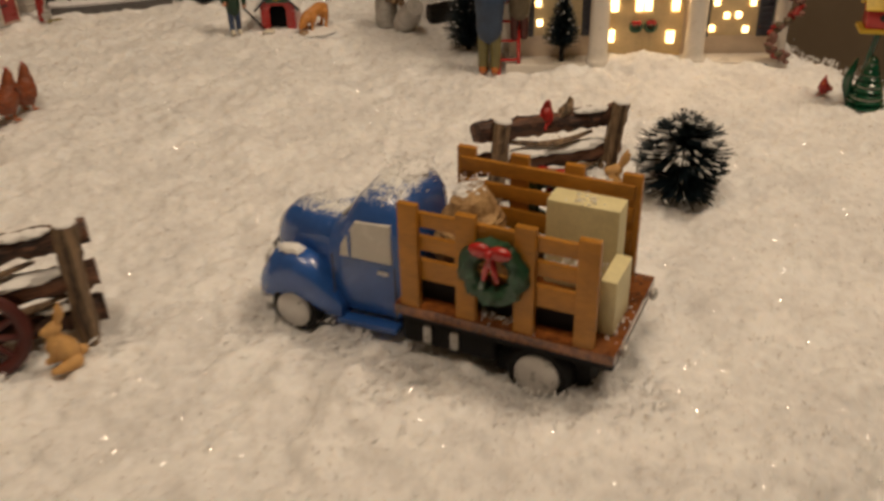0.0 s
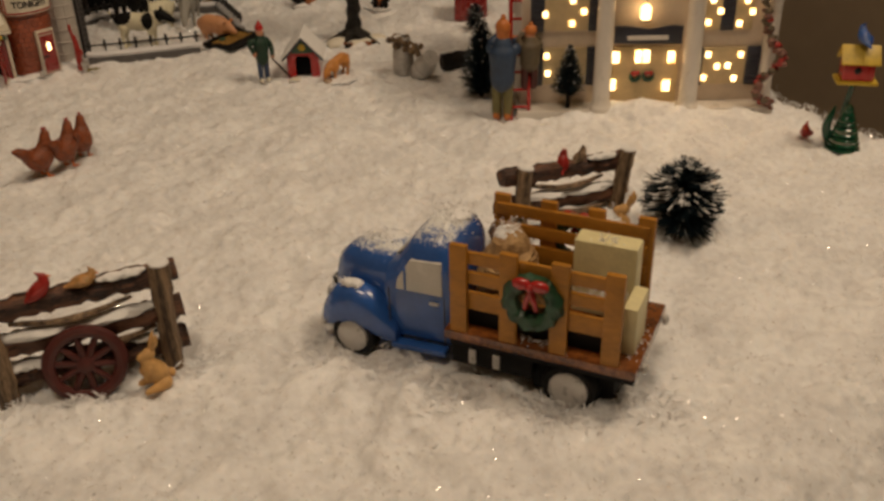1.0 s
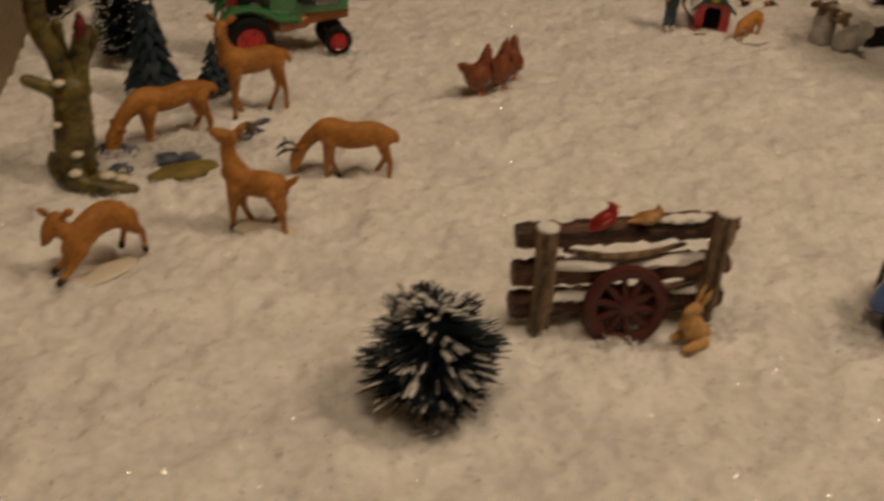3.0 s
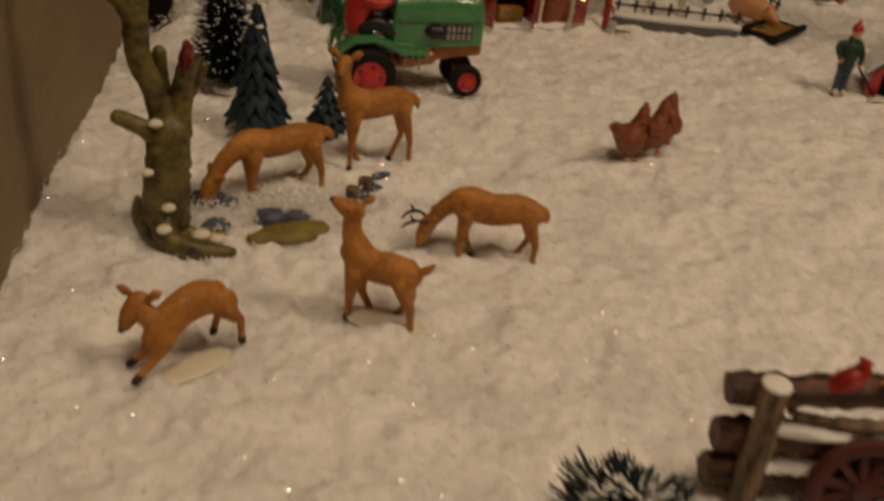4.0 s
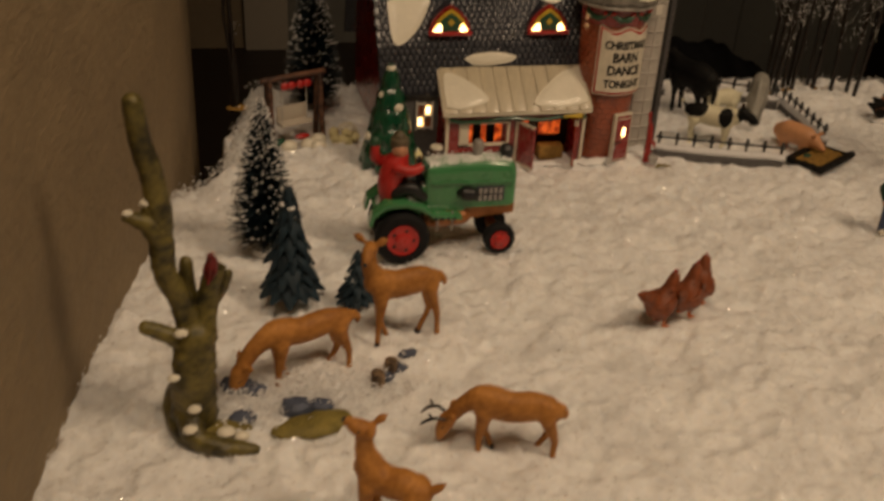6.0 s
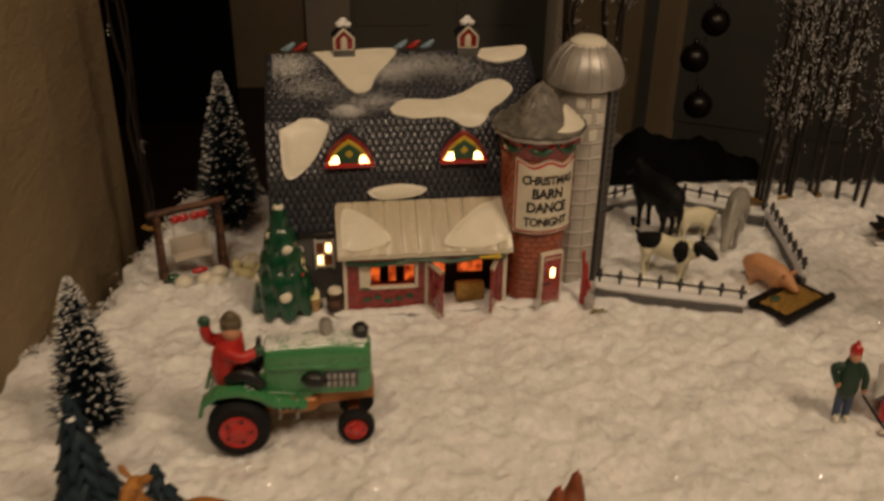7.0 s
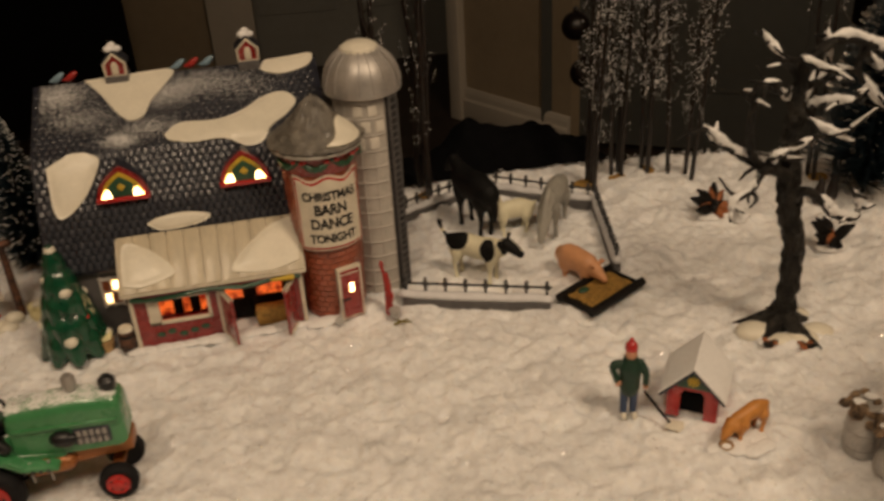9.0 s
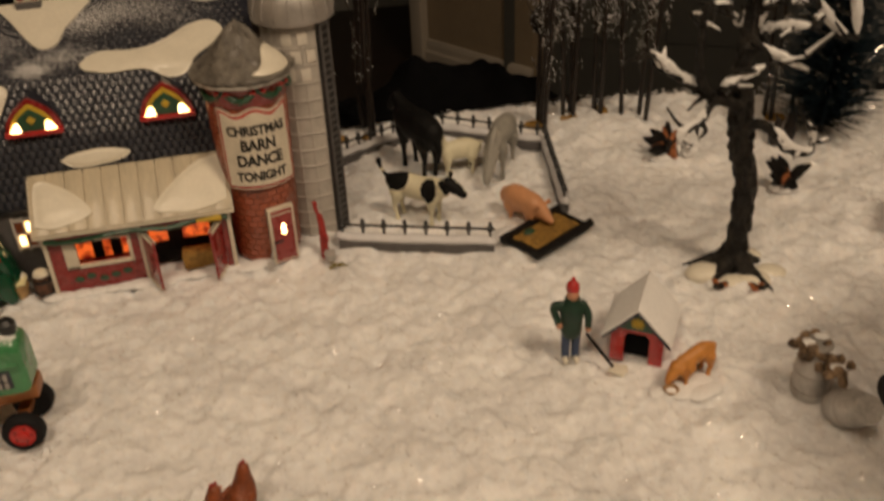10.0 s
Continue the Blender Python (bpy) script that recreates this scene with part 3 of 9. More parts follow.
def build_barn():
    bx, by = -0.055, 0.12
    off = pose(-bx, -by, 0)
    barn = thing("barn", pose(bx, by, 0), "red ceramic barn with snowy slate roof, lit windows, porch and silo", "barn")

    def P(name, bm, material, label="", smooth=True):
        return part(name, bm, material, barn, label, smooth, off)

    x0, x1 = -0.166, 0.046
    full = ROOF + [(0.296 - y, z) for y, z in ROOF[-2::-1]]
    bm = bmesh.new()
    prism(bm, [(0.046, 0.0)] + [(max(0.046, min(0.25, y)), z - 0.004) for y, z in full] + [(0.25, 0.0)], x0 + 0.006, x1 - 0.004, "x")
    P("wall", bm, M["barn_red"])
    bm = bmesh.new()
    inner = [(y + (0.003 if y < 0.148 else -0.003 if y > 0.148 else 0), z - 0.004) for y, z in full]
    prism(bm, full + inner[::-1], x0 - 0.006, x1 + 0.007, "x", 0.0006)
    roof = P("roof", bm, M["roof_base"], "dark slate-blue glazed shingle roof")
    # shingles: nearest rows singly, the rest joined
    slope = [math.dist(a, b) for a, b in zip(ROOF, ROOF[1:])]
    tile = bmesh.new()
    rim = [(-0.0027, 0.0042), (-0.0027, 0.0), (-0.0017, -0.0016), (0.0, -0.0021), (0.0017, -0.0016), (0.0027, 0.0), (0.0027, 0.0042)]
    low = [tile.verts.new((u, v, 0.0)) for u, v in rim]
    top = [tile.verts.new((u * 0.9, v * 0.92, 0.0008)) for u, v in rim]
    mid = [tile.verts.new((0, 0.0038, 0.0010)), tile.verts.new((0, 0.0006, 0.0012))]
    for i in range(6):
        tile.faces.new((low[i], low[i + 1], top[i + 1], top[i]))
    for i in range(6):
        tile.faces.new((top[i], top[i + 1], mid[0] if i in (0, 5) else mid[1]))
    tile.faces.new((top[1], mid[1], mid[0]))
    tile.faces.new((top[5], mid[0], mid[1]))
    bmesh.ops.recalc_face_normals(tile, faces=tile.faces[:])
    for f in tile.faces:
        f.smooth = True
    tm = bpy.data.meshes.new("shingle")
    tile.normal_update()
    tile.to_mesh(tm)
    tm.materials.append(M["roof"])
    rest = bmesh.new()
    rows = int(sum(slope) / 0.0054)
    made = 0
    for r in range(rows):
        s = 0.003 + r * 0.0054
        for c in range(39):
            u = x0 - 0.003 + c * 0.0056 + (0.0028 if r % 2 else 0)
            if u > x1 + 0.004:
                continue
            pt, nr = roof_at(u, s)
            yv = Vector((0, nr[2], -nr[1]))
            rot = Matrix((Vector((1, 0, 0)), yv, Vector(nr))).transposed().to_4x4()
            m = Matrix.Translation(Vector(pt) + Vector(nr) * 0.0002) @ rot @ pose(0, 0, 0, -6 + random.uniform(-5, 4), random.uniform(-5, 5), random.uniform(-3, 3))
            if r < 8 and made < 300:
                ob = new("shingle", tm)
                ob.parent, ob.matrix_basis = roof, m
                made += 1
            else:
                t = tile.copy()
                merge(rest, t, 0, m)
    tile.free()
    tagged(part("shingle_field", rest, M["roof"], roof, smooth=False), kind="stuff")
    # frosty dusting of glaze flecks on the upper roof
    bm = bmesh.new()
    for cu_, cs, ru, rs, k in ((-0.152, 0.152, 0.024, 0.018, 900), (-0.135, 0.125, 0.03, 0.016, 420), (-0.070, 0.142, 0.026, 0.016, 700), (-0.040, 0.150, 0.034, 0.016, 650), (-0.005, 0.140, 0.03, 0.02, 260), (-0.05, 0.09, 0.16, 0.04, 160), (-0.106, 0.098, 0.015, 0.008, 420), (-0.016, 0.098, 0.015, 0.008, 420), (-0.085, 0.108, 0.03, 0.012, 420)):
        for _ in range(int(k * 3.6)):
            u, s = random.gauss(cu_, ru * 0.5), random.gauss(cs, rs * 0.5)
            if x0 < u < x1 and 0.001 < s < 0.166:
                pt, nr = roof_at(u, s)
                q = Vector(pt) + Vector(nr) * 0.0013
                a, z = random.uniform(0, 6.28), random.uniform(0.0002, 0.00045)
                e1 = Vector((math.cos(a), 0, 0)) * z + Vector((0, nr[2], -nr[1])) * math.sin(a) * z
                e2 = e1.cross(Vector(nr)) * 0.7
                v = [bm.verts.new(q + d) for d in (e1, e2, -e1, -e2)] + [bm.verts.new(q + Vector(nr) * 0.0005)]
                for i in range(4):
                    bm.faces.new((v[i], v[(i + 1) % 4], v[4]))
    bmesh.ops.recalc_face_normals(bm, faces=bm.faces[:])
    tagged(part("roof_frost", bm, M["flock"], roof, smooth=False), "white frost flecks", kind="stuff")
    for o in SNOW_ON_ROOF:
        bm = bmesh.new()
        patch(bm, o, lambda u, s: (Vector(roof_at(u, s)[0]) + Vector(roof_at(u, s)[1]) * 0.001, roof_at(u, s)[1]), 0.0021)
        part("snow_patch", bm, M["glaze_white"], roof, "glossy cream-white snow")
    # cupolas and ridge birds
    for cx in (-0.106, -0.0012):
        bm = bmesh.new()
        box(bm, cx - 0.009, 0.139, 0.168, cx + 0.009, 0.157, 0.179, 0.001)
        cup = P("cupola", bm, M["kerb"])
        bm = bmesh.new()
        gable = [(cx - 0.0078, 0.1785), (cx + 0.0078, 0.1785), (cx + 0.0082, 0.1885), (cx, 0.1965), (cx - 0.0082, 0.1885)]
        prism(bm, gable, 0.1415, 0.1550, "y", 0.0004)
        body = part("cupola_body", bm, M["barn_red"], cup)
        for p0, p1 in zip(gable, gable[1:] + gable[:1]):
            bm = bmesh.new()
            tube(bm, [(p0[0], 0.1410, p0[1]), (p1[0], 0.1410, p1[1])], [0.0010, 0.0010], 7, k=2)
            part("cupola_trim", bm, M["barn_white"], body)
        for sx in (-1, 1):
            bm = bmesh.new()
            prism(bm, [(cx, 0.1972), (cx + sx * 0.0100, 0.1878), (cx + sx * 0.0100, 0.1896), (cx, 0.1994)], 0.1420, 0.1575, "y", 0.0004)
            part("cupola_roof", bm, M["roof_base"], cup, "black glazed cupola roof")
        bm = bmesh.new()
        for dx, dy, dz, r in ((-0.0015, 0, 0, 0.0044), (0.0022, 0.003, -0.001, 0.0040), (0.0, 0.001, 0.0032, 0.0028)):
            ball(bm, (cx + dx, 0.1475 + dy, 0.1990 + dz), r, 0, 1.2, 1.1, 0.75, 12)
        part("cupola_snow", bm, M["flock"], cup, "lump of white snow")
        bm = bmesh.new()
        prism(bm, [(cx - 0.0026, 0.1800), (cx + 0.0026, 0.1800), (cx + 0.0026, 0.1875), (cx + 0.0016, 0.1897), (cx, 0.1904), (cx - 0.0016, 0.1897), (cx - 0.0026, 0.1875)], 0.1400, 0.1420, "y", 0.0003)
        part("louvre", bm, M["barn_white"], body)
    for cx, c in ((-0.152, "navy"), (-0.142, "cardinal"), (-0.058, "navy"), (-0.047, "cardinal"), (-0.035, "navy")):
        bm = bmesh.new()
        tube(bm, [(cx - 0.0055, 0.147, 0.1785), (cx - 0.001, 0.147, 0.1795), (cx + 0.0030, 0.147, 0.1825), (cx + 0.0045, 0.147, 0.1835)], [0.0010, 0.0027, 0.0023, 0.0014], 10)
        P("ridge_bird", bm, M[c] if c == "cardinal" else M["ridge_blue"], "tiny painted bird")
    # dormers
    for cx in (-0.1075, -0.0165):
        def ogive(w, z0, h, n=9):
            right = [(cx + w * (1 - t**2.3), z0 + h * t) for t in np.linspace(0, 1, n)]
            return right + [(2 * cx - u, z) for u, z in right[-2::-1]]

        bm = bmesh.new()
        prism(bm, ogive(0.0190, 0.1110, 0.0255), 0.0535, 0.058, "y", 0.0006)
        dorm = P("dormer", bm, M["barn_red"], "pointed dark red dormer front")
        bm = bmesh.new()
        prism(bm, ogive(0.0184, 0.1100, 0.0254), 0.058, 0.105, "y")
        part("dormer_roof", bm, M["roof_base"], dorm, "dark glazed dormer roof")
        bm = bmesh.new()
        prism(bm, ogive(0.0150, 0.1130, 0.0200), 0.0522, 0.055, "y", 0.0003)
        part("fanlight", bm, M["yellow"], dorm)
        bm = bmesh.new()
        prism(bm, ogive(0.0126, 0.1130, 0.0168), 0.0515, 0.055, "y", 0.0003)
        part("fanlight_pane", bm, M["garland"], dorm)
        bm = bmesh.new()
        for dx, dz in ((-0.0015, 0), (0.0015, 0), (0, -0.0016), (0, 0.0016)):
            ball(bm, (cx + dx, 0.0512, 0.1215 + dz), 0.0015, 0, 1, 0.5, 1, 8)
        part("fanlight_star", bm, M["yellow"], dorm)
        bm = bmesh.new()
        box(bm, cx - 0.0195, 0.050, 0.1100, cx + 0.0195, 0.056, 0.1135, 0.0008)
        part("dormer_sill", bm, M["red_gloss"], dorm)
        for sx in (-1, 1):
            bm = bmesh.new()
            prism(bm, [(cx + sx * u, z) for u, z in ((0.0078, 0.1134), (0.0158, 0.1134), (0.0140, 0.1172), (0.0118, 0.1198), (0.0100, 0.1205), (0.0086, 0.1192))], 0.0508, 0.0535, "y", 0.0003)
            part("lit_pane", bm, M["pane"], dorm, "small glowing arched window")
    # porch: walls with a window and a wide doorway
    bm = bmesh.new()
    box(bm, -0.1145, 0.0165, 0.0, -0.103, 0.046, 0.052, 0.0006)
    porch = P("porch", bm, M["barn_red"], "red porch front with white trim")
    for q in ((-0.103, 0.0165, 0.0, -0.0585, 0.0215, 0.0205), (-0.103, 0.0165, 0.0405, -0.0585, 0.0215, 0.052), (-0.0585, 0.0165, 0.0, -0.050, 0.0215, 0.052), (-0.050, 0.0165, 0.043, 0.0075, 0.0215, 0.052), (0.0075, 0.0165, 0.0, 0.0135, 0.046, 0.052)):
        bm = bmesh.new()
        box(bm, *q, 0.0004)
        part("porch_panel", bm, M["barn_red"], porch)
    for q in ((-0.1165, 0.0145, 0.0, -0.1135, 0.0185, 0.051), (0.0120, 0.0145, 0.0, 0.0150, 0.0185, 0.051), (-0.0515, 0.0148, 0.0, -0.0490, 0.0180, 0.046), (-0.104, 0.0150, 0.0190, -0.0575, 0.0180, 0.0215), (-0.104, 0.0150, 0.0400, -0.0575, 0.0180, 0.0420), (-0.0595, 0.0150, 0.0190, -0.0570, 0.0180, 0.0420), (-0.1040, 0.0150, 0.019, -0.0950, 0.0178, 0.042)):
        bm = bmesh.new()
        box(bm, *q, 0.0005)
        part("trim_board", bm, M["barn_white"], porch, smooth=True)
    bm = bmesh.new()
    box(bm, -0.103, 0.034, 0.016, -0.0585, 0.036, 0.044)
    part("lit_window", bm, M["pane_orange"], porch, "window glowing orange from inside")
    for q in (-0.083, -0.070):
        bm = bmesh.new()
        box(bm, q - 0.0035, 0.0300, 0.017, q + 0.0035, 0.0345, 0.043, 0.0006)
        part("post", bm, M["bark_dark"], porch)
    bm = bmesh.new()
    box(bm, -0.047, 0.0375, 0.0, 0.007, 0.0395, 0.045)
    part("stall_back", bm, M["bark_dark"], porch)
    for a, b in ((-0.046, -0.033), (-0.022, -0.002)):
        bm = bmesh.new()
        box(bm, a, 0.034, 0.021, b, 0.037, 0.042, 0.0005)
        part("lit_window", bm, M["pane_orange"], porch)
    bm = bmesh.new()
    box(bm, -0.025, 0.020, 0.0, -0.001, 0.033, 0.0145, 0.0025)
    part("hay_bale", bm, M["straw"], porch, "tan hay bale")
    for hx, deg, wid in ((-0.0485, -66, 0.0215), (0.0065, -112, 0.0185)):
        bm = bmesh.new()
        box(bm, 0, -0.001, 0.0008, wid, 0.001, 0.041, 0.0005)
        d = part("porch_door", bm, M["barn_red"], barn, "red barn door standing open", True, off @ pose(hx, 0.0155, 0.001, 0, 0, deg))
        for z0, z1 in ((0.0008, 0.003), (0.039, 0.041)):
            bm = bmesh.new()
            box(bm, 0.0005, -0.0017, z0, wid - 0.0005, 0.0017, z1, 0.0003)
            part("door_trim", bm, M["barn_white"], d)
    bm = bmesh.new()
    for i in range(5):
        ball(bm, (-0.098 + i * 0.0085, 0.0155, 0.010 + 0.002 * math.sin(i * 2.1)), 0.0026, 0, 1.3, 0.3, 0.9)
    part("painted_garland", bm, M["garland"], porch)
    bm = bmesh.new()
    tube(bm, [(-0.113, 0.0125, 0.045), (-0.09, 0.012, 0.0435), (-0.06, 0.012, 0.046), (-0.03, 0.012, 0.0435), (0.0, 0.012, 0.0465), (0.012, 0.0125, 0.045)], [0.0018] * 6, 8, jitter=0.35)
    part("garland", bm, M["garland"], porch, "green garland under the eave")
    bm = bmesh.new()
    tube(bm, [(-0.008, 0.010, 0.0465), (0.002, 0.0095, 0.0468), (0.0065, 0.0095, 0.0468)], [0.0012, 0.0017, 0.0026], 10)
    part("horn", bm, M["yellow"], porch, "small yellow horn")
    bm = bmesh.new()
    prism(bm, [(0.010, 0.0490), (0.010, 0.0515), (0.0455, 0.0835), (0.0475, 0.0805)], -0.1205, 0.0185, "x", 0.0005)
    proof = P("porch_roof", bm, M["barn_white"])
    for i in range(11):
        u0 = -0.1195 + i * 0.01255
        bm = bmesh.new()
        for s0, s1 in ((0.0005, 0.0465),):
            (a, nr), (b, _) = porch_at(u0, s0), porch_at(u0, s1)
            m = Matrix.Translation(Vector(a)) @ Matrix((Vector((1, 0, 0)), Vector((0, nr[2], -nr[1])), Vector(nr))).transposed().to_4x4()
            box(bm, 0.0003, 0, -0.0002, 0.0122, s1 - s0, 0.0011 + 0.0003 * (i % 3), 0.0003, 0, m)
        part("plank", bm, M["plank_cream"], proof)
    for o in SNOW_ON_PORCH:
        bm = bmesh.new()
        patch(bm, o, lambda u, s: (Vector(porch_at(u, s)[0]) + Vector(porch_at(u, s)[1]) * 0.0012, porch_at(u, s)[1]), 0.0021)
        part("snow_patch", bm, M["glaze_white"], proof, "glossy cream-white snow")
    # side window in the stone wall
    bm = bmesh.new()
    box(bm, -0.160, 0.0425, 0.0, -0.117, 0.047, 0.058, 0.001)
    sw = P("stone_wall", bm, M["kerb"], "grey stone wall")
    bm = bmesh.new()
    for q in ((-0.1385, -0.1368), (-0.1310, -0.1298), (-0.1240, -0.1222)):
        box(bm, q[0], 0.0395, 0.0265, q[1], 0.0435, 0.0535, 0.0003)
    for q in ((0.0280, 0.0298), (0.0394, 0.0406), (0.0505, 0.0523)):
        box(bm, -0.1385, 0.0397, q[0], -0.1222, 0.0437, q[1], 0.0003)
    part("window_frame", bm, M["silo_seam"], sw)
    for a, b, c, d, mt in ((-0.1358, -0.1318, 0.0308, 0.0378, "pane"), (-0.1292, -0.1252, 0.0418, 0.0488, "pane"), (-0.1366, -0.1310, 0.0406, 0.0504, "hen"), (-0.1298, -0.1240, 0.0298, 0.0394, "hen")):
        bm = bmesh.new()
        box(bm, a, 0.0412, c, b, 0.0430, d)
        part("window_pane", bm, M[mt], sw)
    # brick tower with cone roof, painted sign and little door
    cx, cy = 0.0400, 0.0395
    rad = lambda z: 0.0240 + 0.0045 * z / 0.147
    bm = bmesh.new()
    lathe(bm, [(rad(z), z) for z in np.linspace(0, 0.147, 8)], 36, m=Matrix.Translation((cx, cy, 0)))
    tower = P("tower", bm, M["mortar"], "red-brown brick tower")
    bm = bmesh.new()
    for r in range(29):
        z0 = 0.001 + r * 0.0050
        for c in range(15):
            a = -1.95 + (c + (0.5 if r % 2 else 0)) * 0.262
            if abs(a) > 1.95:
                continue
            q, h = rad(z0) + random.uniform(-0.0002, 0.0003), 0.115
            v = []
            for rr in (q - 0.0005, q + 0.0007):
                for aa, zz in ((a - h, z0), (a + h, z0), (a + h, z0 + 0.0042), (a - h, z0 + 0.0042)):
                    v.append(bm.verts.new((cx + rr * math.sin(aa), cy - rr * math.cos(aa), zz)))
            for f in ((4, 5, 6, 7), (0, 1, 5, 4), (2, 3, 7, 6), (1, 2, 6, 5), (3, 0, 4, 7)):
                bm.faces.new([v[i] for i in f])
    bmesh.ops.recalc_face_normals(bm, faces=bm.faces[:])
    tagged(part("brickwork", bm, M["brick"], tower, smooth=False), kind="stuff")
    bm = bmesh.new()
    prof = [(0.0300, 0.1420), (0.0355, 0.1445), (0.0355, 0.1465)]
    for i in range(9):
        t = i / 8
        bell = 0.0352 * (1 - t) ** 0.95 * (1 - 0.16 * math.sin(math.pi * t))
        prof += [(bell + 0.0016, 0.1468 + 0.032 * t), (bell + 0.0004, 0.1482 + 0.032 * t)]
    lathe(bm, prof, 64, m=Matrix.Translation((cx, cy, 0)))
    for v in bm.verts:
        k = random.uniform(-0.0011, 0.0011)
        d = Vector((v.co.x - cx, v.co.y - cy, 0))
        if d.length > 0.003:
            v.co += d.normalized() * k + Vector((0, 0, random.uniform(-0.0004, 0.0004)))
    cone = part("cone_roof", bm, M["cone"], tower, "grey shingled cone roof")
    bm = bmesh.new()

    def cone_at(a, s):
        r = 0.0352 * (1 - s) ** 0.95 * (1 - 0.16 * math.sin(math.pi * s)) + 0.0018
        return (cx + r * math.sin(a), cy - r * math.cos(a), 0.1484 + 0.032 * s), (0.65 * math.sin(a), -0.65 * math.cos(a), 0.76)

    patch(bm, [(0.15, 0.06), (0.55, 0.02), (1.1, 0.05), (1.35, 0.25), (1.2, 0.45), (0.8, 0.42), (0.45, 0.18)], cone_at, 0.002)
    part("snow_patch", bm, M["glaze_white"], cone, "glossy cream-white snow")
    bm = bmesh.new()
    ring(bm, (cx, cy, 0.1432), 0.0338, 0.0016, "z", 48, 8)
    part("fascia", bm, M["silo_seam"], cone, "pale rim under the cone roof")
    bm = bmesh.new()
    lathe(bm, [(rad(0.126) + 0.0008, 0.1262), (rad(0.126) + 0.0016, 0.1272), (rad(0.142) + 0.0016, 0.1420), (rad(0.142), 0.1425)], 40, m=Matrix.Translation((cx, cy, 0)))
    part("red_band", bm, M["barn_red"], tower)
    for a0 in (-1.35, -0.55, 0.25, 1.05):
        bm = bmesh.new()
        r = rad(0.135) + 0.0022
        tube(bm, [(cx + r * math.sin(a0 + 0.8 * t), cy - r * math.cos(a0 + 0.8 * t), 0.1385 - 0.0060 * math.sin(math.pi * t)) for t in (0, 0.25, 0.5, 0.75, 1)], [0.0012, 0.0021, 0.0025, 0.0021, 0.0012], 9, jitter=0.25)
        part("swag", bm, M["garland"], tower, "dark green swag")
    bm = bmesh.new()
    for a in (-0.55, 0.25, 1.0):
        r = rad(0.135) + 0.002
        for d in (-0.11, 0.11):
            ball(bm, (cx + r * math.sin(a + d), cy - r * math.cos(a + d), 0.1375), 0.0026, 0, 1.2, 0.7, 0.9, 8)
    part("tower_bow", bm, M["red_gloss"], tower)
    at = cylinder_at(cx, cy, 0.0302)
    half = 0.80
    mid = 0.10

    def sheet(grow, lift, material, name, label=""):
        bm = bmesh.new()
        g = []
        for i in range(21):
            t = i / 20 * 2 - 1
            a = mid + t * (half + grow / 0.03)
            top = 0.1225 + grow + 0.0022 * math.cos(t * math.pi * 2) - 0.0008
            low = 0.0680 - grow
            col = []
            for z in np.linspace(low, top, 5):
                pt, nr = at(a, z)
                col.append((bm.verts.new(Vector(pt) + Vector(nr) * lift), bm.verts.new(Vector(pt) - Vector(nr) * 0.002)))
            g.append(col)
        for a, b in zip(g, g[1:]):
            for j in range(4):
                bm.faces.new((a[j][0], b[j][0], b[j + 1][0], a[j + 1][0]))
            bm.faces.new((a[4][0], b[4][0], b[4][1], a[4][1]))
            bm.faces.new((b[0][0], a[0][0], a[0][1], b[0][1]))
        for col, flip in ((g[0], 0), (g[-1], 1)):
            for j in range(4):
                q = (col[j][0], col[j + 1][0], col[j + 1][1], col[j][1])
                bm.faces.new(q[::-1] if flip else q)
        bmesh.ops.recalc_face_normals(bm, faces=bm.faces[:])
        return part(name, bm, material, tower, label)

    sheet(0.0030, 0.0, M["barn_white"], "sign_edge")
    sheet(0.0018, 0.0005, M["red_gloss"], "sign_border", "red painted sign border")
    board = sheet(0.0, 0.0010, M["barn_white"], "sign_board", "cream sign reading Christmas barn dance tonight")
    for i, word in enumerate(("CHRISTMAS", "BARN", "DANCE", "TONIGHT")):
        zz = 0.1075 - i * 0.0117
        lettering(word, 0.0100 if len(word) < 7 else 0.0083, lambda u, v, zz=zz: (Vector(at(mid + u / 0.0312, zz + v * 1.18)[0]) + Vector(at(mid + u / 0.0312, 0)[1]) * 0.0011, at(mid + u / 0.0312, 0)[1]), M["ink"], "sign_lettering", board, 0.95)
    m = pose(cx + 0.0105, cy - 0.0270, 0, 0, 0, 18)
    for nm, q, mt in (("door_frame", (-0.0095, -0.0012, 0.0, 0.0105, 0.003, 0.0465), "barn_white"), ("tower_door", (-0.0075, -0.0022, 0.001, 0.0085, 0.0, 0.0445), "barn_red")):
        bm = bmesh.new()
        box(bm, *q, 0.0005, 0, m)
        part(nm, bm, M[mt], tower)
    bm = bmesh.new()
    prism(bm, [(-0.0012, 0.0250), (0.0026, 0.0250), (0.0026, 0.0316), (0.0018, 0.0332), (0.0007, 0.0338), (-0.0004, 0.0332), (-0.0012, 0.0316)], -0.0030, -0.0015, "y", 0.0003, 0, m)
    part("lit_pane", bm, M["pane"], tower, "small glowing door window")
    for u in (-0.006, -0.003, 0.0, 0.003, 0.006):
        for z0, z1 in ((0.002, 0.0032), (0.0412, 0.0426)):
            bm = bmesh.new()
            box(bm, u - 0.001, -0.0026, z0, u + 0.001, -0.0015, z1, 0.0002, 0, m)
            part("writing_bar", bm, M["barn_white"], tower)
    bm = bmesh.new()
    box(bm, -0.0085, -0.0030, 0.0185, -0.0010, -0.0015, 0.0200, 0.0004, 0, m)
    part("latch", bm, M["iron"], tower)
    bm = bmesh.new()
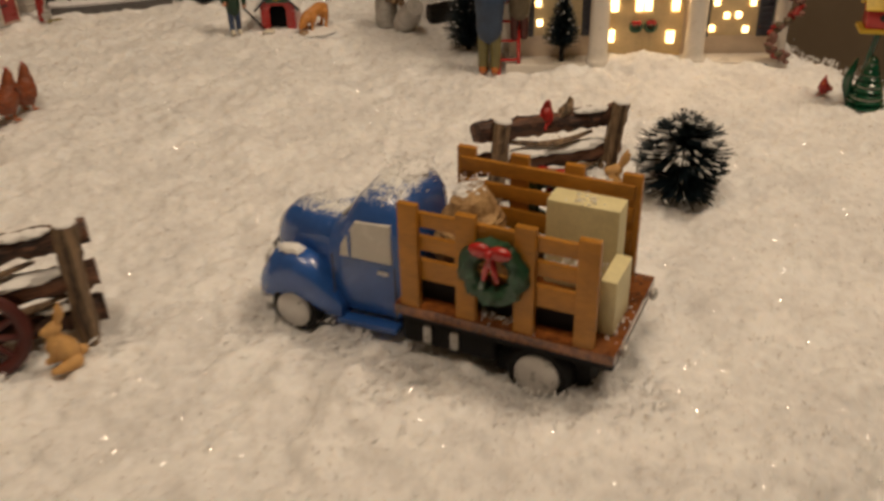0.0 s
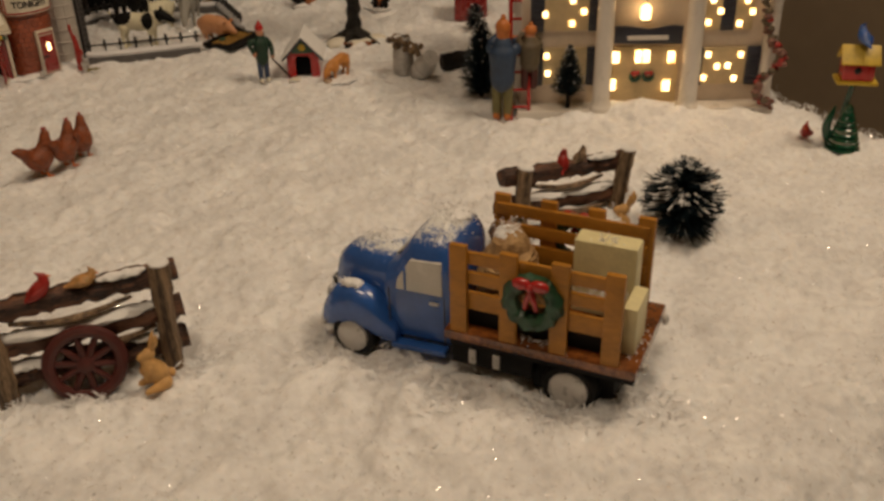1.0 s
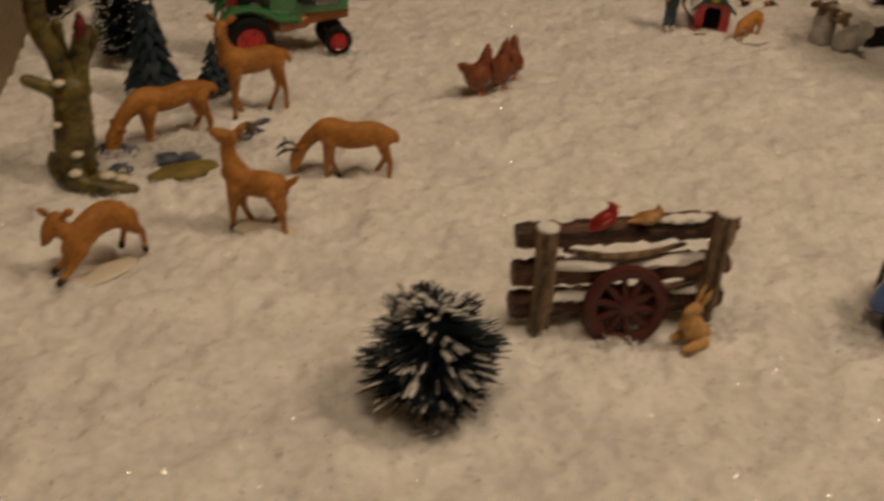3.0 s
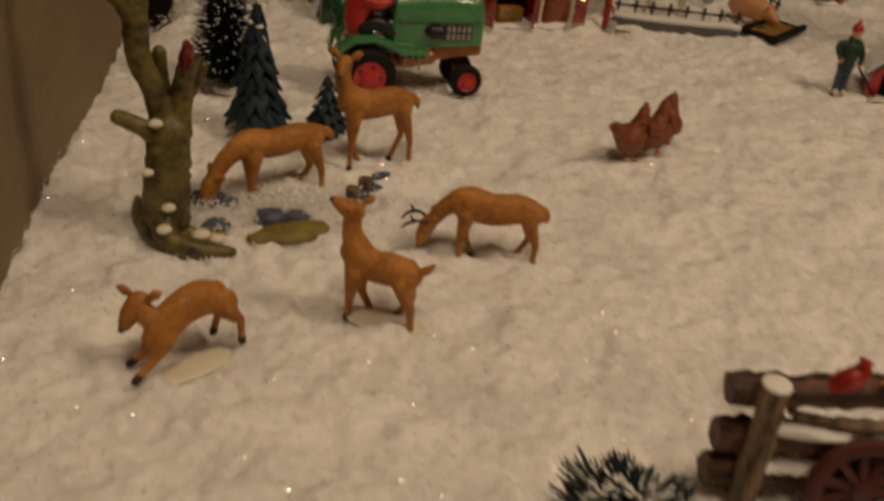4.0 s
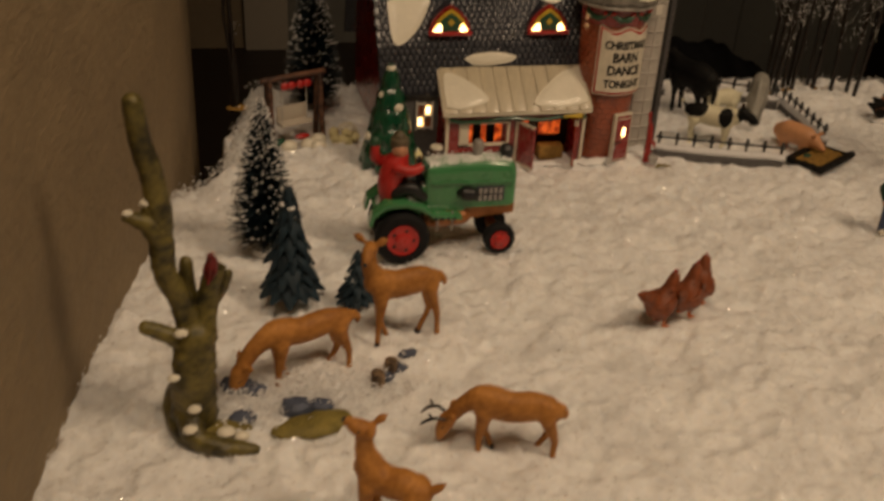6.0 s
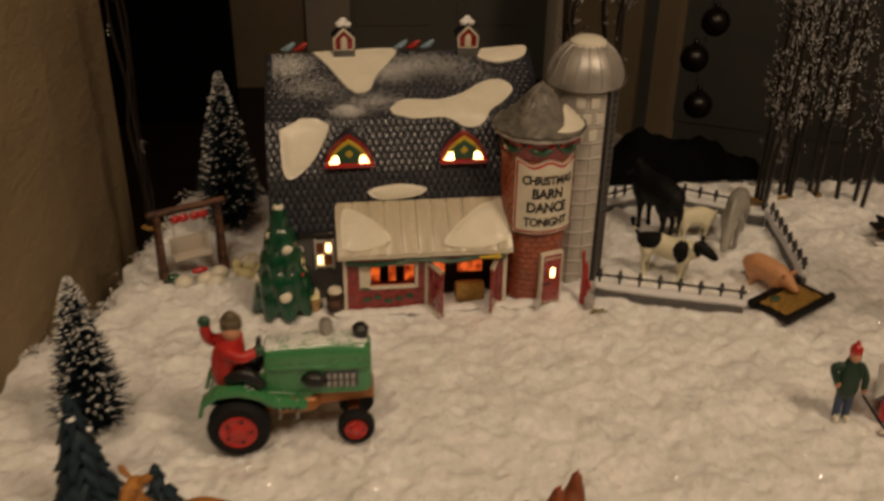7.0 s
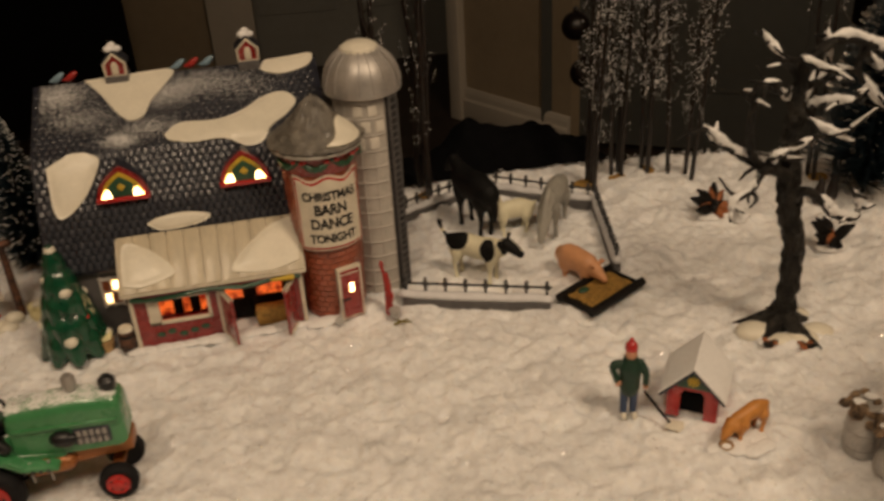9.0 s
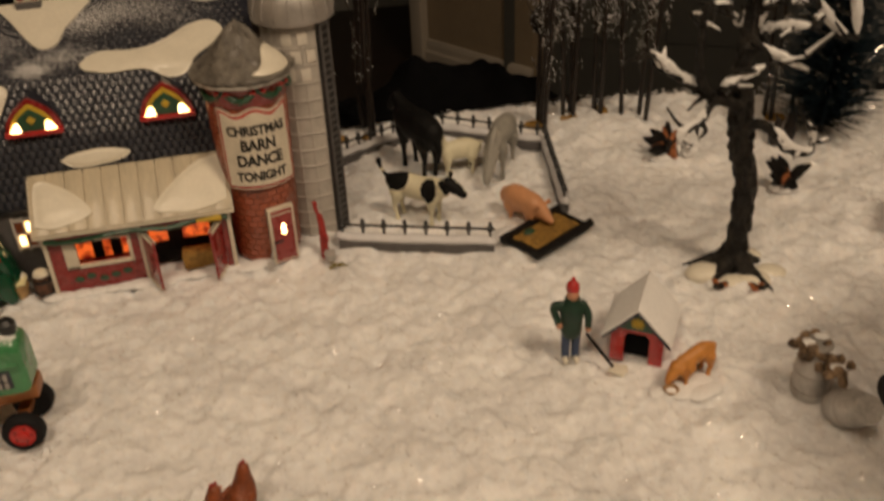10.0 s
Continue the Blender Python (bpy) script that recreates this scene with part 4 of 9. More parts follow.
    tube(bm, [(-0.012, -0.001, 0.004), (-0.011, -0.0035, 0.012), (-0.0085, -0.003, 0.0165)], [0.0008, 0.0008, 0.0006], 6, m=m)
    box(bm, -0.0165, -0.005, 0.0005, -0.0105, -0.003, 0.007, 0.0006, 0, m)
    part("shovel", bm, M["galv"], tower, "small shovel leaning on the tower")
    # silo
    sx, sy, sr = 0.0815, 0.0660, 0.0238
    S = Matrix.Translation((sx, sy, 0))
    bm = bmesh.new()
    lathe(bm, [(sr, 0.0), (sr, 0.172)], 36, m=S)
    silo = P("silo", bm, M["silo_stone"], "grey silo with hoops and a silver dome")
    for i in range(13):
        bm = bmesh.new()
        ring(bm, (sx, sy, 0.008 + i * 0.0132), sr + 0.0003, 0.0009, "z", 36, 6)
        part("hoop", bm, M["silo_seam"], silo)
    for i in range(14):
        a = 2 * math.pi * i / 14 + 0.1
        bm = bmesh.new()
        box(bm, -0.0006, -sr - 0.0009, 0.0, 0.0006, -sr + 0.001, 0.172, 0.0002, 0, S @ Matrix.Rotation(a, 4, "Z"))
        part("stave", bm, M["silo_seam"], silo)
    for k, (row, a) in enumerate(((11, -0.35), (11, 0.12), (10, -0.12), (10, 0.34), (9, -0.35), (9, 0.12))):
        bm = bmesh.new()
        box(bm, -0.0036, -sr - 0.0011, 0.0102 + row * 0.0132, 0.0036, -sr + 0.001, 0.0192 + row * 0.0132, 0.0005, 0, S @ Matrix.Rotation(a, 4, "Z"))
        part("pale_block", bm, M["silo_light"], silo)
    bm = bmesh.new()
    lathe(bm, [(sr, 0.170), (sr + 0.0062, 0.1705), (sr + 0.0062, 0.174)] + [((sr + 0.0060) * math.cos(a), 0.174 + 0.031 * math.sin(a)) for a in np.linspace(0.02, 1.5, 12)], 40, m=S)
    dome = part("dome", bm, M["silver"], silo, "brushed silver dome")
    for i in range(18):
        a = 2 * math.pi * i / 18
        bm = bmesh.new()
        tube(bm, [((sr + 0.0064) * math.cos(b), 0, 0.174 + 0.0314 * math.sin(b)) for b in (0.02, 0.35, 0.7, 1.05, 1.3)], [0.0007] * 5, 6, k=2, m=S @ Matrix.Rotation(a, 4, "Z"))
        part("dome_rib", bm, M["silver"], dome)
    bm = bmesh.new()
    lathe(bm, [(0.0150, 0.2005), (0.0142, 0.2035), (0.010, 0.2062), (0.004, 0.2072)], 24, m=S)
    part("snow_cap", bm, M["glaze_white"], dome, "white snow cap")
    lad = S @ Matrix.Rotation(0.80, 4, "Z") @ Matrix.Translation((0, -sr - 0.003, 0))
    bm = bmesh.new()
    for u in (-0.0045, 0.0045):
        box(bm, u - 0.0008, -0.0012, 0.0, u + 0.0008, 0.0012, 0.170, 0.0003, 0, lad)
    for i in range(30):
        box(bm, -0.0045, -0.0008, 0.004 + i * 0.0056, 0.0045, 0.0008, 0.0055 + i * 0.0056, 0.0002, 0, lad)
    part("ladder", bm, M["kerb"], silo, "grey silo ladder")
    bm = bmesh.new()
    box(bm, -0.0062, 0.0, 0.0, 0.0062, 0.0035, 0.170, 0.0005, 0, lad)
    part("chute", bm, M["iron"], silo, "dark silo chute behind the ladder")
    bm = bmesh.new()
    random.seed(4)
    for a, b in (((-0.118, 0.006), (0.015, 0.008)), ((0.02, 0.004), (0.1, 0.028))):
        for i in range(14):
            t = i / 13
            ball(bm, (a[0] + (b[0] - a[0]) * t, a[1] + (b[1] - a[1]) * t + 0.006, 0.0), 0.005 + 0.003 * random.random(), 0, 1.4, 0.9, 0.4, 8)
    tagged(P("snow_bank", bm, M["flock"], "low bank of moulded snow"), kind="stuff")
    return barn


SNOW_ON_ROOF = [
    [(-0.132, 0.166), (-0.099, 0.168), (-0.063, 0.168), (-0.071, 0.150), (-0.081, 0.136), (-0.087, 0.121), (-0.098, 0.117), (-0.108, 0.128), (-0.121, 0.151)],
    [(-0.073, 0.098), (-0.060, 0.108), (-0.032, 0.107), (-0.013, 0.113), (0.007, 0.126), (0.023, 0.128), (0.031, 0.117), (0.022, 0.104), (0.010, 0.094), (0.001, 0.082), (-0.012, 0.080), (-0.028, 0.088), (-0.052, 0.088), (-0.068, 0.091)],
    [(-0.161, 0.082), (-0.142, 0.090), (-0.123, 0.086), (-0.126, 0.073), (-0.136, 0.056), (-0.151, 0.043), (-0.159, 0.048)],
    [(-0.095, 0.030), (-0.087, 0.034), (-0.066, 0.036), (-0.047, 0.032), (-0.055, 0.026), (-0.083, 0.024)],
    [(0.011, 0.166), (0.034, 0.168), (0.050, 0.168), (0.045, 0.155), (0.023, 0.149), (0.007, 0.156)],
]
SNOW_ON_PORCH = [
    [(-0.117, 0.007), (-0.116, 0.036), (-0.108, 0.040), (-0.091, 0.030), (-0.078, 0.014), (-0.086, 0.008), (-0.104, 0.004)],
    [(0.015, 0.008), (0.016, 0.041), (0.004, 0.042), (-0.008, 0.037), (-0.026, 0.022), (-0.036, 0.010), (-0.032, 0.005), (-0.006, 0.003)],
]
random.seed(1)
build_barn()


# ---- the flatbed truck ----
def build_truck():
    ang = math.degrees(math.atan2(0.8714, -0.4906))
    t = thing("toy_truck", pose(0.094, -0.7357, 0.0, 0, 0, ang), "blue ceramic stake-bed truck dusted with snow, half sunk in it", "truck")
    W = -0.062  # the far side

    def P(name, bm, material, label="", parent=t, smooth=True):
        return part(name, bm, material, parent, label, smooth)

    # cab and bonnet: rounded cross-sections lofted forward
    def loft(secs, n=20):
        bm = bmesh.new()
        g = []
        for x, y0, y1, z0, z1, p in secs:
            row = []
            for i in range(n):
                a = 2 * math.pi * i / n
                c, s = math.cos(a), math.sin(a)
                q = max(p, 0.62) if s > 0 else p
                u = math.copysign(abs(c) ** q, c)
                v = math.copysign(abs(s) ** q, s)
                row.append(bm.verts.new((x, (y0 + y1) / 2 + u * (y1 - y0) / 2, (z0 + z1) / 2 + v * (z1 - z0) / 2)))
            g.append(row)
        bm.faces.new(g[0][::-1])
        bm.faces.new(g[-1])
        for a, b in zip(g, g[1:]):
            for i in range(n):
                bm.faces.new((a[i], a[(i + 1) % n], b[(i + 1) % n], b[i]))
        bmesh.ops.recalc_face_normals(bm, faces=bm.faces[:])
        return bm

    lo, hi = W + 0.006, -0.004
    cab = P("cab", loft([(0.0655, lo + 0.007, hi - 0.006, 0.012, 0.0690, 0.55), (0.0672, lo + 0.002, hi - 0.001, 0.010, 0.0755, 0.52), (0.0710, lo, hi + 0.001, 0.009, 0.0792, 0.50), (0.080, lo, hi + 0.001, 0.009, 0.0812, 0.50), (0.088, lo, hi + 0.001, 0.009, 0.0798, 0.48), (0.0945, lo + 0.001, hi, 0.009, 0.0738, 0.46), (0.1010, lo + 0.002, hi - 0.001, 0.009, 0.0640, 0.44), (0.1075, lo + 0.003, hi - 0.002, 0.010, 0.0585, 0.45)]), M["truck_snowy"], "blue rounded cab")
    P("bonnet", loft([(0.098, lo + 0.008, hi - 0.007, 0.012, 0.0605, 0.6), (0.112, lo + 0.009, hi - 0.008, 0.012, 0.0605, 0.66), (0.128, lo + 0.011, hi - 0.010, 0.012, 0.0590, 0.7), (0.138, lo + 0.013, hi - 0.012, 0.012, 0.0555, 0.75), (0.1450, lo + 0.016, hi - 0.015, 0.013, 0.0490, 0.85), (0.1485, lo + 0.021, hi - 0.020, 0.015, 0.0400, 0.95)]), M["truck_snowy"])
    for y0, y1 in ((hi - 0.013, hi + 0.006), (lo - 0.006, lo + 0.013)):
        bm = loft([(0.1000, y0 + 0.004, y1 - 0.003, 0.010, 0.020, 0.7), (0.1060, y0 + 0.001, y1 - 0.001, 0.010, 0.029, 0.7), (0.115, y0, y1, 0.012, 0.0385, 0.8), (0.126, y0, y1, 0.014, 0.0430, 0.85), (0.137, y0, y1, 0.012, 0.0405, 0.85), (0.1445, y0 + 0.002, y1 - 0.002, 0.011, 0.0300, 0.85), (0.1475, y0 + 0.005, y1 - 0.005, 0.013, 0.0230, 0.9)])
        P("wing", bm, M["truck_blue"], "rounded blue front wing")
    bm = bmesh.new()
    box(bm, 0.1440, W + 0.018, 0.014, 0.1500, -0.020, 0.034, 0.002)
    P("grille", bm, M["iron"])
    bm = bmesh.new()
    box(bm, 0.145, W + 0.004, 0.010, 0.1495, -0.004, 0.0165, 0.002)
    P("bumper", bm, M["hub"])
    for y in (-0.0095, W + 0.0095):
        bm = bmesh.new()
        ball(bm, (0.1435, y, 0.0315), 0.0046, 0, 0.5, 1, 1)
        P("headlight", bm, M["hub"])
    bm = bmesh.new()
    prism(bm, [(0.070, 0.0100), (0.1020, 0.0085), (0.1030, 0.012), (0.070, 0.0135)], hi - 0.004, hi + 0.0035, "y", 0.001)
    P("running_board", bm, M["truck_blue"])
    win = [(0.0715, 0.0478), (0.0988, 0.0472), (0.0978, 0.0535), (0.0905, 0.0655), (0.0725, 0.0668)]
    for y0, y1, k in ((hi - 0.004, hi + 0.0022, -0.07), (lo - 0.0020, lo + 0.004, 0.07)):
        bm = bmesh.new()
        lean = Matrix.Identity(4)
        lean[1][2], lean[1][3] = k, -k * 0.0478
        prism(bm, win, y0, y1, "y", 0.0006, 0, lean)
        g = P("side_window", bm, M["truck_glass"], "white-painted cab window", cab)
    bm = bmesh.new()
    box(bm, 0.0925, hi - 0.003, 0.0475, 0.0937, hi + 0.0026, 0.0605, 0.0003)
    P("quarterlight_bar", bm, M["truck_blue"], "", cab)
    bm = bmesh.new()
    prism(bm, [(0.0940, 0.0700), (0.1030, 0.0605), (0.1042, 0.0612), (0.0952, 0.0708)], W + 0.017, -0.015, "y", 0.0004)
    P("windscreen", bm, M["truck_glass"], "", cab)
    bm = bmesh.new()
    box(bm, 0.0735, hi + 0.0005, 0.0415, 0.0790, hi + 0.0026, 0.0430, 0.0005)
    P("door_handle", bm, M["hub"], "", cab)
    for q in ((0.0705, 0.016, 0.0711, 0.046), (0.1035, 0.016, 0.1041, 0.046)):
        bm = bmesh.new()
        box(bm, q[0], hi + 0.0002, q[1], q[2], hi + 0.0013, q[3], 0.0002)
        P("door_seam", bm, M["shutter"], "", cab)
    # bed
    bm = bmesh.new()
    box(bm, -0.0345, W - 0.003, 0.0265, 0.0685, 0.0035, 0.0320, 0.0012)
    bed = P("bed", bm, M["bed"], "glossy brown wooden bed")
    bm = bmesh.new()
    box(bm, -0.0335, W, 0.0215, 0.0665, 0.0005, 0.0275, 0.001)
    box(bm, 0.020, -0.008, 0.0100, 0.066, 0.0005, 0.0230, 0.002)
    P("chassis", bm, M["tyre"], "black chassis")
    bm = bmesh.new()
    box(bm, -0.0225, W + 0.004, 0.000, 0.0225, -0.0075, 0.0265, 0.003)
    P("wheel_housing", bm, M["tyre"], "black housing round the rear wheels")
    for x in (0.0395, 0.0530):
        bm = bmesh.new()
        box(bm, x - 0.002, -0.0005, 0.0125, x + 0.002, 0.0018, 0.0215, 0.0006)
        P("step_mark", bm, M["hub"])
    for y, name in ((-0.0005, "near"), (W + 0.0005, "far")):
        out = 1 if name == "near" else -1
        for x in (0.0605, 0.0333, 0.0065, -0.0205):
            bm = bmesh.new()
            box(bm, x - 0.0047, y - 0.0018 + 0.0012 * out, 0.0305, x + 0.0047, y + 0.0018 + 0.0012 * out, 0.0835, 0.0008)
            P("stake", bm, M["stake"], "", bed)
        for z, half in ((0.0505, 0.0052), (0.0640, 0.0036), (0.0755, 0.0036)):
            bm = bmesh.new()
            box(bm, -0.0225, y - 0.0014 - 0.0012 * out, z - half, 0.0630, y + 0.0012 - 0.0012 * out, z + half, 0.0007)
            P("rail", bm, M["stake"], "", bed)
    # black boards added behind the lowest gaps, for the shaded inside of the bed
    for y in (-0.0075, W + 0.0075):
        bm = bmesh.new()
        box(bm, -0.0215, y - 0.001, 0.0315, 0.0620, y + 0.001, 0.0470, 0.0004)
        P("gap_shade_board", bm, M["tyre"], "black board added to darken the gap below the rails", bed)
    for y, out in ((0.0042, 1), (W - 0.0042, -1)):
        bm = bmesh.new()
        random.seed(7)
        ring(bm, (0.0195, y, 0.0605), 0.0115, 0.0044, "y", 40, 8)
        for v in bm.verts:
            v.co += Vector((random.uniform(-1, 1), random.uniform(-1, 1), random.uniform(-1, 1))) * 0.0009
        wr = P("wreath", bm, M["garland"], "green Christmas wreath with red bow", bed)
        bm = bmesh.new()
        for dx in (-0.0045, 0.0045):
            ball(bm, (0.0195 + dx, y + 0.004 * out, 0.0725), 0.0040, 0, 1.3, 0.6, 0.85)
        ball(bm, (0.0195, y + 0.0048 * out, 0.0715), 0.0024)
        tube(bm, [(0.0195, y + 0.003 * out, 0.069), (0.0175, y + 0.0035 * out, 0.063), (0.0165, y + 0.003 * out, 0.0585)], [0.0017, 0.0016, 0.0012], 8)
        tube(bm, [(0.0195, y + 0.003 * out, 0.069), (0.0215, y + 0.0035 * out, 0.063), (0.0225, y + 0.003 * out, 0.0585)], [0.0017, 0.0016, 0.0012], 8)
        P("bow", bm, M["red_gloss"], "red ribbon bow", wr)
    for y in (-0.007, W + 0.007):
        bm = bmesh.new()
        ball(bm, (-0.0365, y, 0.0285), 0.0032, 0, 0.6, 1, 1)
        P("tail_lamp", bm, M["hub"], "small white tail lamp")
    # wheels
    for x, z, r, ys in ((0.0, 0.0095, 0.0152, (-0.0045, W + 0.0045)), (0.1260, 0.0115, 0.0135, (-0.004, W + 0.004))):
        for y in ys:
            out = 1 if y > W / 2 else -1
            bm = bmesh.new()
            lathe(bm, [(r * 0.62, -0.0045), (r * 0.9, -0.005), (r, -0.003), (r, 0.003), (r * 0.9, 0.005), (r * 0.62, 0.0045)], 28, m=Matrix.Translation((x, y, z)) @ Matrix.Rotation(math.pi / 2, 4, "X"))
            wh = P("wheel", bm, M["tyre"])
            bm = bmesh.new()
            lathe(bm, [(r * 0.70, 0.0), (r * 0.68, 0.0015), (r * 0.5, 0.0028), (r * 0.2, 0.0034), (0.0002, 0.0035)], 24, m=Matrix.Translation((x, y + out * 0.0046, z)) @ Matrix.Rotation(-math.pi / 2 * out, 4, "X"))
            P("hubcap", bm, M["hub"], "silver hubcap", wh)
    # cargo
    bm = bmesh.new()
    tube(bm, [(0.047, -0.032, 0.032), (0.047, -0.033, 0.048), (0.046, -0.034, 0.060), (0.046, -0.034, 0.0680)], [0.0120, 0.0145, 0.0145, 0.0105], 22, jitter=0.10, k=8, squash=1.25)
    P("sack", bm, M["sack"], "lumpy brown sack", bed)
    bm = bmesh.new()
    box(bm, -0.0215, -0.054, 0.032, 0.0125, -0.040, 0.0755, 0.0016, 0, None)
    P("parcel", bm, M["cream"], "cream parcel", bed)
    bm = bmesh.new()
    box(bm, -0.0300, -0.034, 0.032, -0.0225, -0.010, 0.0590, 0.0012)
    P("parcel", bm, M["cream"], "cream parcel", bed)
    bm = bmesh.new()
    box(bm, 0.016, -0.050, 0.032, 0.034, -0.020, 0.050, 0.0015)
    P("parcel", bm, M["sack"], "", bed)
    # soft snow lying on roof, bonnet and wing
    for cx, cy, cz, rx, ry, fx, fy, th in ((0.0765, -0.036, 0.0806, 0.0070, 0.0120, 13.0, 8.0, 0.0014), (0.117, -0.034, 0.0598, 0.0080, 0.0060, 5.0, 11.0, 0.0012), (0.1275, -0.0060, 0.0430, 0.0070, 0.0042, 16.0, 30.0, 0.0012), (0.047, -0.034, 0.0770, 0.0075, 0.0085, 18, 18, 0.0014)):
        bm = bmesh.new()
        random.seed(int(cx * 1e4))
        rim = [random.uniform(0.82, 1.10) for _ in range(28)]
        g = []
        for i in range(9):
            q = i / 8
            row = []
            for a in range(28):
                c, s_ = math.cos(2 * math.pi * a / 28), math.sin(2 * math.pi * a / 28)
                dx, dy = c * rx * q * rim[a], s_ * ry * q * rim[a]
                row.append(bm.verts.new((cx + dx, cy + dy, cz - fx * dx * dx - fy * dy * dy + (th * (1 - q**4) if i < 8 else -0.001) + random.uniform(-1, 1) * th * 0.28)))
            g.append(row)
        for a, b in zip(g, g[1:]):
            for i in range(28):
                bm.faces.new((a[i], b[i], b[(i + 1) % 28], a[(i + 1) % 28]))
        bmesh.ops.remove_doubles(bm, verts=g[0], dist=0.0012)
        bmesh.ops.recalc_face_normals(bm, faces=bm.faces[:])
        P("snow_cover", bm, M["flock"], "soft white snow cover")
    # fluffy snow on roof, bonnet, cargo and under the sills
    bm = bmesh.new()
    random.seed(12)
    spots = [((0.077, -0.034, 0.0815), (0.011, 0.022), 230), ((0.119, -0.031, 0.0605), (0.014, 0.011), 150), ((0.132, -0.007, 0.0415), (0.006, 0.004), 60), ((0.047, -0.034, 0.0800), (0.007, 0.008), 60), ((-0.004, -0.046, 0.0755), (0.010, 0.005), 60), ((-0.006, -0.026, 0.0560), (0.010, 0.010), 130), ((0.02, -0.002, 0.0335), (0.03, 0.004), 90), ((-0.029, -0.02, 0.0335), (0.004, 0.016), 60), ((0.092, 0.004, 0.0095), (0.012, 0.003), 60), ((0.005, 0.006, 0.004), (0.014, 0.003), 60)]
    for (x, y, z), (sx, sy), k in spots:
        for _ in range(k):
            dx, dy = random.gauss(0, sx * 0.55), random.gauss(0, sy * 0.55)
            q = Vector((x + dx, y + dy, z - (dx * dx + dy * dy) * 7.0 + random.uniform(-0.0006, 0.0012)))
            a = Vector((random.gauss(0, 1), random.gauss(0, 1), random.gauss(0, 0.6))).normalized() * random.uniform(0.0004, 0.0014)
            b = a.cross(Vector((random.gauss(0, 1), random.gauss(0, 1), random.gauss(0, 1)))).normalized() * 0.0006
            v = [bm.verts.new(q + d) for d in (a, b, -a, -b)] + [bm.verts.new(q + a.cross(b).normalized() * 0.0006)]
            for i in range(4):
                bm.faces.new((v[i], v[(i + 1) % 4], v[4]))
    bmesh.ops.recalc_face_normals(bm, faces=bm.faces[:])
    tagged(P("snow_dusting", bm, M["chip"], "fluffy white snow dusting", t, False), kind="stuff")


build_truck()


def snow_tufts(spots, seed, label):
    """Shredded snow heaped against wheels, posts and feet: long thin curled flakes."""
    rs = random.Random(seed)
    bm = bmesh.new()
    for x, y, sx, sy, z, k in spots:
        for _ in range(k):
            px, py = x + rs.gauss(0, sx), y + rs.gauss(0, sy)
            q = Vector((px, py, ground_z(px, py) + rs.uniform(-0.001, z)))
            a = Vector((rs.gauss(0, 1), rs.gauss(0, 1), rs.gauss(0, 0.45))).normalized() * rs.uniform(0.0012, 0.0042)
            b = a.cross(Vector((rs.gauss(0, 1), rs.gauss(0, 1), rs.gauss(0, 1)))).normalized() * rs.uniform(0.0003, 0.0008)
            c = a.cross(b).normalized() * rs.uniform(0.0002, 0.0008)
            v = [bm.verts.new(q + d) for d in (-a, b - a * 0.1 + c, a, -b + c, -c * 0.2)]
            for f in ((0, 1, 3), (1, 2, 3), (0, 4, 1), (1, 4, 2), (2, 4, 3), (3, 4, 0)):
                bm.faces.new([v[i] for i in f])
    bmesh.ops.recalc_face_normals(bm, faces=bm.faces[:])
    tagged(part("snow_tuft", bm, M["chip"], smooth=False), label, "snow", kind="stuff")


snow_tufts([(0.098, -0.752, 0.012, 0.006, 0.004, 120), (0.075, -0.734, 0.012, 0.010, 0.004, 140), (0.052, -0.700, 0.012, 0.012, 0.005, 240), (0.036, -0.655, 0.008, 0.010, 0.005, 200), (0.018, -0.618, 0.010, 0.008, 0.004, 160), (0.125, -0.760, 0.012, 0.012, 0.004, 180), (0.04, -0.72, 0.03, 0.02, 0.0008, 90)], 77, "shredded white snow heaped against the truck")
edge = [(float(left_edge(y)) + 0.004, y, 0.004, 0.008, 0.004, 46) for y in (-0.52 + 0.018 * i for i in range(41))]
edge += [(float(right_edge(y)) - 0.004, y, 0.004, 0.010, 0.004, 36) for y in (-0.72 + 0.025 * i for i in range(30))]
edge += [(x, float(back_edge(x)) - 0.004, 0.010, 0.004, 0.004, 30) for x in (-0.26 + 0.025 * i for i in range(34))]
snow_tufts(edge, 79, "frayed shreds along the edge of the snow batting")
snow_tufts([(-0.136, -0.556, 0.008, 0.006, 0.004, 90), (-0.10, -0.575, 0.014, 0.006, 0.004, 160), (-0.05, -0.582, 0.010, 0.006, 0.004, 110), (0.19, -0.59, 0.01, 0.006, 0.004, 80), (0.26, -0.60, 0.012, 0.006, 0.004, 80), (-0.208, -0.585, 0.014, 0.012, 0.005, 160), (0.288, -0.65, 0.012, 0.01, 0.005, 120), (-0.18, -0.15, 0.02, 0.008, 0.003, 120), (-0.11, -0.155, 0.01, 0.006, 0.003, 80), (-0.26, -0.31, 0.03, 0.02, 0.004, 260), (-0.33, -0.32, 0.012, 0.02, 0.004, 140)], 78, "shredded white snow lying round fences, bushes and stump")


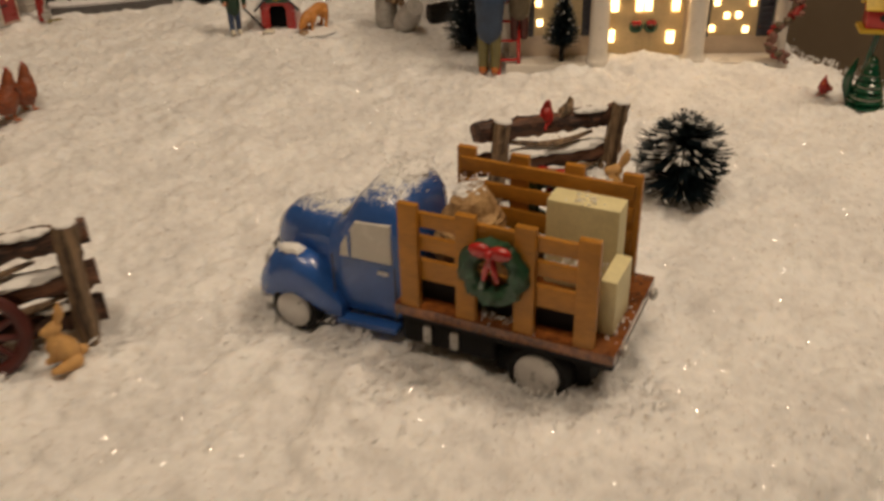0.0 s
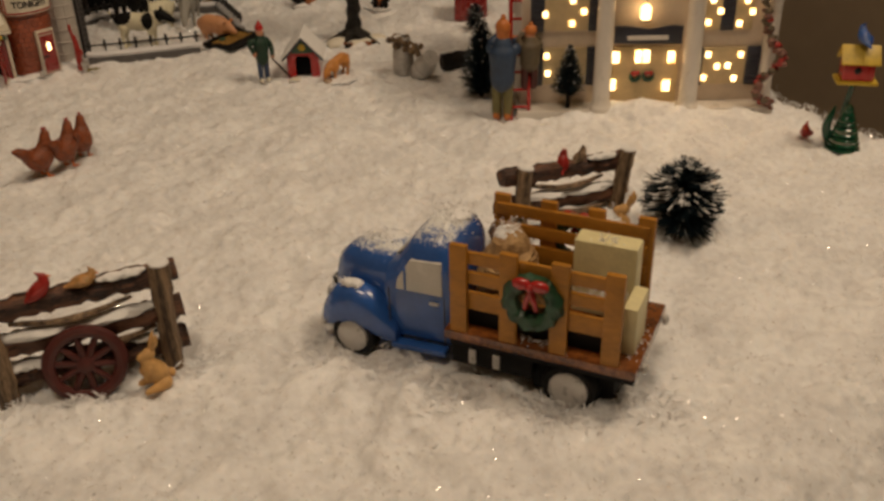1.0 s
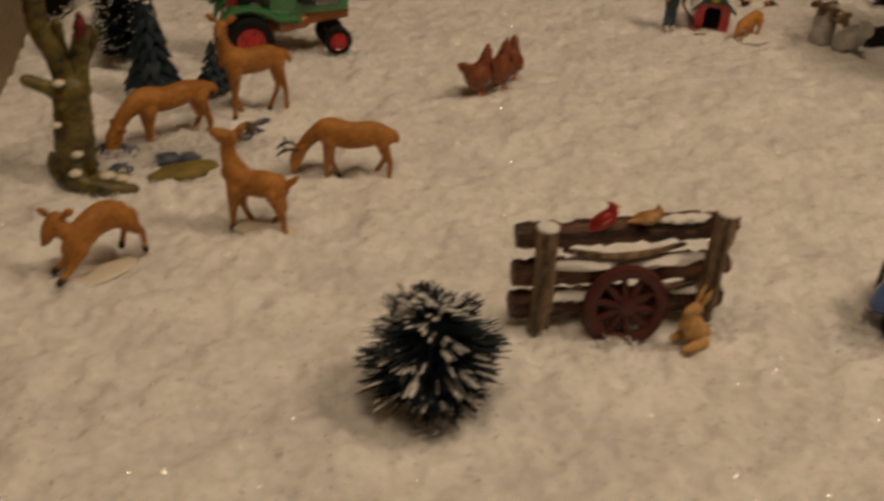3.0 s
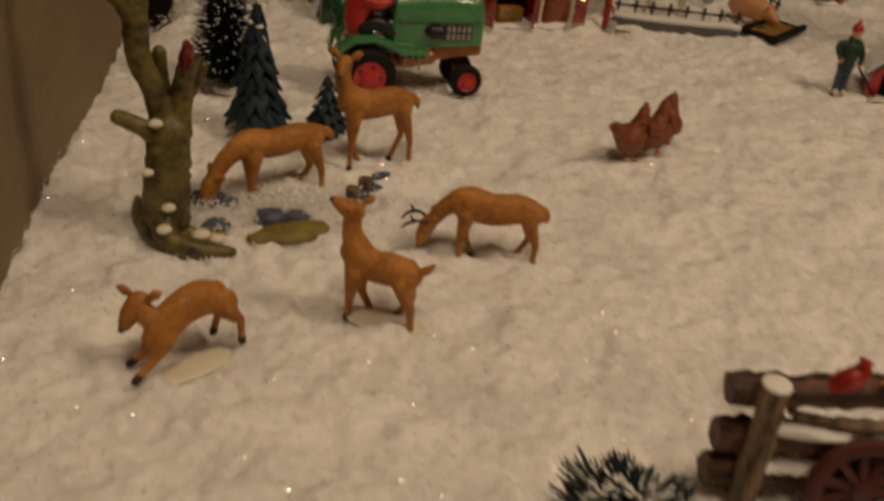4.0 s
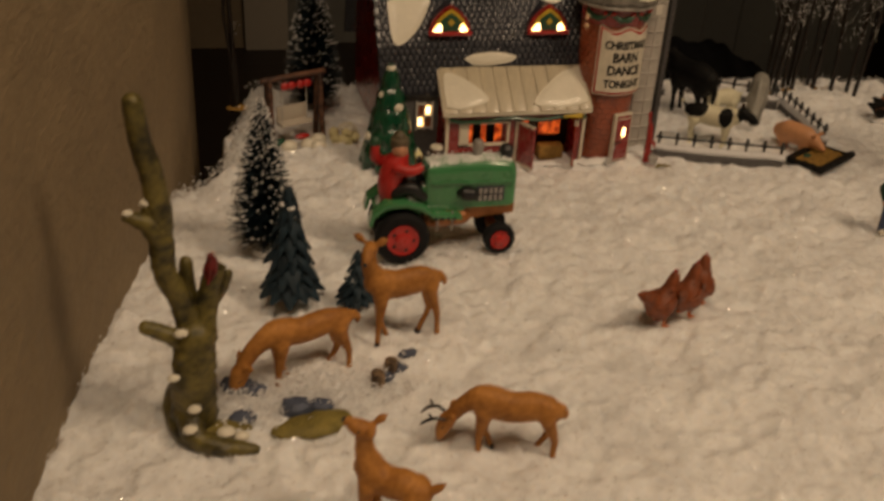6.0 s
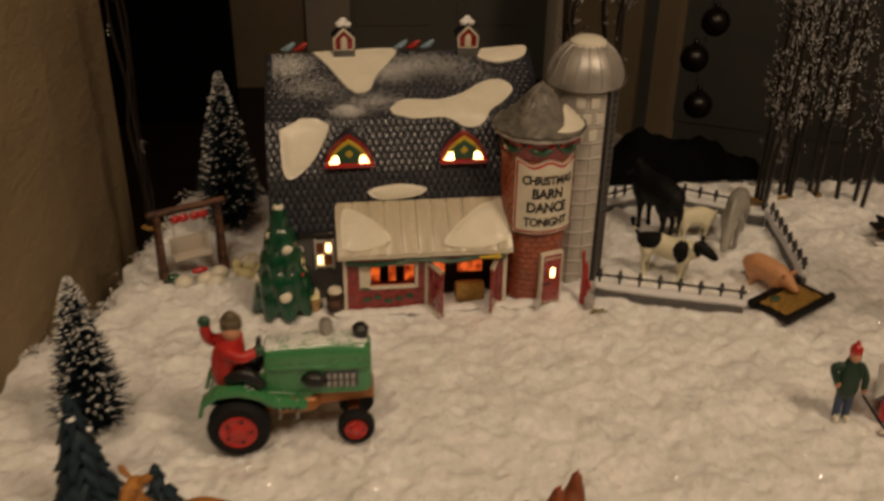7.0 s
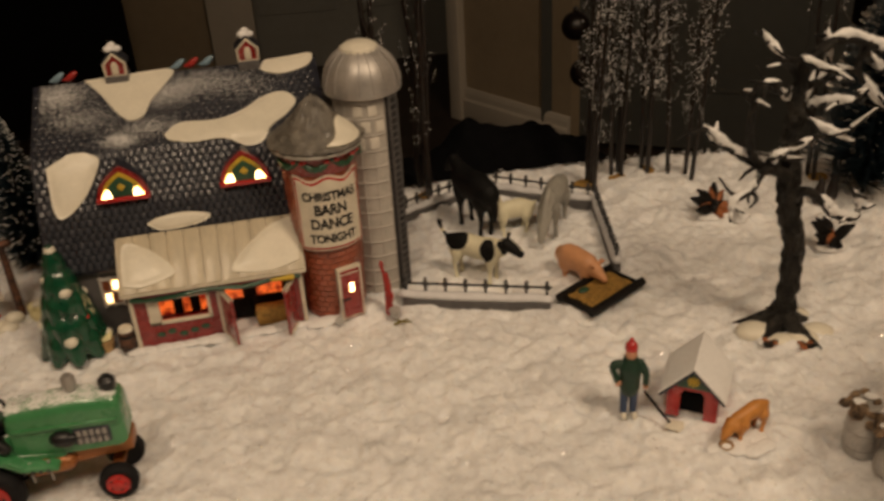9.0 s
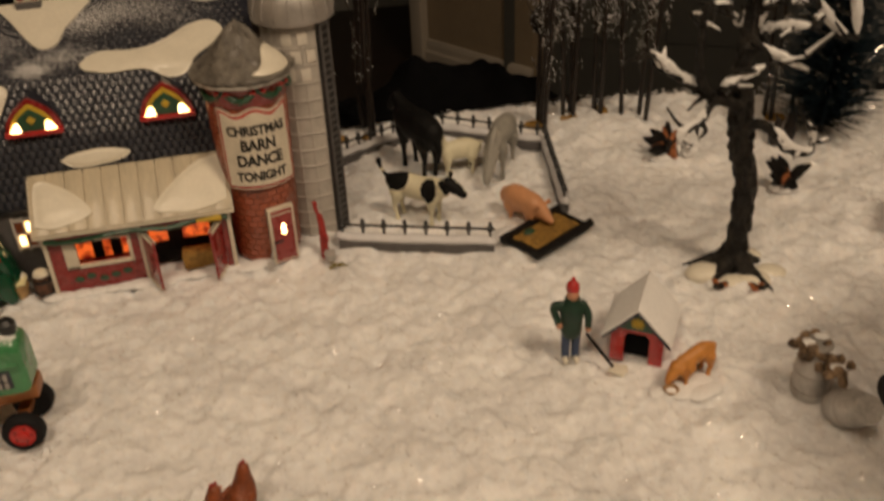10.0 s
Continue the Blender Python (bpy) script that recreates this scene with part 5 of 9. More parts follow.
# ---- the tractor and its driver ----
def build_tractor():
    t = thing("toy_tractor", pose(-0.1898, -0.1443, 0, 0, 0, -2.7), "green ceramic tractor with red wheel hubs and snowy bonnet", "tractor")
    Y = 0.0145  # middle line, to the left of the near wheels

    def P(name, bm, material, label="", parent=t, smooth=True):
        return part(name, bm, material, parent, label, smooth)

    # bonnet: a flat-sided box with a well rounded top, rising slightly to the nose
    bm = bmesh.new()
    g = []
    for x, w, z0, z1, k in ((0.0185, 0.0098, 0.0385, 0.0685, 0.006), (0.0200, 0.0112, 0.0372, 0.0712, 0.0075), (0.0350, 0.0116, 0.0370, 0.0730, 0.0085), (0.0600, 0.0118, 0.0378, 0.0745, 0.0090), (0.0800, 0.0118, 0.0383, 0.0732, 0.0090), (0.0840, 0.0112, 0.0390, 0.0712, 0.0085), (0.0858, 0.0096, 0.0410, 0.0680, 0.0070)):
        row = [(-w, z0)] + [(-w + k * (1 - math.cos(q * math.pi / 12)), z1 - k + k * math.sin(q * math.pi / 12)) for q in range(7)]
        row += [(-y, z) for y, z in row[::-1]]
        g.append([bm.verts.new((x, Y + y, z)) for y, z in row])
    for p, q in zip(g, g[1:]):
        for i in range(len(p)):
            bm.faces.new((p[i], p[(i + 1) % len(p)], q[(i + 1) % len(q)], q[i]))
    bm.faces.new(g[0])
    bm.faces.new(g[-1][::-1])
    bmesh.ops.recalc_face_normals(bm, faces=bm.faces[:])
    hood = P("bonnet", bm, M["tractor_snowy"], "green bonnet dusted with snow")
    bm = bmesh.new()
    box(bm, 0.022, Y - 0.0130, 0.0560, 0.083, Y + 0.0130, 0.0590, 0.0012)
    P("bonnet_ridge", bm, M["tractor"], "", hood)
    bm = bmesh.new()
    box(bm, 0.0555, Y - 0.0124, 0.0425, 0.0775, Y - 0.010, 0.0545, 0.0012)
    P("grille_plate", bm, M["shutter"], "", hood)
    for i in range(5):
        for z in (0.0455, 0.0510):
            bm = bmesh.new()
            box(bm, 0.0578 + i * 0.0038, Y - 0.0136, z - 0.0021, 0.0602 + i * 0.0038, Y - 0.0115, z + 0.0021, 0.0006)
            P("louvre", bm, M["silver"], "", hood)
    bm = bmesh.new()
    tube(bm, [(0.0450, Y - 0.0120, 0.0495), (0.0465, Y - 0.0124, 0.0495), (0.0535, Y - 0.0130, 0.0490), (0.0550, Y - 0.0130, 0.0490)], [0.0036, 0.0050, 0.0050, 0.0036], 14, k=2)
    P("air_filter", bm, M["iron"], "black filter drum")
    bm = bmesh.new()
    lathe(bm, [(0.0024, 0.070), (0.0024, 0.075), (0.0042, 0.078), (0.0042, 0.0835), (0.003, 0.0855), (0.0001, 0.086)], 16, m=Matrix.Translation((0.0580, Y, 0)))
    P("exhaust", bm, M["silver"], "grey exhaust stub")
    bm = bmesh.new()
    lathe(bm, [(0.004, 0.072), (0.0052, 0.0755), (0.0052, 0.079), (0.0030, 0.0815), (0.0001, 0.082)], 16, m=Matrix.Translation((0.0795, Y, 0)))
    P("radiator_cap", bm, M["iron"])
    bm = bmesh.new()
    prism(bm, [(0.018, 0.0210), (0.036, 0.0200), (0.048, 0.0255), (0.087, 0.0300), (0.087, 0.0395), (0.018, 0.0395)], Y - 0.008, Y + 0.008, "y", 0.002)
    for x, r in ((0.028, 0.0065), (0.039, 0.0060)):
        tube(bm, [(x, Y - 0.0095, 0.029), (x + 0.008, Y - 0.0095, 0.030)], [r, r], 12, k=2)
    P("engine_block", bm, M["copper"], "copper-brown engine block")
    for x in (0.0275, 0.0385):
        bm = bmesh.new()
        tube(bm, [(x, Y - 0.0160, 0.0225), (x, Y - 0.0168, 0.0295), (x, Y - 0.0155, 0.0365)], [0.0008] * 3, 6)
        P("engine_band", bm, M["silver"])
    bm = bmesh.new()
    prism(bm, [(-0.018, 0.036), (-0.012, 0.040), (0.022, 0.040), (0.048, 0.038), (0.048, 0.0345), (0.022, 0.034), (-0.016, 0.031)], Y - 0.012, Y + 0.012, "y", 0.001)
    prism(bm, [(0.0165, 0.036), (0.0345, 0.036), (0.0345, 0.055), (0.0165, 0.055)], Y - 0.0105, Y + 0.0105, "y", 0.001)
    P("body", bm, M["tractor_seat_snowy"])
    for s in (-1, 1):
        prof = [(-0.0205 + 0.0, 0.028), (-0.0185, 0.036), (-0.010, 0.0425), (0.004, 0.0435), (0.0145, 0.0405), (0.024, 0.0335), (0.045, 0.0320), (0.045, 0.0345), (0.026, 0.0365), (0.016, 0.0440), (0.004, 0.0470), (-0.011, 0.0460), (-0.0205, 0.0385), (-0.0230, 0.029)]
        y0, y1 = (Y - 0.021, Y - 0.0095) if s < 0 else (Y + 0.0095, Y + 0.021)
        bm = bmesh.new()
        prism(bm, prof, y0, y1, "y", 0.0008)
        P("mudguard", bm, M["tractor"], "curved green mudguard")
    for i in range(4):
        bm = bmesh.new()
        ball(bm, (0.0255 + i * 0.0045, Y - 0.0212, 0.0335), 0.0012, n=8)
        P("step_hole", bm, M["iron"])
    bm = bmesh.new()
    box(bm, -0.010, Y - 0.009, 0.040, 0.006, Y + 0.009, 0.0485, 0.003)
    P("seat", bm, M["iron"])
    bm = bmesh.new()
    ring(bm, (0.0155, Y, 0.0650), 0.0075, 0.0011, "x", 24, 6)
    tube(bm, [(0.0185, Y, 0.056), (0.0155, Y, 0.065)], [0.0012, 0.0012], 8, k=2)
    P("steering_wheel", bm, M["iron"])
    for x, r, wd, z, ys in ((0.0015, 0.0200, 0.0058, 0.0185, (-0.003, 2 * Y + 0.003)), (0.0750, 0.0120, 0.0040, 0.0132, (0.0, 2 * Y))):
        for y in ys:
            out = -1 if y < Y else 1
            mm = Matrix.Translation((x, y, z)) @ Matrix.Rotation(math.pi / 2, 4, "X")
            bm = bmesh.new()
            lathe(bm, [(r * 0.55, -wd), (r * 0.9, -wd * 1.05), (r, -wd * 0.6), (r * 1.0, wd * 0.6), (r * 0.9, wd * 1.05), (r * 0.55, wd)], 36, m=mm)
            wh = P("wheel", bm, M["tyre"], "black rubber tyre")
            bm = bmesh.new()
            lathe(bm, [(r * 0.60, 0.0), (r * 0.58, 0.0012), (r * 0.50, 0.0004), (r * 0.30, 0.0008), (r * 0.26, 0.0024), (r * 0.12, 0.0030), (0.0002, 0.0030)], 28, m=Matrix.Translation((x, y + out * wd * 0.95, z)) @ Matrix.Rotation(-math.pi / 2 * out, 4, "X"))
            hubp = P("rim", bm, M["hub_red"], "red wheel rim", wh)
            bm = bmesh.new()
            for i in range(5):
                a = 2 * math.pi * i / 5
                ball(bm, (x + r * 0.40 * math.cos(a), y + out * (wd * 0.95 + 0.0006), z + r * 0.40 * math.sin(a)), r * 0.06, n=8)
            part("wheel_hole", bm, M["iron"], wh)
    bm = bmesh.new()
    box(bm, 0.070, Y - 0.013, 0.013, 0.077, Y + 0.013, 0.018, 0.001)
    P("front_axle", bm, M["copper"])
    bm = bmesh.new()
    random.seed(21)
    for (x, y, z), (sx, sy), k in (((0.046, Y, 0.0735), (0.024, 0.007), 130), ((0.012, Y - 0.012, 0.0465), (0.006, 0.005), 70), ((0.074, Y, 0.0735), (0.008, 0.006), 40)):
        for _ in range(k):
            q = Vector((x + random.uniform(-sx, sx), y + random.gauss(0, sy * 0.5), z + random.uniform(-0.0004, 0.0010)))
            a = Vector((random.gauss(0, 1), random.gauss(0, 1), random.gauss(0, 0.4))).normalized() * random.uniform(0.0006, 0.0018)
            b = a.cross(Vector((random.gauss(0, 1), random.gauss(0, 1), random.gauss(0, 1)))).normalized() * 0.0007
            v = [bm.verts.new(q + d) for d in (a, b, -a, -b)] + [bm.verts.new(q + a.cross(b).normalized() * 0.0006)]
            for i in range(4):
                bm.faces.new((v[i], v[(i + 1) % 4], v[4]))
    bmesh.ops.recalc_face_normals(bm, faces=bm.faces[:])
    tagged(P("snow_dusting", bm, M["chip"], "thin white snow dusting", t, False), kind="stuff")
    # the seated figurine, one painted shape
    mats = [M["coat_red"], M["cap_brown"], M["skin"], M["garland"], M["iron"]]
    bm = bmesh.new()
    tube(bm, [(-0.003, 0, 0.000), (-0.003, 0, 0.010), (0.000, 0, 0.020), (0.002, 0, 0.026)], [0.0085, 0.0090, 0.0085, 0.0060], 14, 0, squash=1.15)
    tube(bm, [(0.000, -0.006, 0.003), (0.010, -0.007, 0.007), (0.018, -0.007, 0.001)], [0.005, 0.0045, 0.0035], 10, 4)
    tube(bm, [(0.000, 0.006, 0.003), (0.010, 0.007, 0.007), (0.018, 0.007, 0.001)], [0.005, 0.0045, 0.0035], 10, 4)
    tube(bm, [(0.001, -0.008, 0.021), (0.010, -0.010, 0.020), (0.017, -0.006, 0.022)], [0.004, 0.0036, 0.0028], 10, 0)
    tube(bm, [(0.000, 0.007, 0.0215), (-0.008, 0.006, 0.0195), (-0.0128, 0.004, 0.0215), (-0.0142, 0.002, 0.0260), (-0.0142, 0.001, 0.0310)], [0.0042, 0.0040, 0.0038, 0.0034, 0.0030], 10, 0)
    ball(bm, (0.0185, -0.0055, 0.0225), 0.0034, 3)
    ball(bm, (-0.0142, 0.0008, 0.0345), 0.0038, 3, 1.0, 0.8, 1.0)
    ball(bm, (0.0022, -0.0018, 0.0308), 0.0053, 2, 1, 1, 1.1)
    tube(bm, [(0.0016, 0.0006, 0.0328), (0.0016, 0.0004, 0.0338), (0.0016, 0.0000, 0.0382), (0.0016, -0.0001, 0.0392)], [0.0055, 0.0062, 0.0058, 0.0042], 14, 1)
    fig = part("tractor_figurine", bm, mats, None, "", True, pose(-0.1898, -0.1443, 0, 0, 0, -2.7) @ pose(-0.0015, Y - 0.002, 0.0470, 0, 0, -12) @ Matrix.Scale(1.1, 4))
    tagged(fig, "seated red-coated figurine waving from the tractor seat", "figurine")


build_tractor()


# ---- split-rail fences with cart wheel ----
def build_fence(m, wheel=True):
    f = thing("rail_fence", m, "weathered split-rail fence piece capped with snow, cart wheel leaning" if wheel else "weathered split-rail fence piece capped with snow behind the truck", "fence", "rail fences")
    random.seed(31)
    for x, h, lean in ((0.0, 0.0600, -0.001), (0.0862, 0.0655, 0.0015)):
        bm = bmesh.new()
        tube(bm, [(x, -0.004, -0.004), (x + 0.0005, -0.004, h * 0.5), (x + lean, -0.004, h)], [0.0058, 0.0055, 0.0056], 11, jitter=0.16, k=6, round_ends=False)
        p = part("post", bm, M["post"], f)
        bm = bmesh.new()
        lathe(bm, [(0.0056, h - 0.0002), (0.0053, h + 0.001), (0.003, h + 0.0017), (0.0002, h + 0.0018)], 12, m=Matrix.Translation((x + lean, -0.004, 0)))
        part("snow_cap", bm, M["flock"], p)
    for i, (zl, zr, r) in enumerate(((0.0515, 0.0562, 0.0064), (0.0300, 0.0330, 0.0068), (0.0115, 0.0135, 0.0072))):
        bm = bmesh.new()
        tube(bm, [(-0.014, 0.004, zl), (0.015, 0.0032, zl + 0.001), (0.045, 0.004, (zl + zr) / 2 - 0.0006), (0.075, 0.0032, zr - 0.001), (0.0965, 0.004, zr)], [r * 0.95, r, r * 0.97, r * 1.02, r * 0.92], 11, jitter=0.2, k=8, round_ends=False)
        rl = part("rail", bm, M["wood"], f)
        for xa, xb, q in (((0.056, 0.080, 0.0020),), ((0.002, 0.084, 0.0032),), ((0.000, 0.030, 0.0026), (0.066, 0.084, 0.0022)))[i]:
            bm = bmesh.new()
            zz = lambda x: zl + (zr - zl) * x / 0.0862 + r * 0.90
            xm = (xa + xb) / 2
            tube(bm, [(xa, 0.0005, zz(xa)), ((xa + xm) / 2, -0.0005, zz((xa + xm) / 2) + 0.0004), (xm, 0.0, zz(xm)), ((xb + xm) / 2, -0.0005, zz((xb + xm) / 2)), (xb, 0.0005, zz(xb))], [q * 0.5, q, q * 0.9, q * 1.05, q * 0.5], 9, squash=1.7, jitter=0.2, k=5)
            part("snow_line", bm, M["flock"], rl, "white snow along the rail")
    bm = bmesh.new()
    tube(bm, [(0.010, 0.0, 0.0445), (0.04, -0.0045, 0.0430), (0.07, -0.001, 0.0470)], [0.0012, 0.002, 0.0012], 7, jitter=0.2)
    tube(bm, [(0.030, 0.0, 0.0240), (0.055, -0.0055, 0.0235), (0.08, -0.001, 0.0260)], [0.0012, 0.0022, 0.0012], 7, jitter=0.2)
    part("loose_bark", bm, M["post"], f)
    if wheel:
        tilt = pose(0.0415, -0.0105, 0.0178, -12, 0, 0)
        bm = bmesh.new()
        ring(bm, (0, 0, 0), 0.0184, 0.0036, "y", 36, 8)
        wh = part("cart_wheel", bm, M["maroon"], f, "dark red spoked cart wheel", True, tilt)
        bm = bmesh.new()
        lathe(bm, [(0.0045, -0.002), (0.0045, 0.0025), (0.0022, 0.0035), (0.0002, 0.0036)], 16, m=Matrix.Rotation(math.pi / 2, 4, "X"))
        part("hub", bm, M["maroon"], wh)
        for i in range(10):
            bm = bmesh.new()
            tube(bm, [(0.004, 0, 0), (0.017, 0, 0)], [0.0021, 0.0017], 8, k=2, m=Matrix.Rotation(i * math.pi / 5 + 0.2, 4, "Y"))
            part("spoke", bm, M["maroon"], wh)
    return f


def bird(name, m, colour, label, rust=False):
    bm = bmesh.new()
    tube(bm, [(-0.0120, 0, 0.001), (-0.0065, 0, 0.0028), (-0.001, 0, 0.0058), (0.003, 0, 0.0090), (0.0042, 0, 0.0125)], [0.0010, 0.0024, 0.0046, 0.0038, 0.0026], 12, 0)
    tube(bm, [(0.0035, 0, 0.0142), (0.0015, 0, 0.0168)], [0.0016, 0.0004], 7, 0, k=2)
    for s in (-1, 1):
        tube(bm, [(0.002, s * 0.0038, 0.0070), (-0.004, s * 0.0042, 0.0050), (-0.0095, s * 0.002, 0.0025)], [0.0016, 0.0022, 0.0006], 8, 0, squash=0.5)
    tube(bm, [(0.0060, 0, 0.0122), (0.0084, 0, 0.0116)], [0.0011, 0.0002], 6, 1, k=2)
    ob = part(name, bm, [colour, M["beak"]], None, "", True, m)
    return tagged(ob, label, "bird figurine")


def rabbit(m, label):
    bm = bmesh.new()
    tube(bm, [(-0.004, 0, 0.0055), (-0.002, 0, 0.010), (0.002, 0, 0.0175), (0.0030, 0, 0.0220)], [0.0060, 0.0072, 0.0052, 0.0036], 14, 0)
    tube(bm, [(0.0010, 0, 0.0250), (0.0060, 0, 0.0240)], [0.0040, 0.0028], 12, 0, k=3)
    for s in (-1, 1):
        tube(bm, [(-0.0005, s * 0.0018, 0.0275), (-0.0030, s * 0.0026, 0.0330), (-0.0045, s * 0.003, 0.0375)], [0.0012, 0.0020, 0.0008], 8, 0, squash=0.6)
        tube(bm, [(-0.004, s * 0.0055, 0.004), (0.003, s * 0.006, 0.0025), (0.0075, s * 0.0058, 0.0018)], [0.0048, 0.0030, 0.0020], 10, 0)
        tube(bm, [(0.003, s * 0.0038, 0.0170), (0.006, s * 0.0036, 0.0125), (0.0055, s * 0.003, 0.0095)], [0.0022, 0.0018, 0.0014], 8, 0)
    ball(bm, (-0.0105, 0, 0.006), 0.0032)
    ob = part("rabbit_figurine", bm, M["rabbit"], None, "", True, m)
    return tagged(ob, label, "rabbit figurine")


F1, F2 = pose(-0.1368, -0.5479, 0, 0, 0, -15.0), pose(0.1855, -0.5830, -0.004, 0, 8.3, -5.5)
build_fence(F1)
build_fence(F2, False)
bird("cardinal_figurine", F1 @ pose(0.0290, 0.0, 0.0560, 0, -10, 6) @ Matrix.Scale(0.92, 4), M["cardinal"], "red cardinal perched on the fence's top rail")
bird("songbird_figurine", F1 @ pose(0.0490, 0.0, 0.0575, 0, 14, 5) @ Matrix.Diagonal((0.8, 0.95, 0.72, 1)), M["songbird"], "plump cream and orange songbird perched on the fence")
bird("cardinal_figurine", F2 @ pose(0.036, 0.004, 0.0560, 0, -28, 60) @ Matrix.Scale(0.8, 4), M["cardinal"], "red cardinal perched on the fence behind the truck")
bird("songbird_figurine", F2 @ pose(0.052, 0.004, 0.0565, 0, -5, 20) @ Matrix.Scale(0.75, 4), M["post"], "brown songbird perched on the fence behind the truck")
rabbit(F1 @ pose(0.0745, -0.0200, 0.0, 0, 0, 195) @ Matrix.Scale(0.86, 4), "tan rabbit figurine sitting up beside the fence post")
rabbit(F2 @ pose(0.085, -0.016, 0.0, 0, 0, 150), "tan rabbit figurine half hidden beyond the truck bed")


# ---- animals, each one painted figurine ----
def fuse(bm, voxel=0.0007, smooth=4):
    """Melt overlapping limbs into one moulded skin."""
    me = bpy.data.meshes.new("clay")
    bmesh.ops.recalc_face_normals(bm, faces=bm.faces[:])
    bm.to_mesh(me)
    bm.free()
    ob = new("clay", me)
    mod = ob.modifiers.new("skin", "REMESH")
    mod.mode, mod.voxel_size = "VOXEL", voxel
    skin = bpy.data.meshes.new_from_object(ob.evaluated_get(bpy.context.evaluated_depsgraph_get()))
    bpy.data.objects.remove(ob)
    bpy.data.meshes.remove(me)
    out = bmesh.new()
    out.from_mesh(skin)
    bpy.data.meshes.remove(skin)
    for _ in range(smooth):
        bmesh.ops.smooth_vert(out, verts=out.verts[:], factor=0.5, use_axis_x=True, use_axis_y=True, use_axis_z=True)
    return out


def paint(bm, spots, mi):
    """Paint faces inside ellipsoids (centre, radius, stretch x, y, z)."""
    for f in bm.faces:
        p = f.calc_center_median()
        for c, r, sx, sy, sz in spots:
            if ((p.x - c[0]) / sx) ** 2 + ((p.y - c[1]) / sy) ** 2 + ((p.z - c[2]) / sz) ** 2 < r * r:
                f.material_index = mi
                break


def quadruped(name, m, label, category, mats, back, girth, legs, neck, head, ears=(), tail=None, antlers=(), hoof=0.0030, squash=0.82, spots=(), muscle=1.0):
    """back: points of the spine; legs: (top, knee, foot, radius); neck and head: points and radii."""
    bm = bmesh.new()
    tube(bm, back, girth, 16, 0, squash=squash)
    for i, (top, knee, foot, r) in enumerate(legs):
        k, f = Vector(knee), Vector(foot)
        shin = k.lerp(f, 0.55)
        tube(bm, [top, tuple(Vector(top).lerp(k, 0.55)), knee, tuple(shin), foot], [r * 2.0, r * 1.45, r * 0.92, r * 0.72, r * 0.88], 10, 0)
        # shoulder and haunch
        g = (girth[-2] if i < 2 else girth[1]) * muscle
        ball(bm, (top[0] + (0.0005 if i < 2 else -0.0005), top[1] * 0.80, top[2] + r * 0.7), g * 0.74, 0, 0.82 if i < 2 else 1.0, 0.66, 1.12, 12)
    tube(bm, neck[0], neck[1], 14, 0, squash=0.86)
    tube(bm, head[0], head[1], 12, 0, squash=0.9)
    for e in ears:
        tube(bm, e[0], e[1], 8, 0, squash=0.7)
    if tail:
        tube(bm, tail[0], tail[1], 8, 0)
    bm = fuse(bm)
    dark = list(spots)
    if hoof:
        dark += [(foot, r * 1.6, 1, 1, hoof / (r * 1.5)) for _, _, foot, r in legs]
    paint(bm, dark, 1)
    if "deer" in name or "fawn" in name:
        h0, h1, r1 = Vector(head[0][0]), Vector(head[0][1]), head[1][1]
        d = (h1 - h0).normalized()
        side = d.cross(Vector((0, 0, 1))).normalized()
        for sg in (-1, 1):
            q = h0.lerp(h1, 0.62) + side * sg * r1 * 0.86 + side.cross(d) * r1 * 0.25
            ball(bm, q, 0.0008, 1, n=8)
        ball(bm, Vector(head[0][-1]) + d * head[1][-1] * 0.75, head[1][-1] * 0.55, 1, n=8)
    for a in antlers:
        tube(bm, a, [0.0010] * (len(a) - 1) + [0.0005], 7, 1)
    ob = part(name, bm, mats, None, "", True, m)
    return tagged(ob, label, category)


DM = [M["deer"], M["hoof"]]


def deer_legs(fx, rx, w, h, r, splay=0.0, top=0.0):
    return [((fx, w, h + top), (fx + 0.002, w, h * 0.48), (fx - 0.001 + splay, w, 0.0), r), ((fx, -w, h + top), (fx - 0.001, -w, h * 0.48), (fx - 0.003 - splay, -w, 0.0), r),
            ((rx, w, h + top), (rx - 0.006, w, h * 0.52), (rx - 0.003 - splay, w, 0.0), r), ((rx, -w, h + top), (rx - 0.003, -w, h * 0.52), (rx + 0.001 + splay, -w, 0.0), r)]


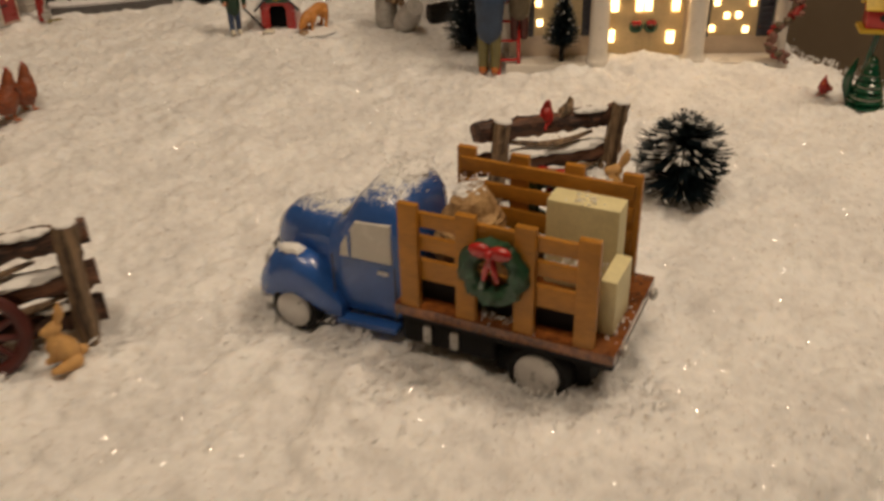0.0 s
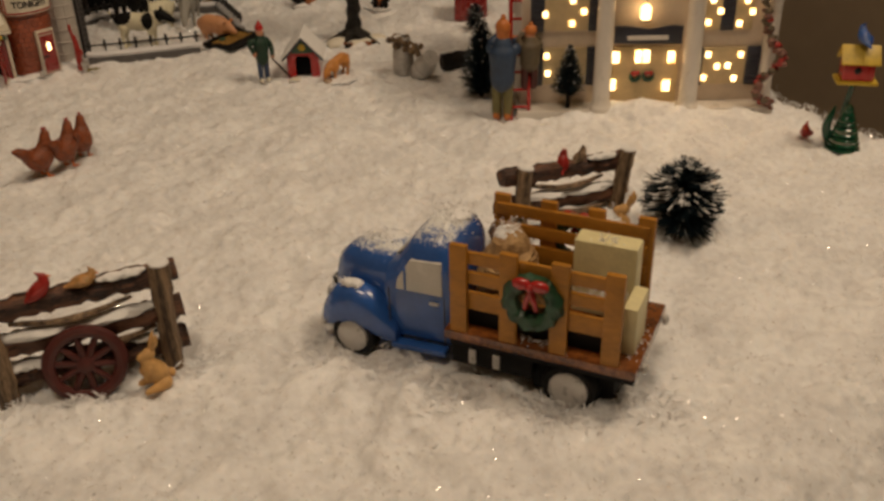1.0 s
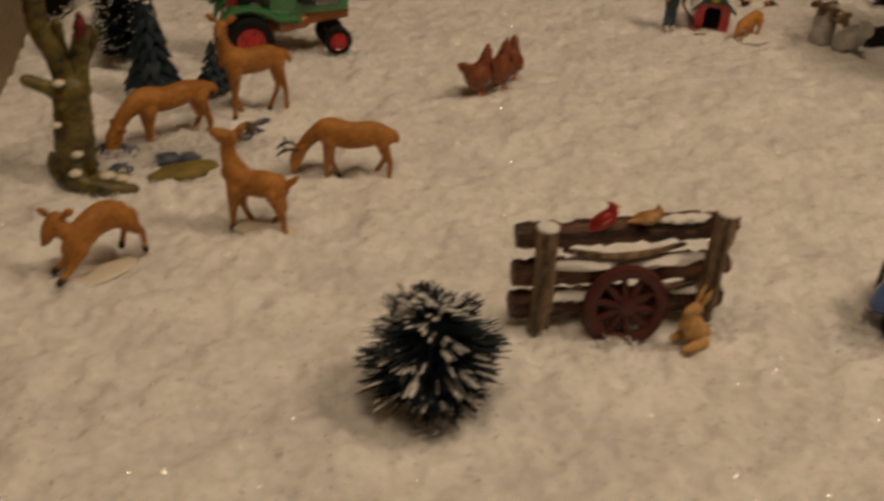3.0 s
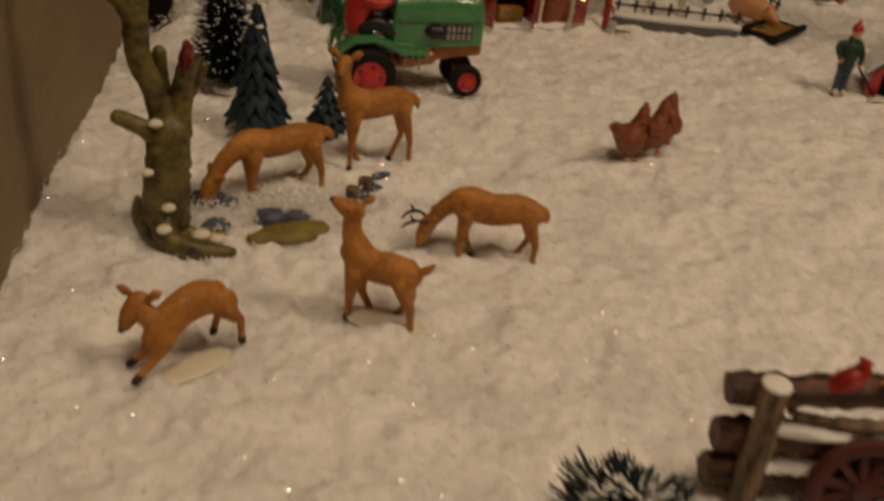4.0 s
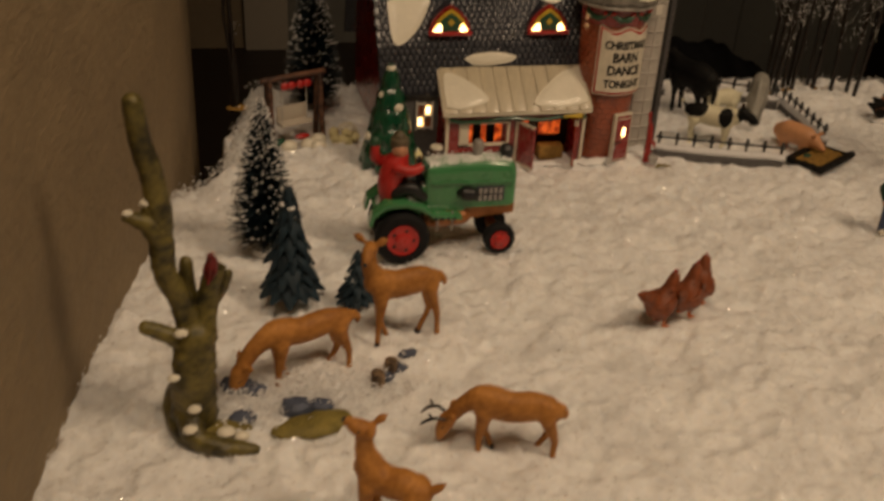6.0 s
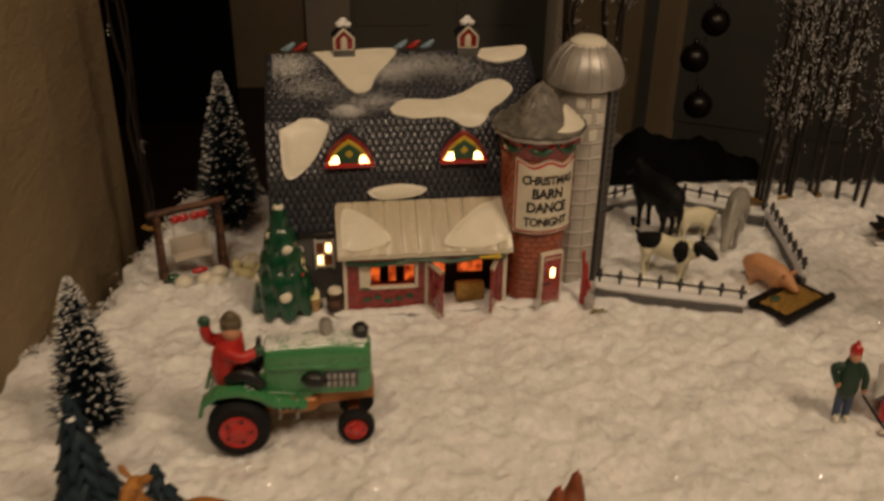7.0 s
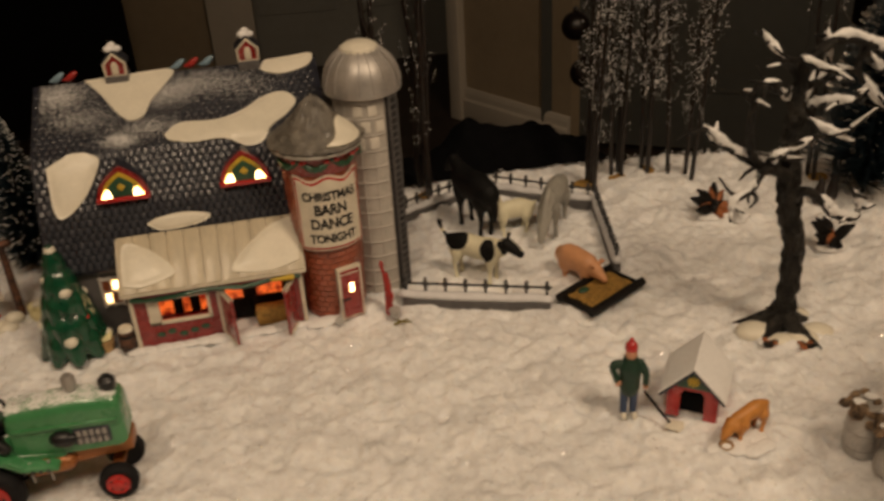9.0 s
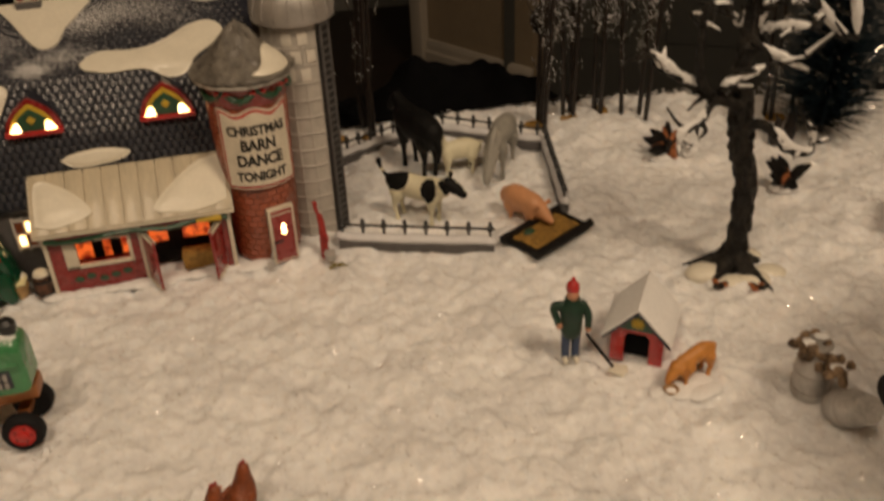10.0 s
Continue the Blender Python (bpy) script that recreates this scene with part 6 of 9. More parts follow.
# standing doe, head high and turned
quadruped("deer_figurine", pose(-0.2090, -0.2490, 0.0, 0, 0, 187) @ Matrix.Diagonal((0.92, 1, 1, 1)), "tan deer figurine standing with its head raised", "deer figurine", DM,
          [(-0.021, 0, 0.0415), (-0.011, 0, 0.0420), (0.003, 0, 0.0405), (0.014, 0, 0.0420), (0.020, 0, 0.0435)], [0.0064, 0.0090, 0.0092, 0.0098, 0.0072],
          deer_legs(0.0155, -0.0180, 0.0040, 0.033, 0.0025, 0.004, 0.004),
          ([(0.017, 0, 0.0440), (0.0225, 0, 0.0540), (0.0245, 0.001, 0.0640)], [0.0085, 0.0060, 0.0048]),
          ([(0.0225, 0.0, 0.0675), (0.0265, 0.005, 0.0670), (0.0290, 0.0100, 0.0640)], [0.0052, 0.0045, 0.0028]),
          [([(0.021, 0.003, 0.0705), (0.016, 0.004, 0.0735), (0.0125, 0.0045, 0.0745)], [0.0015, 0.0030, 0.0008]), ([(0.0255, -0.003, 0.0705), (0.0290, -0.0065, 0.0730), (0.0315, -0.009, 0.0735)], [0.0015, 0.0030, 0.0008])],
          ([(-0.0265, 0, 0.0430), (-0.0295, 0, 0.0390), (-0.030, 0, 0.0355)], [0.0028, 0.0024, 0.0010]))
# grazing doe beside the birch
quadruped("deer_figurine", pose(-0.2725, -0.2745, -0.005, 0, 0, 198) @ Matrix.Diagonal((1.12, 1, 0.90, 1)), "tan deer figurine grazing beside the birch stump", "deer figurine", DM,
          [(-0.022, 0, 0.0400), (-0.012, 0, 0.0405), (0.002, 0, 0.0385), (0.014, 0, 0.0415), (0.020, 0, 0.0400)], [0.0066, 0.0088, 0.0090, 0.0092, 0.0075],
          deer_legs(0.0140, -0.0180, 0.0040, 0.031, 0.0024, 0.004, 0.004),
          ([(0.0165, 0, 0.0415), (0.0270, 0.0005, 0.0350), (0.0345, 0.001, 0.0240)], [0.0082, 0.0056, 0.0044]),
          ([(0.0355, 0.001, 0.0205), (0.0375, 0.001, 0.0130), (0.0385, 0.001, 0.0070)], [0.0054, 0.0046, 0.0028]),
          [([(0.0345, 0.0045, 0.0225), (0.0330, 0.0085, 0.0265), (0.0325, 0.0105, 0.0285)], [0.0013, 0.0026, 0.0008]), ([(0.0345, -0.0035, 0.0225), (0.0330, -0.0075, 0.0265), (0.0325, -0.0095, 0.0285)], [0.0013, 0.0026, 0.0008])],
          ([(-0.0285, 0, 0.0410), (-0.0310, 0, 0.0370), (-0.0312, 0, 0.033)], [0.0026, 0.0022, 0.001]))
# grazing buck with dark antlers
quadruped("deer_figurine", pose(-0.1745, -0.3645, -0.001, 0, 0, 163.5) @ Matrix.Diagonal((0.95, 0.95, 0.92, 1)), "tan buck figurine grazing with dark antlers lowered", "deer figurine", DM,
          [(-0.0240, 0, 0.0325), (-0.0140, 0, 0.0345), (0.0, 0, 0.0330), (0.0125, 0, 0.0365), (0.0185, 0, 0.0365)], [0.0066, 0.0090, 0.0096, 0.0098, 0.0078],
          deer_legs(0.0140, -0.0200, 0.0040, 0.027, 0.0025, 0.003, 0.004),
          ([(0.0160, 0, 0.0385), (0.0255, 0, 0.0325), (0.0325, 0, 0.0235)], [0.0076, 0.0052, 0.0042]),
          ([(0.0340, 0, 0.0215), (0.0365, 0, 0.0145), (0.0380, 0, 0.0085)], [0.0050, 0.0042, 0.0026]),
          [([(0.0335, 0.0035, 0.0240), (0.0315, 0.0070, 0.0275), (0.0305, 0.0085, 0.0290)], [0.0012, 0.0024, 0.0008]), ([(0.0335, -0.0035, 0.0240), (0.0315, -0.0070, 0.0275), (0.0305, -0.0085, 0.0290)], [0.0012, 0.0024, 0.0008])],
          ([(-0.0285, 0, 0.0350), (-0.0305, 0, 0.0310), (-0.0305, 0, 0.0275)], [0.0026, 0.0022, 0.001]),
          [[(0.0345, 0.0030, 0.0230), (0.0400, 0.0050, 0.0250), (0.0455, 0.0055, 0.0235), (0.0490, 0.0050, 0.0200)], [(0.0345, -0.0030, 0.0230), (0.0400, -0.0060, 0.0250), (0.0455, -0.0065, 0.0235), (0.0490, -0.0060, 0.0200)], [(0.0425, 0.0052, 0.0248), (0.0445, 0.006, 0.0285)], [(0.0425, -0.006, 0.0248), (0.0445, -0.007, 0.0285)]])
# young deer looking up
quadruped("deer_figurine", pose(-0.2455, -0.4090, 0.0, 0, 0, 146) @ Matrix.Diagonal((0.92, 1.08, 0.94, 1)), "tan young deer figurine looking up with raised tail", "deer figurine", DM,
          [(-0.0150, 0, 0.0300), (-0.0065, 0, 0.0310), (0.003, 0, 0.0305), (0.0110, 0, 0.0330), (0.0150, 0, 0.0360)], [0.0068, 0.0086, 0.0082, 0.0088, 0.0070],
          deer_legs(0.0120, -0.0125, 0.0042, 0.024, 0.0026, 0.004, 0.004),
          ([(0.0125, 0, 0.0370), (0.0160, 0, 0.0460), (0.0165, 0, 0.0550)], [0.0078, 0.0054, 0.0046]),
          ([(0.0155, 0, 0.0580), (0.0205, 0.001, 0.0605), (0.0245, 0.0015, 0.0625)], [0.0052, 0.0043, 0.0028]),
          [([(0.0135, 0.0030, 0.0605), (0.0100, 0.0060, 0.0630), (0.008, 0.0075, 0.0640)], [0.0013, 0.0027, 0.0008]), ([(0.0135, -0.0030, 0.0605), (0.0100, -0.0060, 0.0630), (0.008, -0.0075, 0.0640)], [0.0013, 0.0027, 0.0008])],
          ([(-0.0200, 0, 0.0325), (-0.0245, 0, 0.0360), (-0.0275, 0, 0.0395)], [0.0026, 0.0022, 0.001]))
# fawn leaping low on its white base
bm = bmesh.new()
ball(bm, (0, 0, 0.000), 0.014, 0, 1.35, 0.55, 0.14, 16)
tagged(part("snow_mound", bm, M["glaze_white"], None, "", True, pose(-0.332, -0.4300, 0.0, 0, 0, 207)), "small white snow base under the fawn", "base")
quadruped("fawn_figurine", pose(-0.3320, -0.4230, 0.003, 0, 0, 207), "tan fawn figurine crouching forward on a white base", "deer figurine", DM,
          [(-0.0150, 0, 0.0205), (-0.0060, 0, 0.0255), (0.004, 0, 0.0240), (0.0125, 0, 0.0180), (0.0165, 0, 0.0150)], [0.0060, 0.0085, 0.0082, 0.0078, 0.0060],
          [((0.0140, 0.004, 0.0150), (0.0210, 0.0045, 0.0070), (0.0290, 0.005, 0.0010), 0.0024), ((0.0140, -0.004, 0.0150), (0.0190, -0.0045, 0.0060), (0.0250, -0.007, 0.0010), 0.0024),
           ((-0.0140, 0.0055, 0.0200), (-0.0210, 0.006, 0.0110), (-0.0215, 0.0065, 0.0, ), 0.0024), ((-0.0140, -0.0055, 0.0200), (-0.0180, -0.006, 0.0110), (-0.0150, -0.0065, 0.0), 0.0024)],
          ([(0.0120, 0, 0.0190), (0.0165, -0.003, 0.0235), (0.0190, -0.006, 0.0265)], [0.0066, 0.0052, 0.0044]),
          ([(0.0185, -0.0080, 0.0285), (0.0225, -0.0080, 0.0245), (0.0250, -0.0080, 0.0205)], [0.0054, 0.0046, 0.0031]),
          [([(0.0185, -0.0125, 0.0300), (0.0200, -0.0170, 0.0310), (0.0210, -0.0210, 0.0308)], [0.0014, 0.0026, 0.0009]), ([(0.0165, -0.0035, 0.0320), (0.0140, -0.0010, 0.0350), (0.0125, 0.0005, 0.0362)], [0.0014, 0.0026, 0.0009])],
          ([(-0.0195, 0, 0.0215), (-0.0225, 0, 0.0195)], [0.0022, 0.0010]))


def hen(m, label, size=1.0):
    S = Matrix.Diagonal((size * 0.76, size * 0.92, size * 0.91, 1))
    bm = bmesh.new()
    tube(bm, [(-0.0190, 0, 0.0245), (-0.0130, 0, 0.0205), (-0.0040, 0, 0.0160), (0.0045, 0, 0.0175), (0.0088, 0, 0.0245), (0.0100, 0, 0.0300), (0.0112, 0, 0.0342)], [0.0024, 0.0062, 0.0100, 0.0100, 0.0080, 0.0058, 0.0046], 14, 0, squash=0.85, m=S)
    for y in (-0.0018, 0.0018):
        tube(bm, [(-0.0110, y, 0.0215), (-0.0190, y * 1.4, 0.0262), (-0.0250, y * 1.6, 0.0288)], [0.0056, 0.0044, 0.0016], 10, 0, squash=0.6, m=S)
    for s in (-1, 1):
        tube(bm, [(0.0045, s * 0.0076, 0.0195), (-0.004, s * 0.0090, 0.0170), (-0.0125, s * 0.0070, 0.0190)], [0.0046, 0.0056, 0.0016], 10, 0, squash=0.45, m=S)
        tube(bm, [(0.001, s * 0.0040, 0.0110), (0.0015, s * 0.004, 0.0058)], [0.0040, 0.0018], 8, 0, k=2, m=S)
    bm = fuse(bm, 0.0006, 3)
    for s in (-1, 1):
        tube(bm, [(0.001, s * 0.004, 0.0075), (0.0015, s * 0.004, 0.0035), (0.0015, s * 0.004, 0.0010)], [0.0014, 0.0010, 0.0009], 8, 1, m=S)
        for a in (-0.5, 0, 0.5):
            tube(bm, [(0.0015, s * 0.004, 0.0010), (0.0015 + 0.0048 * math.cos(a), s * 0.004 + 0.0048 * math.sin(a), 0.0006)], [0.0009, 0.0005], 6, 1, k=2, m=S)
    tube(bm, [(0.0140, 0, 0.0352), (0.0172, 0, 0.0340)], [0.0013, 0.0003], 7, 1, k=2, m=S)
    for i in range(3):
        ball(bm, (0.0092 + i * 0.002, 0, 0.0398 - 0.0004 * i), 0.0012, 2, 0.9, 0.5, 1.2, 8, S)
    ball(bm, (0.0138, 0, 0.0320), 0.0011, 2, 0.8, 0.8, 1.4, 8, S)
    ob = part("hen_figurine", bm, [M["hen"], M["beak"], M["cardinal"]], None, "", True, m)
    return tagged(ob, label, "hen figurine", "three hens")


hen(pose(-0.0365, -0.2600, 0, 0, 0, 22), "red-brown hen figurine with its tail lifted", 1.07)
hen(pose(-0.0145, -0.2530, 0, 0, 0, 38), "red-brown hen figurine standing between two others", 1.07)
hen(pose(0.0025, -0.2400, 0, 0, 0, 55), "red-brown hen figurine looking ahead", 1.0)


# ---- bottle-brush trees ----
def brush(name, m, h, rad, label, count, foot=0.004, frost=0.35, seed=3, droop=0.0, bulge=False, category="tree", power=1.0, length=1.0, tufts=0):
    """A wire stem with hundreds of bristles, their tips flocked white."""
    t = thing(name, m, label, category)
    random.seed(seed)
    bm = bmesh.new()
    tube(bm, [(0, 0, -0.003), (0, 0, h * 0.5), (0.0005, 0, h * 0.97)], [0.0022, 0.0015, 0.0008], 8)
    part("stem", bm, M["bark_dark"], t)
    needles, tips = bmesh.new(), bmesh.new()
    for i in range(count):
        s = (i + random.random()) / count
        z = foot + (h - foot) * s
        r = rad * (math.sin(math.pi * min(1.0, 0.22 + 0.78 * s)) ** 0.6 if bulge else (1 - s) ** power * (0.6 + 0.4 * min(1, s * 9))) * random.uniform(0.66, 1.10) * length + 0.0015
        a = i * 2.39996 + random.uniform(-0.4, 0.4)
        el = random.uniform(-0.25, 0.35) - droop + (0.9 * max(0, s - 0.75) * 4 if bulge else 0.2)
        snowy, thick, inner = random.random() < frost * (0.45 + 1.1 * s), 0.00042, random.uniform(0.80, 0.95)
        if tufts:
            # bristles bound into flat sprays, snow caught along the upper ones
            k = int(s * tufts)
            spray = random.Random(seed * 1000 + k * 7 + i % 5)
            a = spray.uniform(0, 6.28) + random.gauss(0, 0.16)
            lean = spray.uniform(-0.12, 0.22)
            el = lean + random.gauss(0, 0.07) + 1.5 * max(0.0, s - 0.62) - 0.35 * max(0.0, 0.3 - s)
            r *= spray.uniform(0.80, 1.08)
            thick = 0.00058
            snowy = random.random() < frost * (0.25 + 1.6 * s) * (2.0 if spray.random() < 0.5 else 0.3)
            inner = random.uniform(0.45, 0.85)
        d = Vector((math.cos(a) * math.cos(el), math.sin(a) * math.cos(el), math.sin(el)))
        p0, p1 = Vector((0, 0, z)), Vector((0, 0, z)) + d * r
        w = Vector((-math.sin(a), math.cos(a), 0)) * thick
        u = d.cross(w).normalized() * thick
        v = [needles.verts.new(p0 + q * 1.5) for q in (w, u, -w)] + [needles.verts.new(p1 + q * 0.6) for q in (w, u, -w)]
        for f in ((0, 1, 4, 3), (1, 2, 5, 4), (2, 0, 3, 5)):
            needles.faces.new([v[k] for k in f])
        if snowy:
            q0 = p0 + d * r * inner
            g = [tips.verts.new(q0 + k * 1.5) for k in (w, u, -w, -u)] + [tips.verts.new(p1 + d * 0.0004 + k * 0.9) for k in (w, u, -w, -u)]
            for k in range(4):
                tips.faces.new((g[k], g[(k + 1) % 4], g[4 + (k + 1) % 4], g[4 + k]))
            tips.faces.new(g[4:])
    tagged(part("bristle", needles, M["needle"], t, smooth=False), kind="stuff")
    tagged(part("frosted_tip", tips, M["bead"] if name == "frosted_pine" else M["flock"], t, "white snow-flocked bristle tips", smooth=False), kind="stuff")
    if name == "potted_tree":
        return t
    bm = bmesh.new()
    lathe(bm, [(0.010, -0.002), (0.0095, 0.0015), (0.006, 0.0032), (0.0005, 0.0036)], 16)
    part("base", bm, M["flock"], t, "white snowy base")
    return t


brush("bottle_brush_bush", pose(-0.2080, -0.5800, 0), 0.0500, 0.0300, "round dark bottle-brush bush with snow-flocked tips beside the fence", 4200, 0.006, 0.10, 41, 0.05, True, "bush", tufts=34)
brush("bottle_brush_bush", pose(0.2880, -0.6440, 0, 0, 0, 40), 0.0490, 0.0265, "round dark bottle-brush bush with snow-flocked tips beyond the truck", 3800, 0.007, 0.11, 42, 0.05, True, "bush", tufts=32)
brush("bottle_brush_tree", pose(-0.2840, -0.1180, 0), 0.116, 0.0285, "tall narrow bottle-brush tree with white flocked tips behind the deer", 3000, 0.006, 0.27, 43, 0.05, False, "tree", 0.8)
brush("bottle_brush_tree", pose(-0.2150, 0.1750, 0), 0.152, 0.0330, "tall dark bottle-brush tree with frosted tips beside the barn", 3600, 0.008, 0.15, 44, 0.05, False, "tree", 0.75)
brush("bottle_brush_tree", pose(0.3500, -0.3450, 0), 0.076, 0.0240, "dark bottle-brush tree behind the ladder", 1500, 0.006, 0.05, 45, 0.0, False, "tree", 0.6)


def resin_pine(m, h, rad, tiers, label, seed):
    t = thing("resin_pine", m, label, "tree")
    random.seed(seed)
    bm = bmesh.new()
    tube(bm, [(0, 0, -0.002), (0, 0, h * 0.9)], [0.003, 0.001], 8, k=2)
    part("trunk", bm, M["bark_dark"], t)
    for k in range(tiers):
        s = k / tiers
        z, r = h * (0.10 + 0.80 * s), rad * (1 - s) ** 0.85 + 0.0012
        n = max(6, int(11 * (1 - s * 0.5)))
        bm = bmesh.new()
        for i in range(n):
            a = 2 * math.pi * (i + random.uniform(-0.25, 0.25)) / n + k
            q = r * random.uniform(0.85, 1.12)
            c, sn = math.cos(a), math.sin(a)
            tube(bm, [(0, 0, z + h * 0.10), (c * q * 0.55, sn * q * 0.55, z + h * 0.05), (c * q, sn * q, z - h * 0.030)], [0.0014 + q * 0.14, q * 0.22, 0.0005 + q * 0.03], 8, squash=1.4, k=3, jitter=0.12)
        part("bough_tier", bm, M["resin_pine"], t)
    for _ in range(4):
        s = random.random() * 0.8
        a = random.uniform(0, 6.28)
        r = rad * (1 - s) ** 0.85 * 0.75
        bm = bmesh.new()
        ball(bm, (r * math.cos(a), r * math.sin(a), h * (0.16 + 0.8 * s)), 0.0019, 0, 1.3, 1.3, 0.7, 8)
        part("snow_dab", bm, M["flock"], t)
    return t


resin_pine(pose(-0.2725, -0.1950, 0.002), 0.091, 0.0200, 7, "blue-green moulded resin pine with a few snow dabs", 51)
resin_pine(pose(-0.2300, -0.2060, 0.002), 0.044, 0.0130, 5, "small blue-green moulded resin pine behind the doe", 52)


# ---- birch stump with its mossy ground ----
def build_birch():
    t = thing("birch_stump", pose(-0.3180, -0.3180, 0), "mossy forked birch stump with broken limbs and snow dabs", "tree")
    random.seed(61)
    J = 0.06
    bm = bmesh.new()
    tube(bm, [(-0.019, 0.008, -0.003), (-0.0175, 0.003, 0.015), (-0.0160, 0.000, 0.0388), (-0.0140, 0.002, 0.058)], [0.0138, 0.0120, 0.0110, 0.0108], 18, jitter=J * 1.4, k=8)
    trunk = part("trunk", bm, M["birch"], t)
    bm = bmesh.new()
    tube(bm, [(-0.0150, 0.005, 0.054), (-0.0190, 0.006, 0.076), (-0.0256, 0.006, 0.094), (-0.0264, 0.006, 0.110), (-0.0262, 0.007, 0.126), (-0.0272, 0.008, 0.144), (-0.0310, 0.009, 0.162), (-0.0330, 0.010, 0.182)], [0.0082, 0.0062, 0.0060, 0.0062, 0.0064, 0.0058, 0.0054, 0.0048], 14, jitter=J, k=7)
    part("limb", bm, M["birch"], t, "tall broken limb")
    bm = bmesh.new()
    tube(bm, [(-0.0110, 0.006, 0.055), (-0.0060, 0.011, 0.078), (-0.0010, 0.012, 0.0935)], [0.0078, 0.0058, 0.0052], 14, jitter=J, k=7, round_ends=False)
    part("limb", bm, M["birch"], t, "short sawn limb")
    for pts, rr in (([(-0.0255, 0.005, 0.113), (-0.0310, 0.004, 0.1230), (-0.0405, 0.004, 0.1275)], [0.0060, 0.0052, 0.0028]), ([(-0.0255, 0.006, 0.120), (-0.0306, 0.006, 0.1310)], [0.0055, 0.0038]), ([(-0.0180, 0.001, 0.055), (-0.0270, 0.000, 0.0620), (-0.0371, 0.000, 0.0672)], [0.0064, 0.0046, 0.0040]), ([(-0.0040, 0.013, 0.0740), (0.0010, 0.014, 0.0800), (0.0043, 0.014, 0.0870)], [0.0042, 0.0034, 0.0028]), ([(-0.0150, 0.012, 0.064), (-0.0162, 0.018, 0.080), (-0.0161, 0.018, 0.0930)], [0.0050, 0.0040, 0.0036])):
        bm = bmesh.new()
        tube(bm, pts, rr, 12, jitter=J)
        part("branch_stub", bm, M["birch"], t)
    for pts, rr in (([(-0.031, 0.040, 0.000), (-0.030, 0.015, 0.003), (-0.022, -0.008, 0.003), (-0.006, -0.019, 0.002), (0.012, -0.022, 0.000)], [0.003, 0.0055, 0.0062, 0.0056, 0.0030]), ([(-0.020, 0.000, 0.014), (-0.018, -0.012, 0.006), (-0.008, -0.020, 0.001)], [0.008, 0.0065, 0.003])):
        bm = bmesh.new()
        tube(bm, pts, rr, 12, jitter=J)
        part("root", bm, M["birch"], t)
    for c, r in (((-0.0400, 0.003, 0.1300), 0.0030), ((-0.0312, 0.005, 0.1340), 0.0038), ((-0.0205, -0.006, 0.0660), 0.0040), ((-0.0260, -0.010, 0.0420), 0.0036), ((-0.017, -0.0125, 0.0230), 0.0040), ((-0.0200, -0.0150, 0.0120), 0.0044), ((-0.002, -0.014, 0.0070), 0.0056), ((0.006, -0.016, 0.0050), 0.0046)):
        bm = bmesh.new()
        ball(bm, c, r * 0.74, 0, 1.25, 1.0, 0.75, 10)
        part("snow_dab", bm, M["glaze_white"], t)
    g = thing("mossy_ground", pose(-0.2700, -0.3050, 0), "mossy patch with blue rocks and loose snow under the deer", "ground piece")
    bm = bmesh.new()
    for x, y, r in ((-0.004, -0.022, 0.012), (0.005, -0.018, 0.010), (-0.014, -0.024, 0.009), (-0.052, -0.018, 0.011)):
        ball(bm, (x, y, 0.0010), r, 0, 1.45, 0.8, 0.34, 14)
    for v in bm.verts:
        v.co += Vector((random.uniform(-1, 1), random.uniform(-1, 1), random.uniform(-1, 1))) * 0.0007
    part("moss", bm, M["moss"], g, "olive moss")
    for x, y, r in ((-0.012, -0.006, 0.0085), (0.002, -0.007, 0.0070), (-0.041, -0.010, 0.0065), (-0.043, 0.020, 0.0080), (-0.033, 0.014, 0.0065), (0.052, 0.022, 0.0060), (0.062, 0.034, 0.0058), (0.043, 0.014, 0.0050)):
        bm = bmesh.new()
        ball(bm, (x, y, 0.002), r, 0, 1.2, 0.9, 0.55, 9)
        for v in bm.verts:
            v.co += Vector((random.uniform(-1, 1), random.uniform(-1, 1), random.uniform(-1, 1))) * r * 0.14
        part("rock", bm, M["blue_rock"], g, smooth=False)
    for x, y in ((0.038, 0.010), (0.048, 0.021)):
        bm = bmesh.new()
        tube(bm, [(x, y, 0.0), (x, y, 0.009)], [0.0042, 0.0040], 10, k=2, jitter=0.1, round_ends=False)
        part("small_stump", bm, M["post"], g)
    bm = bmesh.new()
    for _ in range(1500):
        x, y = random.gauss(-0.012, 0.030), random.gauss(0.008, 0.014)
        if math.hypot((x + 0.002) / 1.5, y + 0.021) < 0.013:
            continue
        q = Vector((x, y, 0.0035 + random.uniform(-0.001, 0.002)))
        a = Vector((random.gauss(0, 1), random.gauss(0, 1), random.gauss(0, 0.6))).normalized() * random.uniform(0.0008, 0.0026)
        b = a.cross(Vector((random.gauss(0, 1), random.gauss(0, 1), random.gauss(0, 1)))).normalized() * 0.0007
        v = [bm.verts.new(q + d) for d in (a, b, -a, -b)] + [bm.verts.new(q + a.cross(b).normalized() * 0.0006)]
        for i in range(4):
            bm.faces.new((v[i], v[(i + 1) % 4], v[4]))
    tagged(part("loose_snow", bm, M["chip"], g, "loose shredded snow", smooth=False), kind="stuff")
    bm = bmesh.new()
    ball(bm, (0, 0, 0.001), 0.014, 0, 1.5, 0.75, 0.16, 14)
    tagged(part("snow_mound", bm, M["glaze_white"], None, "", True, pose(-0.2420, -0.4125, 0.0, 0, 0, 150)), "small cream snow base under the young deer", "base")
